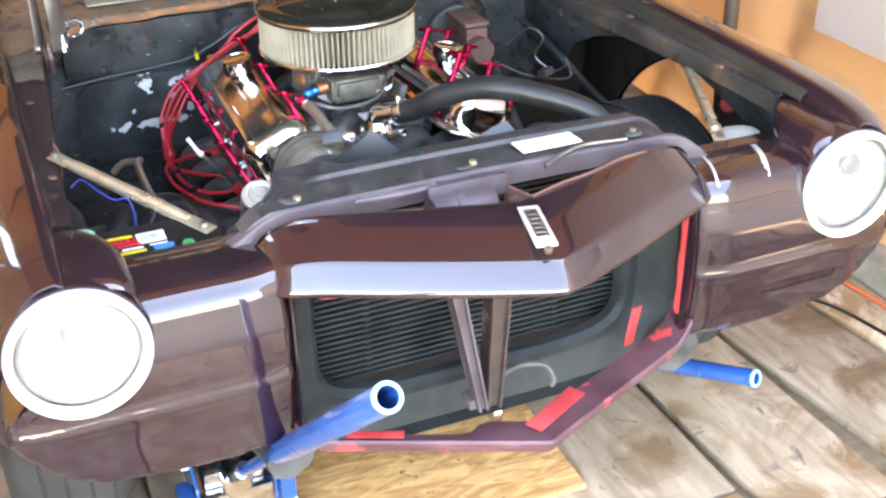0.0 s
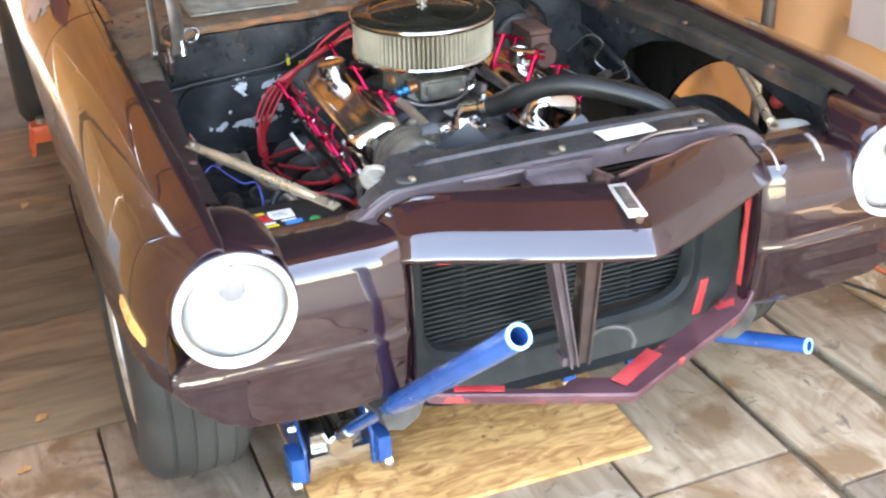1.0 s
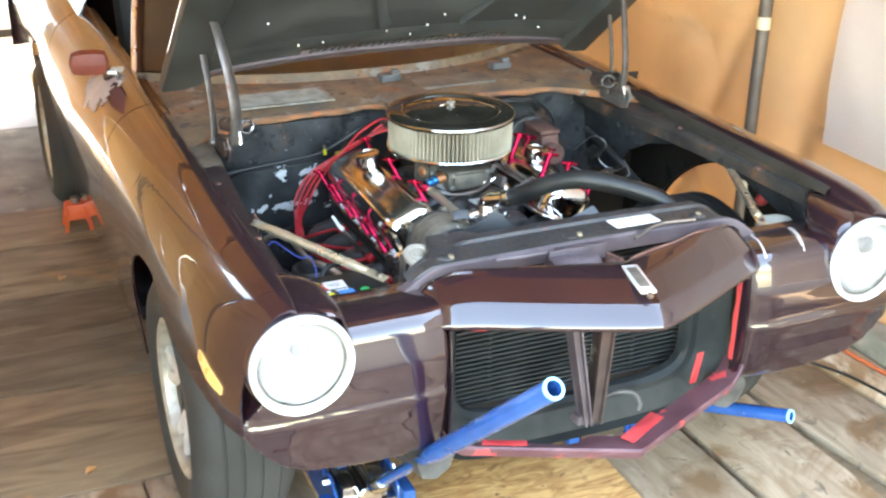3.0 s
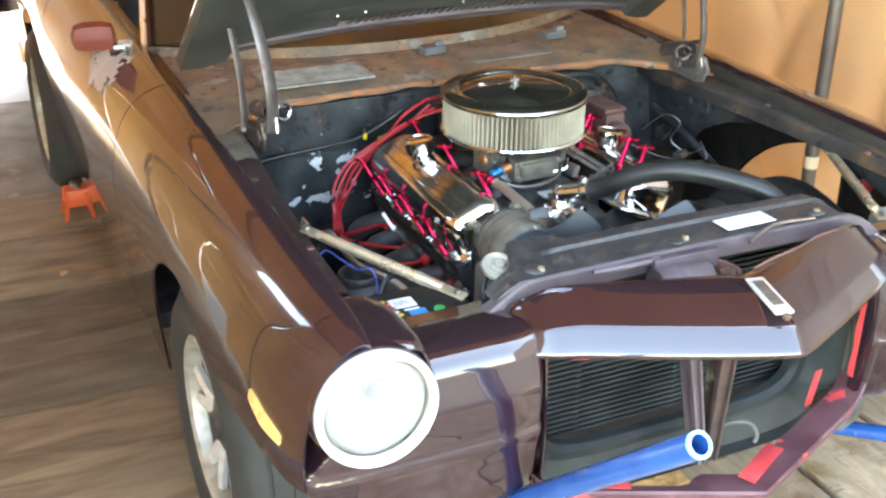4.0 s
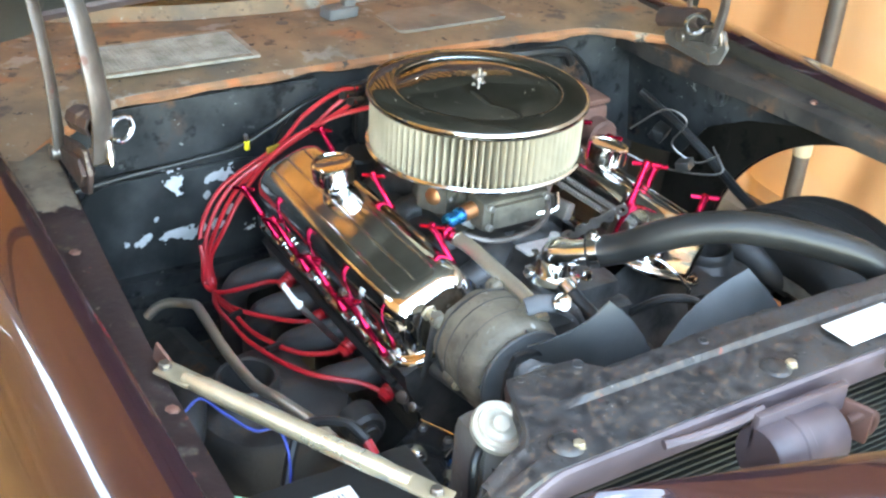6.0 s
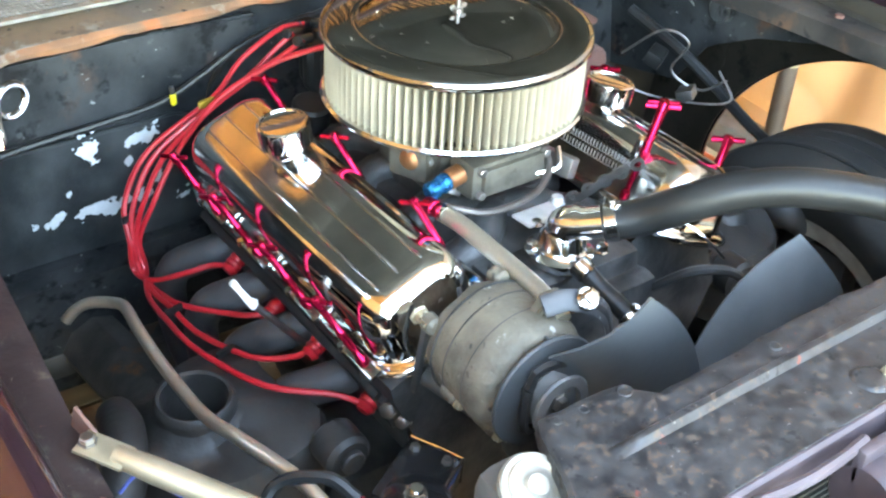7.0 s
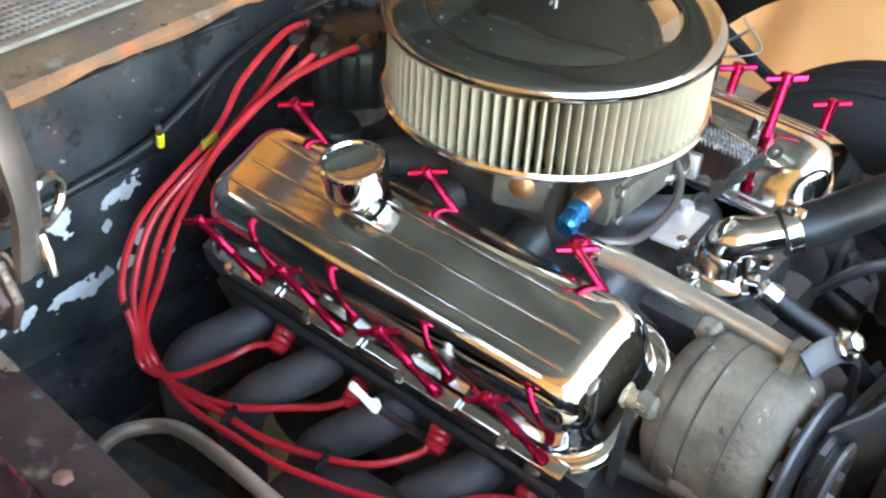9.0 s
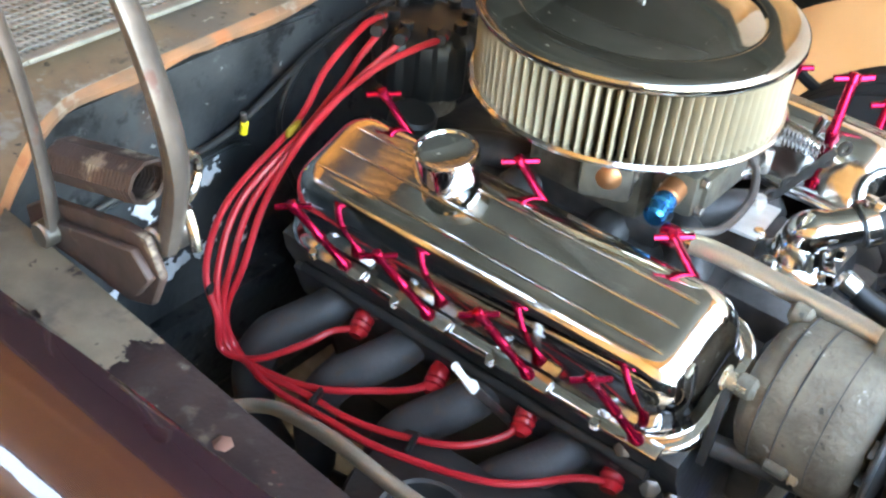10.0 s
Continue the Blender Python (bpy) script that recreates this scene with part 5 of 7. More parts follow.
    # frame rails, cross member, control arms
    for s in (-1, 1):
        bm = B()
        tube(bm, [(s * .40, .20, .40), (s * .42, .45, .36), (s * .40, .80, .30), (s * .42, 1.10, .34), (s * .44, 1.5, .30)], .055, 8, 6, 0, .8)
        part("frame_rail", bm, GREASE, CAR, "greasy black frame rail")
        bm = B()
        lathe(bm, [(.052, -.20), (.0520, -.012), (.0500, -.003), (.0465, .001), (.0425, -.001), (.0405, -.008), (.0395, -.04), (.036, -.10), (.0, -.12)], Matrix.Translation((s * .467, .904, .585)), 36)
        part("spring_tower", bm, CASTING, CAR, "dusty black spring tower with a round opening")
        bm = B()
        spread = [(-180, .088, .545), (-135, .100, .54), (-100, .115, .535), (-70, .135, .545), (-45, .165, .556), (-30, .160, .560), (-5, .118, .556), (20, .125, .553), (45, .160, .550), (65, .135, .545), (100, .098, .54), (140, .090, .545), (180, .088, .545)]
        rows = []
        for k in range(49):
            a = -180 + 360 * k / 48
            far = float(np.interp(a, [p[0] for p in spread], [p[1] for p in spread]))
            top = float(np.interp(a, [p[0] for p in spread], [p[2] for p in spread]))
            ca, sa = math.cos(radians(a)), math.sin(radians(a))
            dent = .004 * noise.noise(Vector((ca * 3, sa * 3, 1.5)))
            rows.append([(s * (.467 - r * ca), .904 + r * sa, z + dent) for r, z in ((.047, .574), (.052, .566), (.062, top + .4 * (.566 - top)), (.047 + .5 * (far - .047), top + .004), (far - .018, top), (far - .007, top - .003), (far, top - .014), (far + .004, top - .05), (far - .004, top - .12))])
        grid(bm, rows)
        rod(bm, (s * .345, .735, .552), (s * .345, .785, .552), .031, 24, None, .2)
        rod(bm, (s * .345, .726, .552), (s * .345, .736, .552), .016, 16)
        tube(bm, [(s * .530, 1.005, .50), (s * .548, .960, .545), (s * .560, .905, .560), (s * .590, .850, .53), (s * .64, .83, .49)], [.022, .026, .028, .028, .024], 14, 6)
        part("control_arm", bm, CASTING, CAR, "dusty black upper control arm")
        bm = B()
        tube(bm, [(s * .36, .70, .25), (s * .50, .80, .24), (s * .68, .86, .24)], .045, 10, 5, 0, .5)
        tube(bm, [(s * .36, 1.08, .25), (s * .50, .96, .24), (s * .68, .88, .24)], .045, 10, 5, 0, .5)
        box(bm, (s * .50, .89, .235), (.26, .24, .03), None, .01)
        part("lower_arm", bm, GREASE, CAR, "greasy lower control arm")
        bm = B()
        rod(bm, (s * .60, ARCH_Y, .335), (s * .80, ARCH_Y, .335), .05)
        box(bm, (s * .655, ARCH_Y, .37), (.06, .10, .22), None, .02)
        part("steering_knuckle", bm, IRON, CAR)
    bm = B()
    box(bm, (0, .82, .25), (.80, .20, .10), None, .03)
    part("cross_member", bm, GREASE, CAR)
    for s in (-1, 1):
        bm = B()
        tube(bm, [(s * .33, 1.05, .30), (s * .31, 1.20, .235), (s * .29, 1.40, .22), (s * .27, 1.8, .20)], .045, 14, 6)
        part("exhaust_pipe", bm, HEADER, CAR, "scorched exhaust pipe")
        bm = B()
        slab(bm, [(.62, .30), (.66, .44), (.90, .50), (1.06, .46), (1.10, .30)], s * .455, s * .405, "x")
        part("frame_horn", bm, GREASE, CAR)
        bm = B()
        box(bm, (s * .25, .90, .36), (.16, .16, .10), None, .03)
        part("motor_mount", bm, GREASE, CAR)
    bm = B()
    box(bm, (0, 1.08, .235), (.30, .55, .15), None, .05)
    part("oil_pan", bm, GREASE, CAR)
    bm = B()
    rod(bm, (.40, .70, .42), (.52, 1.35, .62), .014)
    box(bm, (.41, .62, .42), (.10, .16, .12), None, .02)
    part("steering_box", bm, GREASE, CAR)


bay()

# front cross member, sway bar and lower hose under the engine
bm = B()
box(bm, (0, .56, .29), (.82, .16, .09), None, .03)
part("front_cross_member", bm, GREASE, CAR, "greasy front cross member")
bm = B()
tube(bm, [(-.62, .80, .27), (-.58, .52, .30), (-.46, .43, .33), (0, .42, .33), (.46, .43, .33), (.58, .52, .30), (.62, .80, .27)], .014, 10)
part("sway_bar", bm, IRON, CAR, "black sway bar")
bm = B()
tube(bm, [(-.31, .44, .42), (-.27, .50, .40), (-.18, .58, .42), (-.08, .64, .50), (-.04, .66, .56)], .025, 14)
part("lower_hose", bm, RUBBER, CAR, "black lower radiator hose")
# Added plates that keep the gaps between the header tubes dark.
for s in (-1, 1):
    bm = B()
    box(bm, (s * .37, 1.10, .20), (.17, .44, .02), None, .006)
    part("subframe_plate", bm, GREASE, CAR, "added greasy dark plate hiding the bright floor below")
bm = B()
box(bm, (-.40, .56, .40), (.14, .20, .10), pose(0, 0, 0, 0, 0, 12), .03)
part("frame_bracket", bm, GREASE, CAR)


def core_support():
    bm = B()
    rows = []
    for x in spaced(-.43, .43, (-.36, -.335, -.31, -.235, -.225, -.205, -.195), 34):
        rough = .004 * noise.noise(Vector((x * 24, 2, 0))) + .002 * noise.noise(Vector((x * 70, 5, 0)))
        yb = float(np.interp(x, [-.43, -.37, -.345, -.33, -.235, -.205, 0, .38, .43], [.335, .345, .40, .447, .445, .413, .420, .414, .40])) + rough
        z = .842 - .006 * (x / .43) ** 2 - .03 * max(abs(x) - .39, 0) / .04
        hump = .007 * min(max((x + .292) / .012, 0), 1)
        rows.append([(x, .288, z - .032), (x, .283, z - .012), (x, .288, z - .001), (x, .31, z), (x, min(.369, yb - .03), z - .003), (x, min(.374, yb - .025), z - .003 + hump), (x, min(.381, yb - .02), z - .003 + hump), (x, min(.386, yb - .016), z - .003), (x, yb - .010, z), (x, yb, z - .003), (x, yb + .002, z - .02)])
    grid(bm, rows, 0.003)
    c = part("core_support", bm, SUPPORT, CAR, "black core support top panel with worn rusty edges")
    bm = B()
    rows = []
    for x in np.linspace(-.492, .475, 60):
        e = max(-x - .355, 0) / .137
        r = max(x - .40, 0) / .075
        zz = .840 - .006 * (x / .43) ** 2 - .047 * (3 * min(e, 1) ** 2 - 2 * min(e, 1) ** 3) - .045 * r ** 1.6
        yy = .281 - .022 * e ** 1.5 - .012 * r
        rows.append([(x, yy + .022 + .02 * e, zz - .003), (x, yy + .004, zz), (x, yy, zz - .003), (x, yy - .002, zz - .016), (x, yy, zz - .038), (x, yy + .007, zz - .041)])
    grid(bm, rows, 0.003)
    part("front_flange", bm, PAINT_DULL, c, "dull mauve front flange")
    # sticker
    bm = B()
    box(bm, (.158, .328, .8465), (.126, .050, .0012), pose(0, 0, 0, 0, 1.5, 3), .0004)
    part("paper_sticker", bm, WHITE_PAPER, c, "white paper sticker with faded print")
    # bolts, holes
    for x, y in ((-.327, .305), (.33, .31), (.0, .31)):
        bm = B()
        hexbolt(bm, (x, y, .842), (0, 0, 1), .007, .006)
        part("support_bolt", bm, ZINC, c)
    for x, y, r in ((-.233, .432, .0062), (-.282, .434, .0040), (-.313, .437, .0045), (.20, .40, .005), (-.06, .40, .005)):
        zt = .840 - .006 * (x / .43) ** 2
        bm = B()
        lathe(bm, [(r * 1.5, .0006), (r * 1.3, .0020), (r * 1.05, .0022), (r * .95, .0016)], Matrix.Translation((x, y, zt)), 18)
        rim = part("hole_rim", bm, SUPPORT, c, "worn rim of a drilled hole")
        bm = B()
        lathe(bm, [(r * 1.02, .0018), (r * .6, .0014), (0, .0014)], Matrix.Translation((x, y, zt)), 18)
        part("support_hole", bm, FIN, rim)
    # pressings
    for x in (-.335, -.02, .33):
        bm = B()
        lathe(bm, [(0, .003), (.014, .003), (.019, .001), (.021, -.002)], Matrix.Translation((x, .315, .842)), 22)
        part("support_pressing", bm, SUPPORT, c)
    # latch bracket in the gap
    bm = B()
    lathe(bm, [(.0, -.062), (.036, -.062), (.039, -.058), (.039, -.02), (.041, -.018), (.041, -.006), (.039, -.004), (.039, .05), (.036, .054), (0, .054)], Matrix.Translation((-.048, .240, .790)) @ Matrix.Rotation(radians(90), 4, "Y"), 20)
    box(bm, (-.035, .256, .822), (.15, .012, .040), None, .004)
    lt = part("latch_bracket", bm, PAINT_DULL, c, "dull mauve latch bracket")
    bm = B()
    box(bm, (.050, .240, .790), (.010, .045, .05), pose(0, 0, 0, 0, 0, 20), .004)
    tube(bm, [(.040, .238, .795), (.058, .228, .806), (.072, .226, .796), (.070, .228, .776), (.060, .232, .768)], .006, 10)
    part("latch_hook", bm, BROWN_METAL, lt)
    bm = B()
    tube(bm, [(-.235, .270, .835), (-.19, .262, .838), (-.14, .262, .837), (-.09, .266, .838)], .006, 8)
    part("latch_rod", bm, PAINT_DULL, c)
    bm = B()
    tube(bm, [(.12, .262, .835), (.20, .285, .848), (.30, .282, .846)], .004, 8)
    part("latch_wire", bm, STEEL, c)


core_support()

# front baffle round the radiator opening
bm = B()
outer, inner = [], []
for k in range(48):
    a = 2 * math.pi * k / 48
    ca, sa = math.cos(a), math.sin(a)
    e = .38
    ux, uz = math.copysign(abs(ca) ** e, ca), math.copysign(abs(sa) ** e, sa)
    inner.append((.318 * ux, .585 + (.165 if uz < 0 else .198) * uz))
    outer.append((.40 * ux, .575 + (.235 if uz < 0 else .213) * uz))
rows = []
for k in range(20, 53):
    i = k % 48
    (xi, zi), (xo, zo) = inner[i], outer[i]
    rows.append([(xi, .315, zi), (xi * 1.005, .295, zi), (xi * 1.03, .285, min(.585 + (zi - .585) * 1.05, .785)), (xi * 1.10, .29, min(.585 + (zi - .585) * 1.16, .786)), (xo * .97, .262, min(zo * .99 + .005, .787)), (xo, .235, zo), (xo, .245, zo)])
grid(bm, rows, 0.003)
part("front_baffle", bm, BAFFLE, CAR, "dark grey baffle round the radiator opening")
RAD = thing("radiator", (0, .37, .30), "black radiator with fine fins behind the nose opening", "radiator")
bm = B()
box(bm, (0, .405, .575), (.70, .05, .46), None, .01)
part("core", bm, FIN, RAD)
for s in (-1, 1):
    bm = B()
    box(bm, (s * .362, .415, .585), (.07, .075, .45), None, .02)
    part("side_tank", bm, BLACK_PAINT, RAD)
for k in range(31):
    bm = B()
    z = .425 + .0125 * k
    box(bm, (0, .345, z), (.66, .012, .0045), None, .001)
    part("fin_bar", bm, BAFFLE, RAD)
for x in (-.20, .04, .20):
    bm = B()
    box(bm, (x, .352, .585), (.010, .012, .34), None, .002)
    part("fin_stay", bm, FIN, RAD)
bm = B()
m = Matrix.Translation((-.366, .405, .80)) @ Matrix.Rotation(radians(24), 4, "X")
lathe(bm, [(.02, -.02), (.02, .004), (.027, .006), (.027, .010)], m, 24)
part("filler_neck", bm, STEEL, RAD)
bm = B()
lathe(bm, [(0, .026), (.010, .026), (.0115, .021), (.014, .0195), (.020, .0195), (.0225, .023), (.0255, .0235), (.0275, .020), (.032, .0205), (.034, .018), (.034, .011), (.029, .008)], m, 32)
part("radiator_cap", bm, CAP_METAL, RAD, "pale stamped radiator cap")
bm = B()
tube(bm, [(-.385, .40, .80), (-.405, .385, .785), (-.412, .37, .72), (-.41, .36, .62), (-.40, .37, .5)], .006, 8)
part("overflow_hose", bm, RUBBER, RAD)

# braces from fender to support
for s, a, b in ((-1, (-.690, .622, .862), (-.470, .330, .803)), (1, (.716, .713, .790), (.556, .340, .772))):
    t = thing("fender_brace", b, "yellowed zinc tube brace with flattened ends", "brace", "fender braces")
    bm = B()
    A, C = Vector(a), Vector(b)
    d = (C - A).normalized()
    tube(bm, [tuple(A + d * .04), tuple(A + d * .08), tuple((A + C) / 2), tuple(C - d * .09), tuple(C - d * .05)], [.009, .0115, .0115, .0115, .008], 12)
    part("bar", bm, ZINC, t)
    for e, o in ((A, d * .03), (C, -d * .035)):
        bm = B()
        q = d.to_track_quat("Y", "Z").to_matrix().to_4x4()
        box(bm, tuple(e + o), (.027, .07 if e is C else .045, .004), q, .0015)
        en = part("flat_end", bm, ZINC, t)
        bm = B()
        hexbolt(bm, tuple(e + o * .5 + Vector((0, 0, .002))), (0, 0, 1), .007)
        part("brace_bolt", bm, STEEL, en)
    if s < 0:
        bm = B()
        box(bm, (-.676, .640, .838), (.004, .035, .06), pose(0, 0, 0, 20, 0, 12), .0015)
        part("brace_bracket", bm, BROWN_METAL, t)

# ---- battery ----
BAT = thing("battery", (-.575, .40, .56), "black car battery with coloured printed label", "battery")
bm = B()
box(bm, (-.575, .385, .655), (.262, .172, .19), None, .006)
part("case", bm, PLASTIC, BAT)
bm = B()
box(bm, (-.575, .385, .757), (.266, .176, .018), None, .006)
lidb = part("lid", bm, RUBBER, BAT)


def label_on(x, y, w, h, m_, name="label_print", turn=0):
    bm = B()
    box(bm, (x, y - .022, .7668), (w, h, .0012), pose(0, 0, 0, 0, 0, turn))
    part(name, bm, m_, lidb)


label_on(-.615, .456, .05, .008, YELLOW)
label_on(-.612, .442, .056, .012, LABEL_RED)
label_on(-.60, .425, .040, .010, LABEL_RED)
for k in range(5):
    label_on(-.632 + .011 * k, .442, .005, .006, WHITE_PAPER)
label_on(-.56, .440, .048, .036, WHITE_PAPER)
label_on(-.545, .398, .034, .020, LABEL_BLUE)
label_on(-.552, .412, .03, .004, WHITE_PAPER)
label_on(-.598, .398, .046, .008, YELLOW)
label_on(-.596, .410, .036, .006, WHITE_PAPER)
label_on(-.52, .365, .03, .014, WHITE_PAPER)
for k in range(6):
    label_on(-.575 + .005 * k, .440, .002, .02, PLASTIC)
bm = B()
lathe(bm, [(0, .004), (.010, .004), (.011, 0)], Matrix.Translation((-.505, .368, .767)), 18)
part("test_eye", bm, GREEN, lidb, "green test eye")
bm = B()
tube(bm, [(-.69, .435, .77), (-.682, .452, .778), (-.665, .458, .779), (-.65, .455, .772)], .006, 8)
part("carry_strap", bm, STRAP_GREEN, BAT, "faded green strap")
t = thing("blue_wire", (-.64, .55, .74), "loose thin blue wire", "wire")
bm = B()
tube(bm, [(-.665, .60, .80), (-.645, .60, .812), (-.625, .575, .80), (-.60, .55, .785), (-.575, .54, .785), (-.57, .52, .75), (-.58, .5, .70)], .0018, 6)
part("strand", bm, BLUE_WIRE, t)
t = thing("battery_cable", (-.45, .55, .62), "black battery cable with a red end", "cable")
bm = B()
tube(bm, [(-.56, .56, .66), (-.52, .60, .72), (-.475, .575, .735), (-.455, .545, .72)], .007, 8)
part("lead", bm, RUBBER, t)
bm = B()
tube(bm, [(-.455, .545, .72), (-.45, .525, .70), (-.452, .50, .66)], .0065, 8)
part("red_end", bm, RED_RUBBER, t, "red insulated end")

# ---- engine ----
ENG = thing("engine", (0, .95, .25), "big V8 engine with chrome valve covers and red plug wires", "engine")


def bank(s, w, y, n):
    """A place on a cylinder head: w up the slope, y along, n out of the cover face."""
    y = y + (.03 if s > 0 else 0)
    return Vector((s * (.295 - .921 * w + .390 * n), y, .642 + .390 * w + .921 * n))


def rounded(w0, w1, y0, y1, r, n=10):
    pts = []
    for cw, cy, a0 in ((w1 - r, y1 - r, 0), (w0 + r, y1 - r, 90), (w0 + r, y0 + r, 180), (w1 - r, y0 + r, 270)):
        for k in range(n + 1):
            a = radians(a0 + 90 * k / n)
            pts.append((cw + r * math.cos(a), cy + r * math.sin(a)))
    return pts


Y0, Y1 = .728, 1.280


def valve_cover(s):
    ahead = -.035 if s > 0 else 0.0
    bm = B()
    loops = []
    for inset, n, r in ((0, -.006, .056), (-.001, -.004, .056), (-.0012, .000, .056), (-.0006, .003, .056), (.0012, .0052, .055), (.004, .0062, .053), (.009, .0062, .050), (.0125, .0068, .048), (.014, .0095, .047), (.0150, .030, .046), (.0160, .042, .045)) + tuple((.054 - .038 * math.cos(radians(a)), .042 + .0546 * math.sin(radians(a)), .044 - .022 * a / 90) for a in range(9, 91, 9)):
        loops.append([bm.verts.new(bank(s, w, y, n)) for w, y in rounded(-.003 + inset, .180 - inset, Y0 + inset + ahead, Y1 - inset + ahead, r)])
    k = len(loops[0])
    for a, b in zip(loops, loops[1:]):
        for i in range(k):
            bm.faces.new((a[i], a[(i + 1) % k], b[(i + 1) % k], b[i]))
    bm.faces.new(loops[-1])
    bm.faces.new(loops[0][::-1])
    v = part("valve_cover", bm, CHROME, ENG, "polished chrome valve cover with raised ribs", 50)
    for w in (.056, .088, .120):
        bm = B()
        tube(bm, [bank(s, w, Y0 + .054 + ahead, .0940), bank(s, w, Y0 + .066 + ahead, .0956), bank(s, w, Y1 - .066 + ahead, .0956), bank(s, w, Y1 - .054 + ahead, .0940)], .0026, 12, 1)
        part("cover_rib", bm, CHROME, v)
    # breather
    by = 1.086 if s < 0 else .93
    base = bank(s, .112, by, .093)
    up = Vector((s * .16, 0, .987))
    m = axis_matrix(base, base + up)
    bm = B()
    lathe(bm, [(.024, -.008), (.0245, .004), (.022, .008), (.022, .012), (.0335, .014), (.036, .017), (.0362, .041), (.0355, .0455), (.0335, .0472), (.0315, .0465), (.0300, .0440), (.0240, .0425), (0, .0420)], m, 36)
    part("breather_cap", bm, CHROME, v, "round chrome breather cap")
    # spreader bars and T bolts on the lower rail, T bolts on the upper rail
    low = (.777, .908, 1.040, 1.163)
    for y in low:
        bm = B()
        box(bm, bank(s, .000, y + .012, .011), (.018, .075, .007), pose(0, 0, 0, 0, -26 * -s, 0), .002)
        part("hold_down", bm, POLISHED, v, "bright hold-down clamp")
        bm = B()
        hexbolt(bm, bank(s, -.006, y + .045, .008), (s * .45, 0, .893), .006, .008)
        part("cover_bolt", bm, POLISHED, v)
    for w, ys in ((.000, low), (.160, (.79, .975, 1.165))):
        for y in ys:
            a = bank(s, w, y, .012)
            lower = w < .1
            if s < 0:
                d, L, k = Vector((-.46, .46, .90) if lower else (-.40, .40, .92)).normalized(), .102 if lower else .118, 1.0
            else:
                d, L, k = Vector((.305, .02, .95) if lower else (.38, .05, .925)).normalized(), .115 if lower else .138, 1.35
            b = a + d * L
            bm = B()
            lathe(bm, [(0, 0), (.0075 * k, 0), (.0075 * k, .010), (.0048 * k, .014), (.0048 * k, L * .45), (.0058 * k, L * .47), (.0058 * k, L * .53), (.0048 * k, L * .55), (.0048 * k, L - .008), (.0062 * k, L - .006), (.0062 * k, L + .005), (.004 * k, L + .007), (0, L + .007)], axis_matrix(a, b), 12)
            q = Vector((.62, -.75, .10)).normalized()
            rod(bm, b - q * (.020 if s < 0 else .024), b + q * (.020 if s < 0 else .024), .0034 * k, 8)
            part("t_bolt", bm, RED_ANO, v, "red anodised T bolt")
    return v


for s in (-1, 1):
    valve_cover(s)
    # head and block side
    bm = B()
    rows = []
    for y in (Y0 + .006, 1.02, Y1 - .006):
        rows.append([tuple(bank(s, .168, y, -.005)), tuple(bank(s, .003, y, -.005)), tuple(bank(s, -.002, y, -.03)), (s * .270, y, .585), (s * .262, y, .545), (s * .235, y, .50), (s * .20, y, .42), (s * .16, y, .30), (0, y, .28)])
    grid(bm, rows)
    part("cylinder_head", bm, IRON, ENG, "black painted cylinder head")
    for y in (Y0 + .006, Y1 - .006):
        bm = B()
        vs = [bm.verts.new(p) for p in [tuple(bank(s, .168, y, -.005)), tuple(bank(s, .003, y, -.005)), tuple(bank(s, -.002, y, -.03)), (s * .270, y, .585), (s * .235, y, .50), (s * .16, y, .30), (0, y, .28), (0, y, .66)]]
        bm.faces.new(vs)
        part("block_end", bm, IRON, ENG)
    # header flange
    bm = B()
    tube(bm, [(s * .290, Y0 + .035, .606), (s * .290, Y1 - .04, .606)], .007, 8, 2, 0, .6)
    part("gasket_rail", bm, RUBBER, ENG)
    bm = B()
    box(bm, (s * .268, 1.015, .565), (.012, .50, .055), pose(0, 0, 0, 0, s * 20, 0), .003)
    part("header_flange", bm, HEADER, ENG)
    for y in (.855, .975, 1.085, 1.195):
        bm = B()
        tube(bm, [(s * .262, y, .572), (s * .292, y + .006, .562), (s * .318, y + .026, .546), (s * .336, y + .052, .522), (s * .342, y + .074, .480), (s * .337, y + .088, .42), (s * .322, min(y + .10, 1.28), .33), (s * .30, 1.25, .25)], .0255, 16, 7)
        part("header_tube", bm, HEADER, ENG, "grey scorched header tube")
    for y in (.90, 1.01, 1.13, .80):
        bm = B()
        hexbolt(bm, (s * .277, y, .592), (s * .8, 0, .3), .008, .008)
        part("header_bolt", bm, STEEL, ENG)

# intake manifold
bm = B()
box(bm, (0, 1.02, .655), (.22, .50, .09), None, .03)
box(bm, (0, 1.0, .705), (.16, .20, .05), None, .015)
man = part("intake_manifold", bm, IRON, ENG, "black intake manifold")
for y in (.86, .96, 1.08, 1.18):
    for s in (-1, 1):
        bm = B()
        tube(bm, [(0, .98 + (y - 1.02) * .3, .70), (s * .07, y, .70), (s * .13, y, .67)], .028, 10, 4)
        part("runner", bm, IRON, man)
bm = B()
box(bm, (0, .77, .665), (.20, .09, .09), None, .02)
box(bm, (0, .72, .56), (.22, .05, .24), None, .02)
part("timing_cover", bm, IRON, ENG)
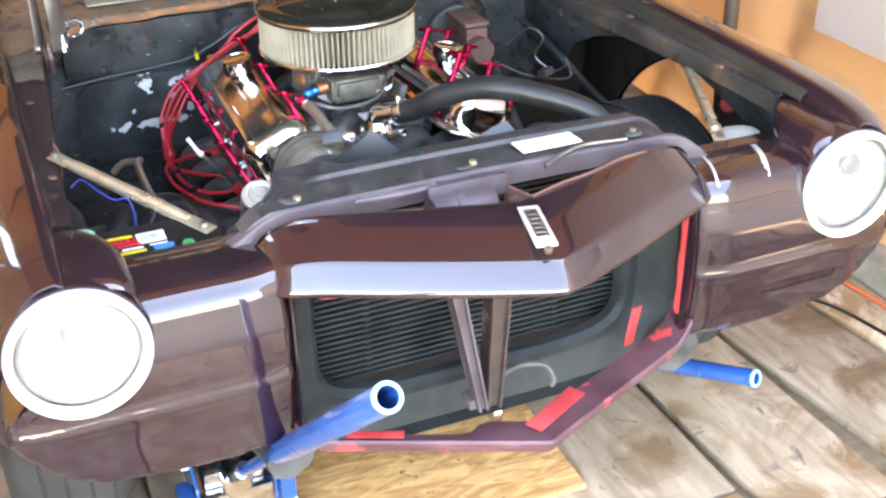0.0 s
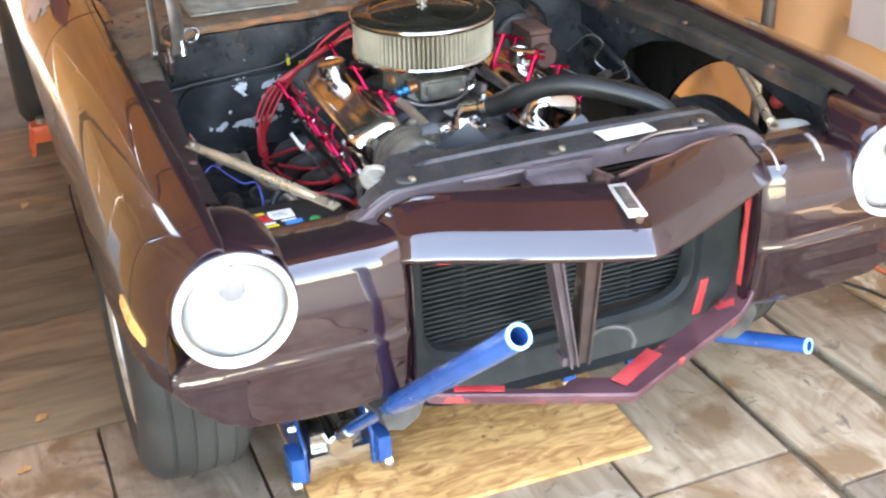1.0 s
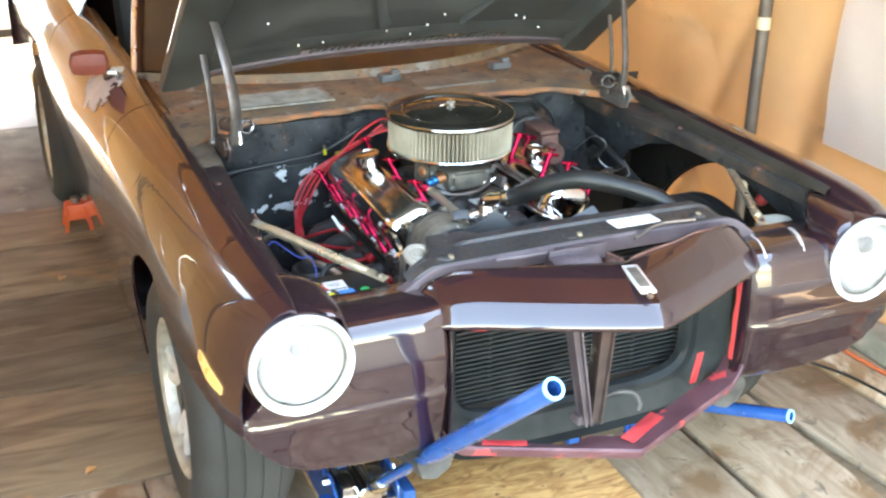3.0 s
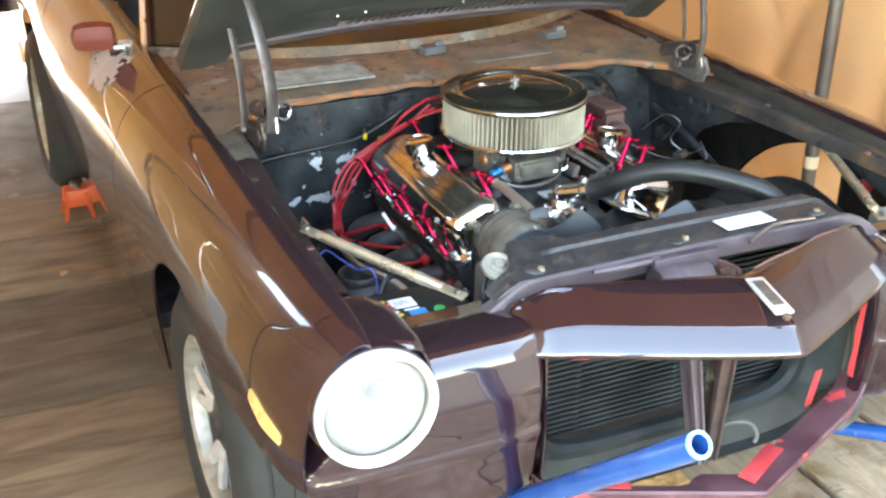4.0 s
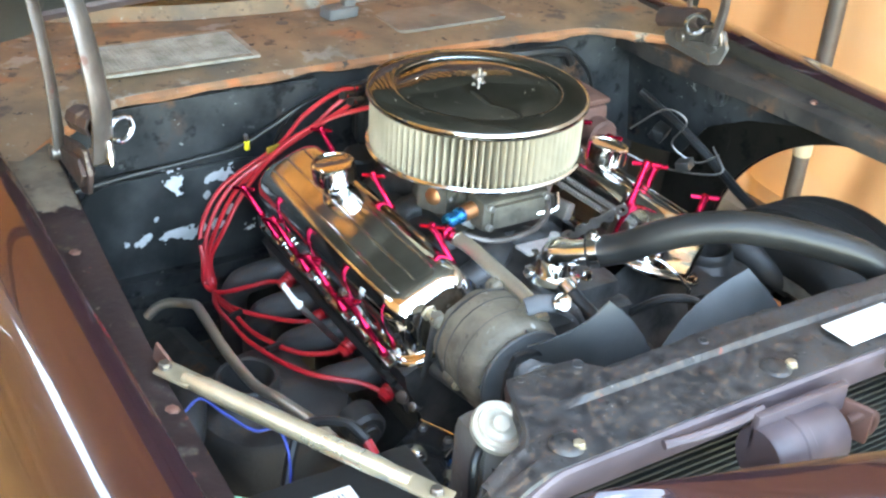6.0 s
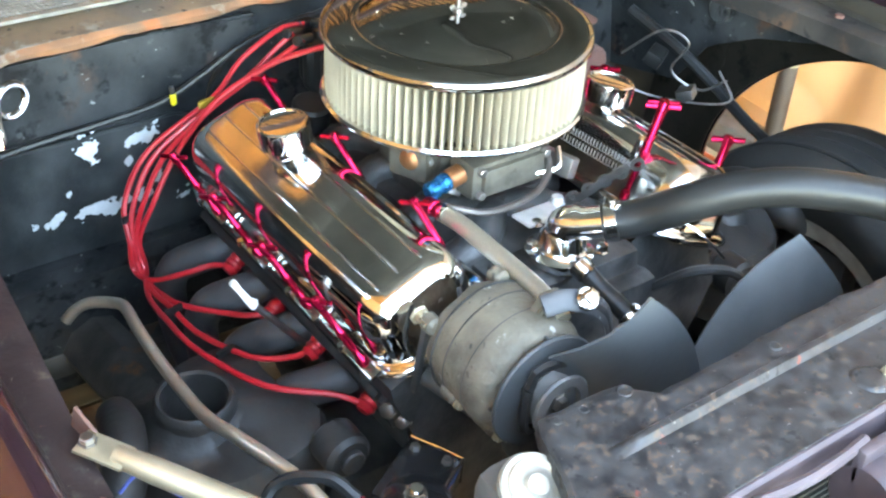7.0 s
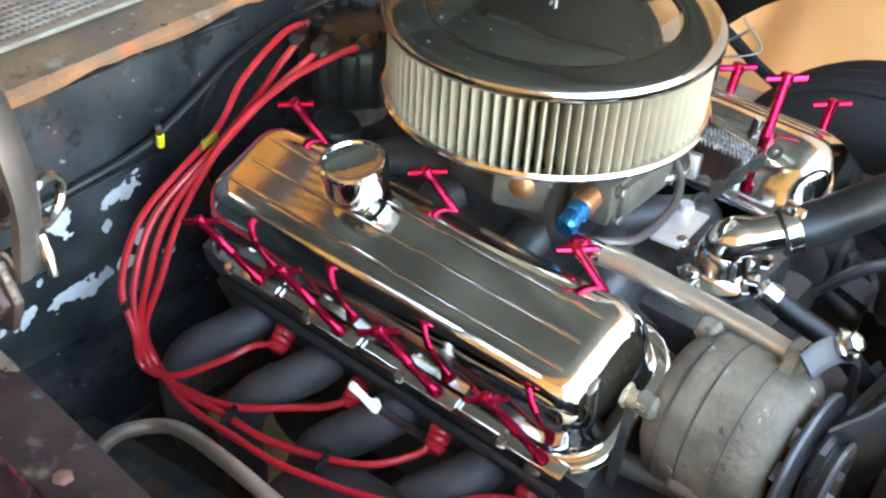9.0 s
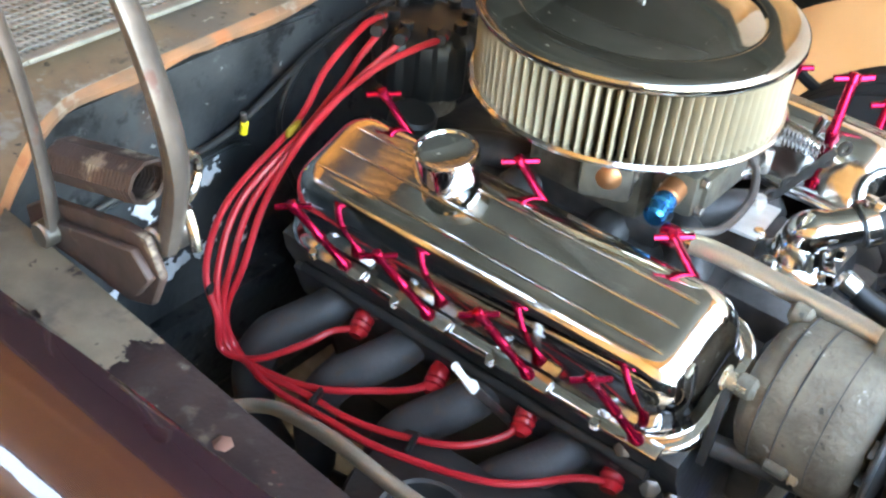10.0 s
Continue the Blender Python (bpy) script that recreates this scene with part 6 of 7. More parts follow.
# thermostat housing
bm = B()
lathe(bm, [(.042, 0), (.044, .004), (.044, .012), (.034, .016), (.030, .022), (.026, .040), (.018, .050), (0, .054)], Matrix.Translation((-.014, .766, .712)), 26)
tube(bm, [(-.012, .768, .742), (-.010, .760, .764), (.000, .742, .772), (.020, .715, .784)], [.026, .0255, .0215, .0205], 16, 5)
th = part("thermostat_housing", bm, CHROME, ENG, "chrome thermostat housing")
for x, y in ((-.045, .785), (.035, .795), (-.02, .725), (.03, .735)):
    bm = B()
    hexbolt(bm, (x, y, .722), (0, 0, 1), .008, .012)
    part("housing_bolt", bm, POLISHED, th)
bm = B()
box(bm, (.010, .829, .735), (.086, .034, .005), pose(0, 0, 0, 0, 5, 6), .002)
lathe(bm, [(0, .008), (.008, .008), (.010, 0)], Matrix.Translation((.044, .842, .735)), 12)
part("cover_plate", bm, SILVER, ENG, "pale grey cover plate on the manifold")
bm = B()
hexbolt(bm, (-.016, .812, .736), (0, 0, 1), .007, .006)
part("plate_bolt", bm, POLISHED, ENG)
bm = B()
for k in range(5):
    q = Vector((.07, .84, .735)) + Vector((.016, -.012, .014)) * k
    lathe(bm, [(.005, -.0015), (.010, -.0015), (.010, .0015), (.005, .0015)], axis_matrix(q, q + Vector((.5, .8, 0))), 12, True)
box(bm, (.10, .818, .76), (.085, .003, .012), pose(0, 0, 0, 0, -42, -36), .001)
part("throttle_bracket", bm, STEEL, ENG, "perforated steel bracket")
for o in (0, .022):
    bm = B()
    pts = []
    for k in range(220):
        a = k * 2 * math.pi / 9
        b = Vector((.085 + o, .925, .800)).lerp(Vector((.125 + o, .815, .775)), k / 219)
        pts.append((b.x + .0050 * math.cos(a), b.y + .0024 * math.cos(a), b.z + .0050 * math.sin(a)))
    tube(bm, pts, .0009, 5, 1)
    part("return_spring", bm, STEEL, ENG, "thin return spring")
bm = B()
tube(bm, [(.177, .851, .725), (.181, .846, .758), (.186, .840, .792)], [.006, .009, .007], 10, 4, 0, .6)
part("bright_lever", bm, POLISHED, ENG, "bright steel lever beside the valve cover")
bm = B()
box(bm, (.127, .695, .757), (.026, .016, .008), pose(0, 0, 0, 0, 12, 30), .002)
tube(bm, [(.130, .694, .756), (.15, .67, .738), (.17, .65, .71)], .002, 6)
part("bright_tab", bm, POLISHED, ENG, "bright tab with a thin wire")
# water pump bits
bm = B()
rod(bm, (0, .72, .60), (0, .60, .60), .055, 20)
box(bm, (.0, .68, .57), (.26, .06, .09), None, .02)
part("water_pump", bm, IRON, ENG)
bm = B()
tube(bm, [(-.036, .700, .742), (-.030, .675, .728), (-.022, .645, .715), (-.016, .615, .700), (-.010, .585, .67)], .0125, 12, 4)
pb = part("bypass_hose", bm, RUBBER, ENG, "short black bypass hose")
bm = B()
rod(bm, (-.0195, .632, .709), (-.017, .620, .703), .0145, 14)
hexbolt(bm, (-.016, .624, .715), (.3, 0, 1), .006, .010)
part("hose_clamp", bm, POLISHED, pb)
bm = B()
rod(bm, (-.039, .708, .746), (-.0345, .690, .737), .0145, 14)
part("hose_clamp", bm, POLISHED, pb)
bm = B()
tube(bm, [(.10, .70, .66), (.13, .66, .70), (.17, .63, .70), (.20, .62, .66), (.22, .62, .60)], .007, 8)
part("steel_pipe", bm, IRON, ENG)
bm = B()
rod(bm, (.285, .66, .60), (.285, .53, .60), .060, 20)
rod(bm, (.285, .53, .60), (.285, .50, .60), .045, 20)
part("power_pump", bm, IRON, ENG, "black belt driven pump")
bm = B()
hexbolt(bm, (.31, .60, .665), (0, -.3, 1), .012, .014)
part("pump_cap", bm, COPPER, ENG)
# pulleys and belt
bm = B()
for y in (.588, .572):
    lathe(bm, [(.03, -.006), (.078, -.006), (.072, 0), (.078, .006), (.03, .006)], axis_matrix((0, y, .60), (0, 1, .60)), 28, True)
    lathe(bm, [(.03, -.006), (.088, -.006), (.082, 0), (.088, .006), (.03, .006)], axis_matrix((0, y, .40), (0, 1, .40)), 28, True)
part("pulley", bm, IRON, ENG)
bm = B()
belt = [(-.235, .560, .745), (-.20, .560, .765), (.03, .572, .675), (.075, .572, .62), (.085, .572, .42), (.0, .572, .315), (-.085, .572, .40), (-.20, .560, .655), (-.235, .560, .69), (-.235, .560, .745)]
tube(bm, belt, .006, 6, 5)
part("drive_belt", bm, RUBBER, ENG)
# fan
fan = thing("fan", (0, .52, .56), "dark grey radiator fan with broad blades", "fan")
bm = B()
rod(bm, (0, .575, .57), (0, .535, .57), .05, 22)
rod(bm, (0, .54, .575), (0, .52, .575), .062, 22)
part("hub", bm, IRON, fan)
for k in range(4):
    bm = B()
    a = 2 * math.pi * k / 4 + .62
    rows = []
    for q in np.linspace(.05, .275, 8):
        half = .050 + .022 * math.sin((q - .05) / .212 * 2.6)
        rows.append([(q * math.cos(a) - h * math.sin(a), .53 + h * .35 + .25 * h * h / half, .585 + q * math.sin(a) + h * math.cos(a)) for h in (-half, -half * .5, 0, half * .5, half)])
    grid(bm, rows, 0.003)
    part("blade", bm, FAN_GREY, fan, "broad dark fan blade")

# alternator
ALT = thing("alternator", (-.195, .62, .640), "grey cast aluminium alternator with black pulley", "alternator")
ALT_X, ALT_Z = -.195, .712
AX = axis_matrix((ALT_X, .715, ALT_Z), (ALT_X, 0, ALT_Z))


def round_alt(deg, r, y):
    return Vector((ALT_X + r * math.cos(radians(deg)), y, ALT_Z + r * math.sin(radians(deg))))


bm = B()
rows = []
for r, h, wave in ((0, 0, 0), (.040, .001, 0), (.060, .007, .2), (.0715, .014, 1), (.0755, .021, 1), (.0765, .040, .5), (.0768, .0535, 0)):
    ring = []
    for k in range(73):
        deg = 5 * k
        dip = .0035 * wave * (.5 + .5 * math.cos(radians(deg * 9)))
        ring.append(tuple(round_alt(deg, max(r - dip, .0005), .715 - h)))
    rows.append(ring)
grid(bm, rows)
rear_half = part("rear_half", bm, CAST, ALT, "dusty grey cast rear half")
for h in (.030, .0535, .088):
    bm = B()
    lathe(bm, [(.0745, h - .0007), (.0776, h - .0006), (.0776, h + .0006), (.0745, h + .0007)], AX, 48)
    part("parting_seam", bm, GREASE, rear_half)
bm = B()
rows = []
for r, h, wave in ((.0768, .0545, 0), (.0772, .080, 0), (.0775, .1065, .3), (.0760, .112, 1), (.0735, .118, 1), (.066, .124, .4), (.050, .128, 0), (0, .129, 0)):
    ring = []
    for k in range(73):
        deg = 5 * k
        dip = .0022 * wave * (.5 + .5 * math.cos(radians(deg * 12)))
        ring.append(tuple(round_alt(deg, max(r - dip, .0005), .715 - h)))
    rows.append(ring)
grid(bm, rows)
front_half = part("front_half", bm, CAST, ALT, "dusty grey cast front half with worn bright edge")
# through-bolt lugs along the case
for deg, y0, y1, stub in ((70, .712, .690, 0), (152, .716, .694, 1), (205, .668, .640, 1), (238, .640, .602, 1), (310, .700, .670, 0)):
    bm = B()
    rod(bm, round_alt(deg, .0725, y0), round_alt(deg, .0725, y1), .0115, 16, None, .35)
    lug = part("bolt_lug", bm, CAST, rear_half)
    if stub:
        bm = B()
        hexbolt(bm, round_alt(deg, .0775, y1 - .001 if deg > 200 else y0 + .001), (0, -1 if deg > 200 else 1, 0), .0060, .007)
        part("through_bolt", bm, ZINC, lug, "yellowed through bolt")
# ear for the adjusting bracket
bm = B()
slab(bm, [(-.192, .778), (-.172, .806), (-.150, .806), (-.138, .790), (-.140, .770)], .612, .628)
bmesh.ops.bevel(bm, geom=list(bm.edges), offset=.003, segments=2, affect="EDGES")
part("adjusting_ear", bm, CAST, front_half, "worn ear of the case")
bm = B()
lathe(bm, [(.020, .131), (.060, .132), (.0705, .135), (.0720, .138), (.0705, .141), (.060, .1405), (.045, .144), (.020, .145)], AX, 44, True)
for k in range(12):
    a = math.radians(30 * k)
    box(bm, AX @ Vector((.062 * math.cos(a), .062 * math.sin(a), .1315)), (.018, .006, .0025), pose(0, 0, 0, 0, 30 * k, 0), .0008)
part("cooling_fan", bm, FAN_GREY, ALT, "round dark cooling fan")
bm = B()
lathe(bm, [(.01, .146), (.037, .147), (.039, .150), (.029, .158), (.039, .166), (.037, .169), (.026, .170), (.024, .164), (.012, .163)], AX, 32)
pul = part("pulley", bm, BLACK_PAINT, ALT)
bm = B()
hexbolt(bm, (ALT_X, .552, ALT_Z), (0, -1, 0), .011, .010)
part("pulley_nut", bm, STEEL, pul)
# curved adjusting bracket: a flat plate with a slot
arc = [(-.186, .604, .806), (-.160, .598, .809), (-.132, .590, .800), (-.110, .584, .780), (-.100, .582, .750), (-.098, .582, .715)]
bm = B()
tube(bm, arc, .0125, 12, 6, 0, .18)
br = part("slotted_bracket", bm, WORN_STEEL, ALT, "worn curved adjusting bracket")
bm = B()
tube(bm, [Vector(p) + Vector((0, -.0016, .0016)) for p in arc[2:5]], .0050, 8, 6, 0, .35)
part("bracket_slot", bm, FIN, br)
bm = B()
rod(bm, (-.138, .5905, .806), (-.138, .586, .811), .0135, 18)
hexbolt(bm, (-.138, .586, .811), (0, -.6, .8), .0095, .009)
part("bracket_bolt", bm, POLISHED, br, "bright washer and bolt")
bm = B()
rod(bm, (-.262, .722, .747), (-.262, .700, .747), .0085, 12)
rod(bm, (-.262, .722, .747), (-.262, .726, .747), .0125, 6)
part("mount_stud", bm, ZINC, ALT, "yellowed mounting stud")
bm = B()
rod(bm, (-.245, .73, .645), (-.20, .60, .622), .012)
box(bm, (-.258, .722, .690), (.007, .010, .110), pose(0, 0, 0, 0, 8, 0), .002)
part("lower_bracket", bm, GREASE, ALT)

# upper radiator hose
HOSE = thing("radiator_hose", (.25, .65, .78), "thick black rubber upper radiator hose", "hose")
bm = B()
tube(bm, [(.012, .722, .780), (.045, .690, .796), (.085, .640, .835), (.125, .60, .858), (.17, .558, .868), (.235, .508, .860), (.31, .46, .835), (.345, .435, .80), (.352, .425, .77)], .0240, 18, 8)
part("hose", bm, RUBBER, HOSE)
bm = B()
lathe(bm, [(.0246, -.008), (.0262, -.007), (.0262, .007), (.0246, .008)], axis_matrix((.020, .715, .784), (.045, .690, .796)), 22)
box(bm, (.014, .718, .812), (.012, .014, .014), None, .003)
hexbolt(bm, (.014, .711, .812), (0, -1, 0), .005, .008)
part("hose_clamp", bm, POLISHED, HOSE, "steel hose clamp")

# air cleaner
CL = Matrix.Translation((-.018, 1.005, .009))
AIR = thing("air_cleaner", (-.018, 1.005, .815), "round chrome air cleaner with pale pleated filter", "air cleaner")
bm = B()
n = 92
rows = []
for i in range(n * 8 + 1):
    a = 2 * math.pi * i / (n * 8)
    r = .1735 - .036 * (1.0, .9, .30, .04, 0, .04, .30, .9)[i % 8]
    rows.append([(-.018 + r * math.cos(a), 1.005 + r * math.sin(a), z) for z in (.843, .89, .941)])
grid(bm, rows)
part("filter_element", bm, PLEAT, AIR, "off-white pleated paper filter", 80)
bm = B()
lathe(bm, [(.168, .918), (.178, .921), (.1805, .926), (.1795, .932), (.176, .935), (.168, .937), (.140, .939), (.136, .9385), (.134, .935), (.130, .935), (.126, .938), (.09, .943), (.05, .947), (.018, .949), (0, .9495)], CL, 96)
part("lid", bm, LID_CHROME, AIR, "mirror chrome lid", 60)
bm = B()
lathe(bm, [(.168, .843), (.177, .8415), (.1795, .838), (.178, .834), (.172, .831), (.15, .826), (.07, .808), (.06, .80)], CL, 96)
part("base_pan", bm, CHROME, AIR)
bm = B()
rod(bm, (-.018, 1.005, .956), (-.018, 1.005, .964), .007, 14)
rod(bm, (-.018, 1.005, .96), (-.018, 1.005, .977), .0032, 10)
for s in (-1, 1):
    box(bm, (-.018 + s * .009, 1.005, .966), (.008, .003, .006), pose(0, 0, 0, 0, s * 20, 0), .001)
part("wing_nut", bm, STEEL, AIR, "bright wing nut")

# carburettor
CARB = thing("carburettor", (-.018, .99, .73), "grey cast four barrel carburettor", "carburettor")
bm = B()
box(bm, (-.018, 1.0, .768), (.15, .15, .075), None, .012)
lathe(bm, [(.06, .78), (.064, .80), (.062, .812)], CL, 30)
part("body", bm, CARB_CAST, CARB)
for y in (.895, 1.115):
    bm = B()
    box(bm, (-.018, y, .785), (.13, .055, .055), None, .012)
    box(bm, (-.018, y - (.025 if y < 1 else -.025), .785), (.10, .018, .04), None, .006)
    part("fuel_bowl", bm, CARB_CAST, CARB)
for x in (-.07, .035):
    for z in (.768, .803):
        bm = B()
        hexbolt(bm, (x, .868, z), (0, -1, 0), .006, .007)
        part("bowl_screw", bm, STEEL, CARB)
bm = B()
lathe(bm, [(0, 0), (.013, 0), (.0145, .004), (.0145, .012), (.009, .016), (0, .017)], axis_matrix((-.115, .955, .795), (-.20, .915, .80)), 20)
part("brass_plug", bm, COPPER, CARB, "brass coloured diaphragm plug")
bm = B()
box(bm, (-.10, .965, .79), (.06, .06, .05), pose(0, 0, 0, 0, 0, 25), .01)
part("accelerator_pump", bm, CARB_CAST, CARB)
bm = B()
rod(bm, (-.085, .890, .795), (-.108, .888, .791), .014, 12)
part("inlet_nut", bm, COPPER, CARB)
bm = B()
lathe(bm, [(0, 0), (.012, 0), (.013, .004), (.013, .012), (.0105, .014), (.012, .020), (.013, .030), (.010, .034), (0, .034)], axis_matrix((-.108, .888, .791), (-.150, .883, .782)), 12)
part("blue_fitting", bm, BLUE_ANO, CARB, "blue anodised hose fitting")
bm = B()
tube(bm, [(-.13, .86, .775), (-.08, .835, .763), (-.01, .835, .765), (.03, .85, .78), (.045, .875, .795)], .005, 8)
part("fuel_pipe", bm, HINGE, CARB)
bm = B()
for p in ((.06, .93, .79), (.07, .88, .77)):
    box(bm, p, (.02, .06, .03), pose(0, 0, 0, 0, 20, 15), .005)
part("linkage", bm, STEEL, CARB)
bm = B()
lathe(bm, [(0, .012), (.022, .012), (.028, .008), (.031, 0), (.031, -.02)], axis_matrix((-.105, .960, .794), (-.19, .920, .799)), 24)
hs = part("choke_housing", bm, CARB_CAST, CARB, "round cast choke housing")
for k in range(3):
    bm = B()
    q = axis_matrix((-.105, .960, .794), (-.19, .920, .799)) @ Vector((.025 * math.cos(k * 2.1), .025 * math.sin(k * 2.1), .010))
    hexbolt(bm, q, (-.85, -.40, .05), .005, .005)
    part("housing_screw", bm, STEEL, hs)
bm = B()
box(bm, (-.085, .905, .772), (.055, .006, .030), pose(0, 0, 0, 0, 35, 20), .002)
rod(bm, (-.065, .905, .785), (-.065, .895, .785), .007, 12)
part("choke_lever", bm, SILVER, CARB, "bare steel choke lever")
bm = B()
tube(bm, [(.02, .865, .775), (.045, .85, .785), (.06, .87, .80)], .0045, 8)
part("link_rod", bm, POLISHED, CARB)
# braided fuel hose to the carburettor
FH = thing("fuel_hose", (-.15, .72, .77), "braided steel fuel hose with red end fitting", "hose")
bm = B()
tube(bm, [(-.150, .842, .783), (-.147, .80, .785), (-.146, .74, .783), (-.147, .67, .782), (-.151, .625, .780), (-.153, .605, .774)], .0112, 12, 6)
part("hose", bm, BRAID, FH)
bm = B()
lathe(bm, [(0, 0), (.010, 0), (.012, .004), (.012, .016), (.010, .018), (.010, .026), (0, .026)], axis_matrix((-.157, .864, .786), (-.150, .80, .785)), 12)
part("red_fitting", bm, RED_ANO, FH, "red anodised hose end")
bm = B()
lathe(bm, [(0, 0), (.0115, 0), (.0115, .014), (0, .014)], axis_matrix((-.150, .845, .784), (-.147, .80, .785)), 14)
part("crimp", bm, POLISHED, FH)
# braided line beside the frame
BL = thing("brake_line", (-.47, .85, .55), "long braided steel line arching over the frame", "hose")
bm = B()
tube(bm, [(-.535, 1.165, .555), (-.520, 1.160, .572), (-.502, 1.148, .584), (-.478, 1.120, .592), (-.482, 1.07, .618), (-.498, .985, .648), (-.50, .90, .645), (-.498, .80, .650), (-.49, .72, .672), (-.465, .62, .672), (-.44, .52, .62)], .0078, 10, 6)
part("line", bm, BRAID, BL)
# pump low beside the radiator
FP = thing("fuel_pump", (-.30, .62, .50), "black mechanical pump with bright fittings", "pump")
bm = B()
lathe(bm, [(0, .0), (.040, .001), (.042, .006), (.042, .022), (.046, .024), (.046, .032), (.042, .034), (.040, .050), (.030, .056), (0, .058)], Matrix.Translation((-.33, .62, .53)), 28)
part("body", bm, GLOSS_BLACK, FP)
bm = B()
box(bm, (-.285, .680, .520), (.105, .075, .050), pose(0, 0, 0, 3, -4, 28), .008)
hd = part("head", bm, GLOSS_BLACK, FP, "glossy black pump head with worn bright edges")
turn = Matrix.Translation((-.285, .680, .520)) @ pose(0, 0, 0, 3, -4, 28)
for p, q in (((-.050, -.036, .024), (.050, -.036, .024)), ((.050, -.036, .024), (.050, .036, .024)), ((-.050, -.036, .024), (-.050, -.036, -.022)), ((.050, -.036, .024), (.050, -.036, -.022))):
    bm = B()
    tube(bm, [turn @ Vector(p), turn @ (Vector(p) * .5 + Vector(q) * .5) + Vector((0, 0, .0012)), turn @ Vector(q)], .0017, 6, 4)
    part("worn_rim", bm, POLISHED, hd, "bright worn rim")
for x, y in ((-.034, -.022), (.034, -.022), (.034, .022)):
    bm = B()
    hexbolt(bm, turn @ Vector((x, y, .025)), turn.to_3x3() @ Vector((0, 0, 1)), .006, .006)
    part("head_screw", bm, STEEL, hd)
# studs and a drain plug low on the block
for p, r in (((-.268, .765, .575), .011), ((-.262, .742, .570), .008), ((-.275, .800, .612), .010), ((-.262, .770, .618), .009)):
    bm = B()
    hexbolt(bm, p, (-.8, -.4, .35), r, .014)
    part("block_plug", bm, STEEL, ENG)
bm = B()
rod(bm, (-.345, .60, .59), (-.345, .60, .625), .009, 10)
hexbolt(bm, (-.345, .60, .61), (0, 0, 1), .012, .010)
part("fitting", bm, POLISHED, FP)
bm = B()
tube(bm, [(-.30, .60, .56), (-.27, .56, .58), (-.26, .51, .64), (-.30, .47, .70)], .008, 8)
part("outlet_pipe", bm, ZINC, FP)

# distributor and plug wires
DIS = thing("distributor", (-.01, 1.30, .66), "black distributor behind the air cleaner", "distributor")
bm = B()
lathe(bm, [(0, 0), (.04, 0), (.045, .05), (0, .05)], Matrix.Translation((-.01, 1.295, .68)), 26)
part("base", bm, CAST, DIS)
bm = B()
rows = []
for r, z, rib in ((.050, .728, 0), (.066, .733, .6), (.069, .740, 1), (.070, .795, 1), (.067, .808, 1), (.060, .814, .3), (.046, .818, 0), (.0, .820, 0)):
    rows.append([(-.01 + (r + .0032 * rib * max(-1, min(1, 3 * math.cos(10 * a)))) * math.cos(a), 1.295 + (r + .0032 * rib * max(-1, min(1, 3 * math.cos(10 * a)))) * math.sin(a), z) for a in np.linspace(0, 2 * math.pi, 121)])
grid(bm, rows)
dcap = part("cap", bm, RUBBER, DIS)
for k in range(8):
    bm = B()
    q = Vector((-.01 + .048 * math.cos(k * math.pi / 4), 1.295 + .048 * math.sin(k * math.pi / 4), .80))
    rod(bm, q, q + Vector((0, 0, .028)), .009, 12)
    part("tower", bm, RUBBER, dcap)
bm = B()
rod(bm, (-.105, 1.245, .70), (-.105, 1.235, .745), .030, 20)
part("grommet", bm, RUBBER, ENG, "black rubber breather elbow")
ENDS = ((-.070, 1.320, .831), (-.101, 1.296, .832), (-.105, 1.257, .837), (-.058, 1.232, .830))
NEAR = (((-.232, 1.308, .752), (-.179, 1.315, .798), (-.114, 1.316, .832)), ((-.236, 1.290, .752), (-.165, 1.298, .785), (-.135, 1.300, .806)),
        ((-.239, 1.280, .756), (-.168, 1.278, .792), (-.130, 1.266, .818)), ((-.240, 1.275, .765), (-.159, 1.264, .806), (-.10, 1.246, .824)))
PLUGS = (((-.288, 1.146, .572), 1), ((-.290, 1.030, .560), 2), ((-.292, .908, .584), 3), ((-.274, .803, .562), 4))
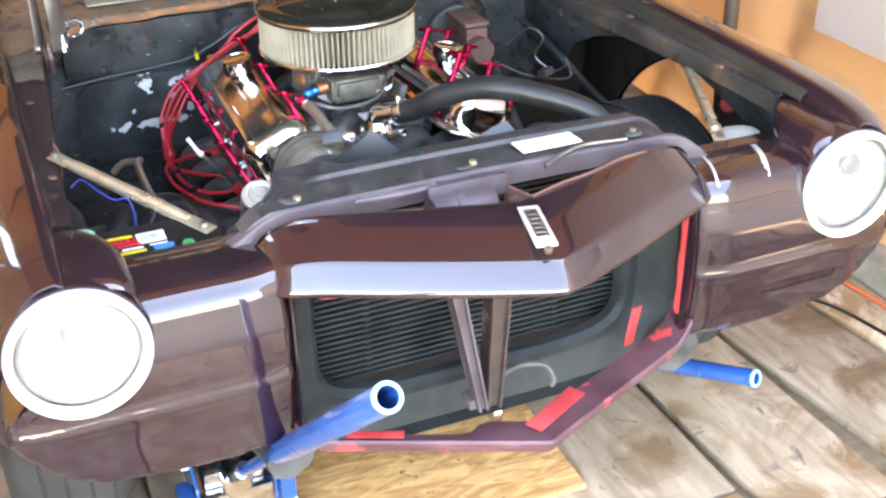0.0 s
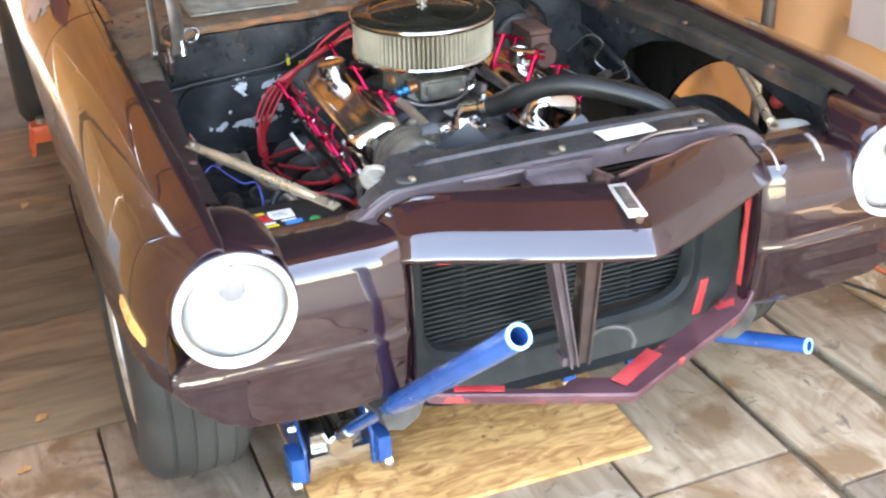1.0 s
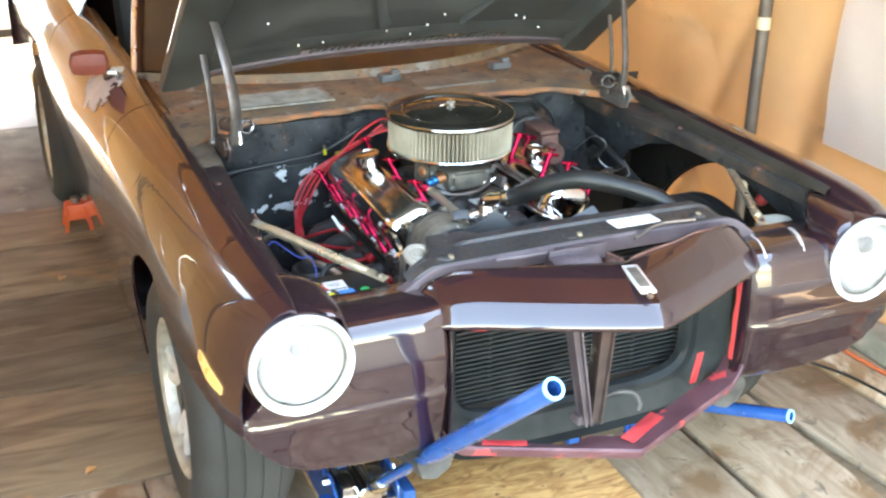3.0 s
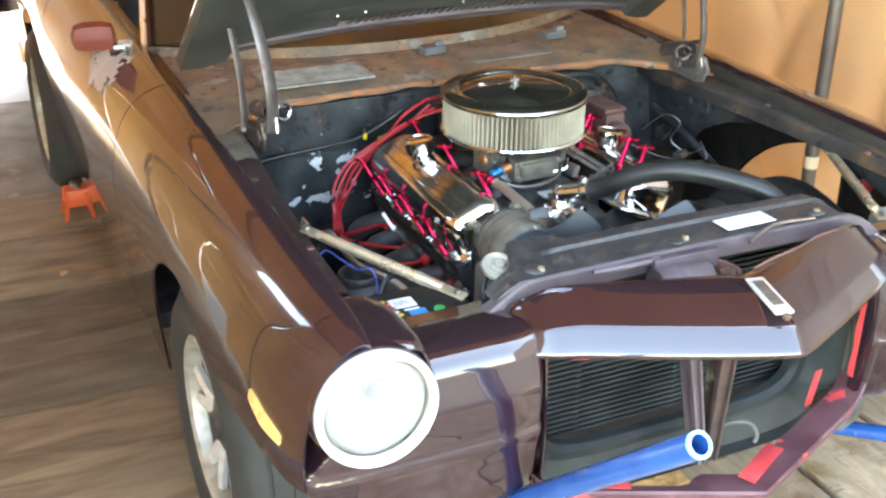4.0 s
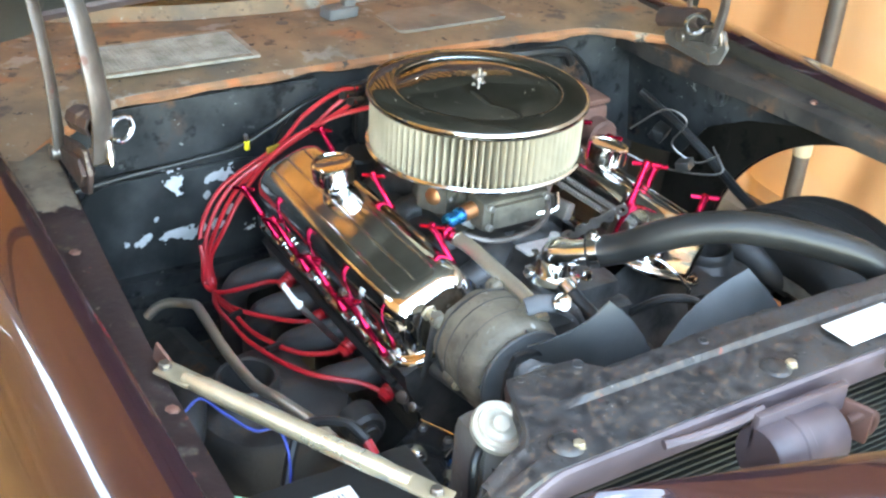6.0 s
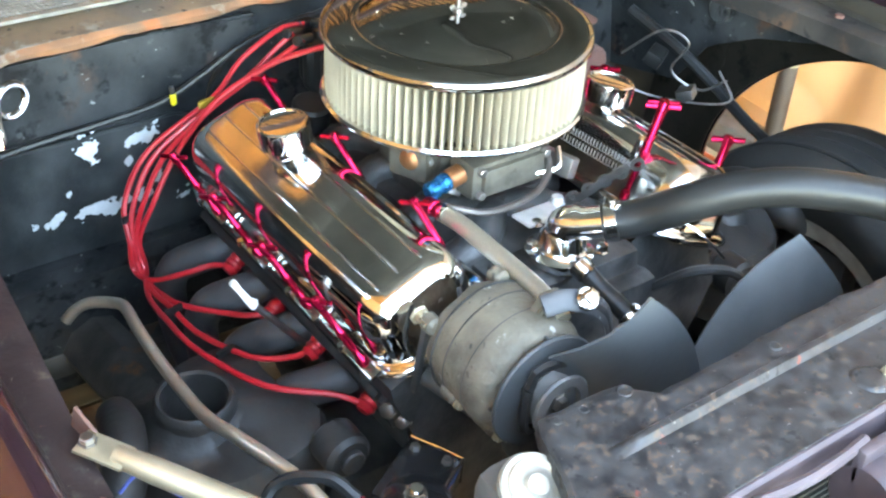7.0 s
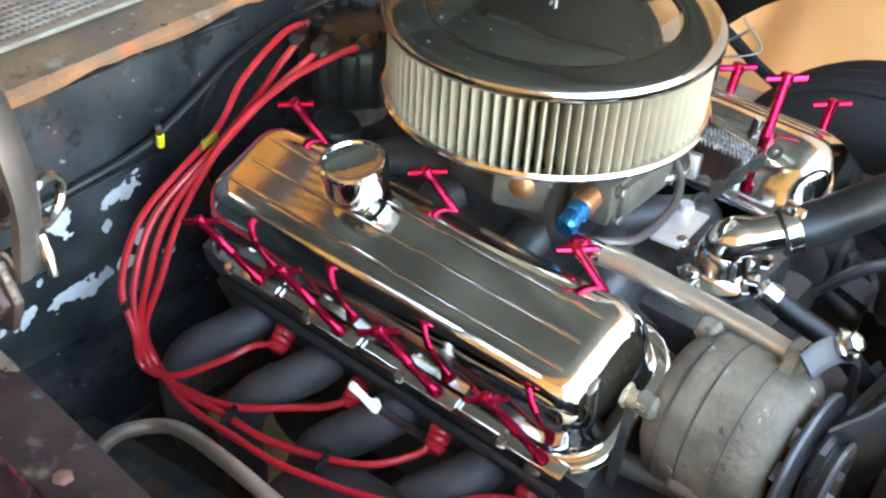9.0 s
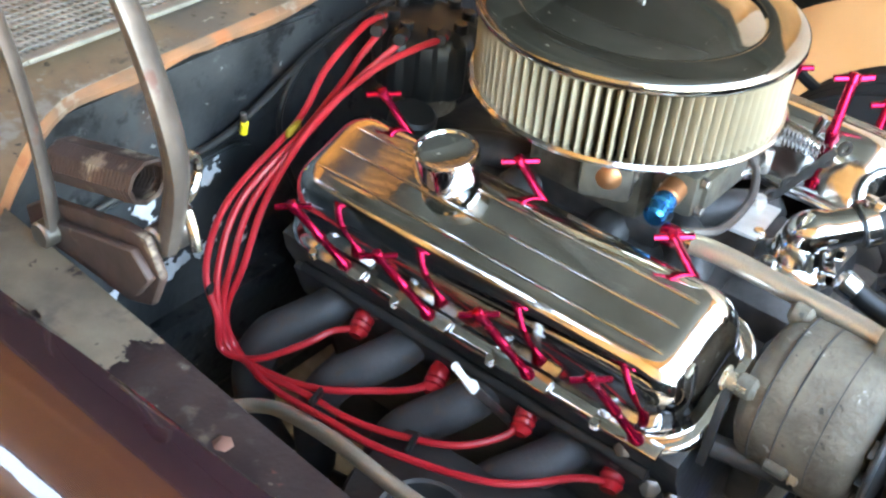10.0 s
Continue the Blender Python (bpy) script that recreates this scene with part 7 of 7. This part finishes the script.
for (pb, i), end in zip(PLUGS, ENDS):
    j = i - 2.5
    bm = B()
    px, py, pz = pb
    if i == 1:
        mid = [(px - .03, py + .02, pz - .006), (-.345, 1.180, .556), (-.384, 1.222, .530)]
    elif i == 2:
        mid = [(px - .035, py + .012, pz), (-.345, 1.07, .554), (-.384, 1.12, .550), (-.390, 1.19, .530)]
    elif i == 3:
        mid = [(px - .03, py + .008, pz - .010), (-.362, .955, .564), (-.392, 1.05, .550), (-.398, 1.13, .546), (-.397, 1.20, .530)]
    else:
        mid = [(px - .04, py + .022, pz + .012), (-.382, .88, .580), (-.418, .99, .572), (-.422, 1.08, .562), (-.410, 1.18, .538)]
    o = .010 * j
    pts = [(px - .012, py, pz)] + mid + [(-.386 + o * .6, 1.254 + abs(o), .522), (-.386 + o * .5, 1.278, .568), (-.370 + o, 1.288 - o, .622), (-.322 + o, 1.298 - o, .69)]
    pts += list(NEAR[i - 1]) + [end]
    tube(bm, pts, .0042, 8, 6)
    w = part("plug_wire", bm, RED_RUBBER, ENG, "bright red spark plug wire")
    bm = B()
    b0 = Vector(pb)
    d = Vector((.035, .01, .016)).normalized()
    lathe(bm, [(0, 0), (.006, 0), (.0095, .005), (.0085, .008), (.0098, .011), (.0085, .014), (.0098, .017), (.0095, .022), (.0075, .026), (.0085, .030), (.0085, .045), (0, .046)], axis_matrix(b0 - d * .018, b0) @ Matrix.Diagonal((*([1.5] * 3 if i == 4 else [1.35] * 3), 1)), 12)
    part("plug_boot", bm, RED_RUBBER, w)
    bm = B()
    rod(bm, tuple(Vector(end) - Vector((.012, 0, 0))), tuple(Vector(end) + Vector((.022, .02, -.01))), .008, 10)
    part("cap_boot", bm, RUBBER, w)
# wire separators
for p in ((-.383, 1.292, .60), (-.402, 1.11, .555), (-.386, .985, .562), (-.245, 1.302, .75)):
    bm = B()
    box(bm, p, (.030, .006, .012), pose(0, 0, 0, 0, 0, 15), .003)
    part("wire_clip", bm, RUBBER if p[2] < .7 else MUSTARD, ENG)
# dipstick
bm = B()
tube(bm, [(-.262, .93, .53), (-.33, .93, .62), (-.370, .933, .672)], .005, 8)
dp = part("dipstick_tube", bm, STEEL, ENG)
bm = B()
tube(bm, [(-.366, .931, .668), (-.373, .932, .676), (-.382, .935, .692), (-.391, .938, .708)], [.008, .0055, .0045, .005], 10, 4, 0, .8)
part("dipstick_handle", bm, WHITE_PLASTIC, dp, "white dipstick handle")

# brake cylinder and lines on the far side of the bay
MC = thing("master_cylinder", (.45, 1.30, .62), "rusty brown brake master cylinder on the firewall", "brake cylinder")
bm = B()
box(bm, (.435, 1.30, .705), (.065, .13, .08), None, .014)
box(bm, (.435, 1.30, .752), (.070, .125, .012), None, .005)
rod(bm, (.435, 1.38, .69), (.435, 1.20, .69), .035)
part("body", bm, BROWN_METAL, MC)
bm = B()
rod(bm, (.435, 1.395, .69), (.435, 1.375, .69), .075, 24)
part("mount_plate", bm, BLACK_PAINT, MC)
t = thing("loose_wiring", (.52, 1.15, .70), "loose wires and connectors hanging in the bay", "wiring")
for pts, r in ((((.50, 1.20, .70), (.53, 1.14, .76), (.555, 1.10, .745), (.545, 1.12, .69), (.58, 1.08, .66), (.60, 1.04, .69)), .0022),
               (((.47, 1.20, .66), (.53, 1.12, .64), (.59, 1.02, .66), (.60, 1.06, .70)), .0022),
               (((.58, 1.27, .74), (.605, 1.17, .70), (.64, 1.105, .65), (.69, 1.055, .585), (.73, 1.01, .54), (.75, .95, .52), (.76, .86, .52), (.74, .74, .50)), .0105)):
    bm = B()
    tube(bm, list(pts), r, 8)
    part("wire", bm, RUBBER if r > .005 else STEEL, t)
bm = B()
box(bm, (.545, 1.16, .70), (.05, .03, .025), pose(0, 0, 0, 20, 0, 30), .004)
part("connector", bm, RUBBER, t)
bm = B()
box(bm, (.56, 1.09, .655), (.035, .03, .02), pose(0, 0, 0, -20, 0, 30), .004)
part("connector", bm, STEEL, t)
t = thing("washer_reservoir", (.642, .392, .65), "milky plastic reservoir beside the brace", "reservoir")
bm = B()
box(bm, (.642, .392, .705), (.095, .075, .110), pose(0, 0, 0, 0, 0, -12), .030)
part("tank", bm, MILKY, t)

# ---- floor things ----
t = thing("plywood_sheet", (-.1, .8, 0), "loose yellow plywood sheet under the car", "plywood")
bm = B()
box(bm, (-.13, .62, .006), (.82, .62, .012), pose(0, 0, 0, 0, 0, -1.5), .002)
part("sheet", bm, PLY, t)


def floor_jack(px, py, handle_end, base, group, rh=.0215):
    t = thing("floor_jack", (px, py, 0), "blue steel trolley jack under the car, handle raised", "floor jack", group)
    for s in (-1, 1):
        bm = B()
        slab(bm, [(py - .03, .03), (py - .02, .12), (py + .05, .155), (py + .18, .12), (py + .50, .09), (py + .55, .04), (py + .30, .03)], px + s * .082 - .004, px + s * .082 + .004, "x")
        bmesh.ops.bevel(bm, geom=list(bm.edges), offset=.002, segments=1, affect="EDGES")
        part("side_frame", bm, JACK_BLUE, t)
        bm = B()
        box(bm, (px + s * .105, py - .005, .075), (.036, .075, .075), None, .01)
        part("caster_fork", bm, JACK_BLUE, t)
        bm = B()
        rod(bm, (px + s * .112 - .013, py - .02, .029), (px + s * .112 + .013, py - .02, .029), .029, 22)
        part("caster", bm, POLISHED, t, "steel caster wheel")
        bm = B()
        rod(bm, (px + s * .06, py + .52, .036), (px + s * .095, py + .52, .036), .036, 22)
        part("front_wheel", bm, STEEL, t)
        bm = B()
        hexbolt(bm, (px + s * .087, py + .06, .125), (s, 0, 0), .010, .012)
        part("pivot_bolt", bm, POLISHED, t)
    bm = B()
    rod(bm, (px, py + .10, .115), (px, py - .035, .115), .033, 22)
    box(bm, (px, py + .06, .10), (.13, .12, .07), None, .012)
    box(bm, (px, py - .01, .068), (.15, .03, .05), None, .006)
    part("pump", bm, POLISHED, t, "bright hydraulic pump block")
    bm = B()
    slab(bm, [(py + .12, .10), (py + .15, .17), (py + .46, .30), (py + .50, .28), (py + .20, .10)], px - .04, px + .04, "x")
    part("lift_arm", bm, JACK_BLUE, t)
    bm = B()
    rod(bm, (px, py + .48, .29), (px, py + .48, .32), .045, 20)
    part("saddle", bm, STEEL, t)
    b, e = Vector(base), Vector(handle_end)
    d = (e - b).normalized()
    L = (e - b).length
    bm = B()
    lathe(bm, [(.0, .0), (.014, .0), (.014, L * .36), (rh, L * .37), (rh, L - .004), (rh - .001, L), (rh - .006, L), (rh - .0065, L - .16), (0, L - .17)], axis_matrix(b, e), 24)
    h = part("handle", bm, JACK_BLUE, t, "blue tube jack handle")
    bm = B()
    lathe(bm, [(rh - .0057, L - .004), (rh - .0057, L + .0012), (rh - .0003, L + .0012), (rh + .0001, L - .004)], axis_matrix(b, e), 24, True)
    part("handle_rim", bm, RIM_BLUE, h, "bare cut end of the tube")
    bm = B()
    lathe(bm, [(.0, -.03), (.022, -.03), (.024, -.02), (.024, .02), (.018, .03), (.0, .03)], axis_matrix(b, e), 20)
    part("handle_socket", bm, POLISHED, t)
    bm = B()
    side = d.cross(Vector((0, 0, 1))).normalized()
    up = side.cross(d)
    p = b + d * L * .37
    hexbolt(bm, tuple(p + up * .02), tuple(up), .006, .006)
    part("handle_bolt", bm, POLISHED, h)


floor_jack(-.455, .52, (-.379, -.262, .835), (-.458, .42, .205), "trolley jacks")
floor_jack(.30, .62, (.574, .153, .306), (.36, .62, .16), "trolley jacks", .0185)

t = thing("jack_stand", (-.875, 2.85, 0), "orange painted steel jack stand by the rear tyre", "jack stand")
for sx in (-1, 1):
    for sy in (-1, 1):
        bm = B()
        tube(bm, [(-.875 + sx * .050, 2.85 + sy * .05, .0), (-.875 + sx * .038, 2.85 + sy * .035, .085), (-.875 + sx * .030, 2.85 + sy * .025, .10)], .014, 4, 3, 0, .5)
        part("leg", bm, ORANGE, t)
bm = B()
box(bm, (-.875, 2.85, .078), (.092, .075, .070), None, .012)
part("cone", bm, ORANGE, t)
bm = B()
rod(bm, (-.875, 2.85, .11), (-.875, 2.85, .135), .02)
part("ratchet_post", bm, STEEL, t)
rng = random.Random(8)
for x, y, a in ((-1.08, 1.04, 30), (-1.0, 2.35, 60), (-1.14, .84, 20)):
    t = thing("dry_leaf", (x, y, 0), "small dry tan leaf lying on the boards", "leaf", "dry leaves")
    bm = B()
    L, W = .034 + .01 * rng.random(), .014
    grid(bm, [[(u * L - L / 2, W * math.sin(math.pi * (.05 + .9 * u)) * v, .003 + .006 * abs(v) + .004 * math.sin(u * 3)) for v in (-1, 0, 1)] for u in np.linspace(0, 1, 6)], .0008)
    bm.transform(pose(x, y, 0, 0, 0, a))
    part("blade", bm, LEAF, t)


# ---- floor boards ----
for x0, x1, cuts, slant in ((-1.62, -1.28, (-1.5, -.25, .955), 0), (-1.28, -.955, (-1.5, .1, .955), 0), (-.955, -.62, (-1.5, -.4, .955), 0), (-.62, -.25, (-1.5, .1, 1.6), 0),
                            (-.25, .16, (-1.5, -.2, 1.6), 0), (.16, .578, (-1.5, .16, .9, 2.4), 0), (.590, .895, (-1.5, .01, 1.3, 2.4), .02), (.905, 1.21, (-1.5, -.3, 1.05, 2.4), .11), (1.222, 1.50, (-1.5, .42, 1.7, 2.9), .11)):
    for a, b in zip(cuts, cuts[1:]):
        board(FLOOR, x0, x1, a, b, WOOD_A, slant, .0055 if x0 > .1 else .004)
for y0, y1 in ((.955, 1.55), (1.55, 2.24), (2.24, 2.72), (2.72, 3.12)):
    for a, b in ((-1.75, -.62), (-.62, .16)):
        if b < 0 or y0 > 1.5:
            board(FLOOR, a, b, max(y0, 0.955) if a < -1 else max(y0, 1.60), y1, WOOD_DARK)
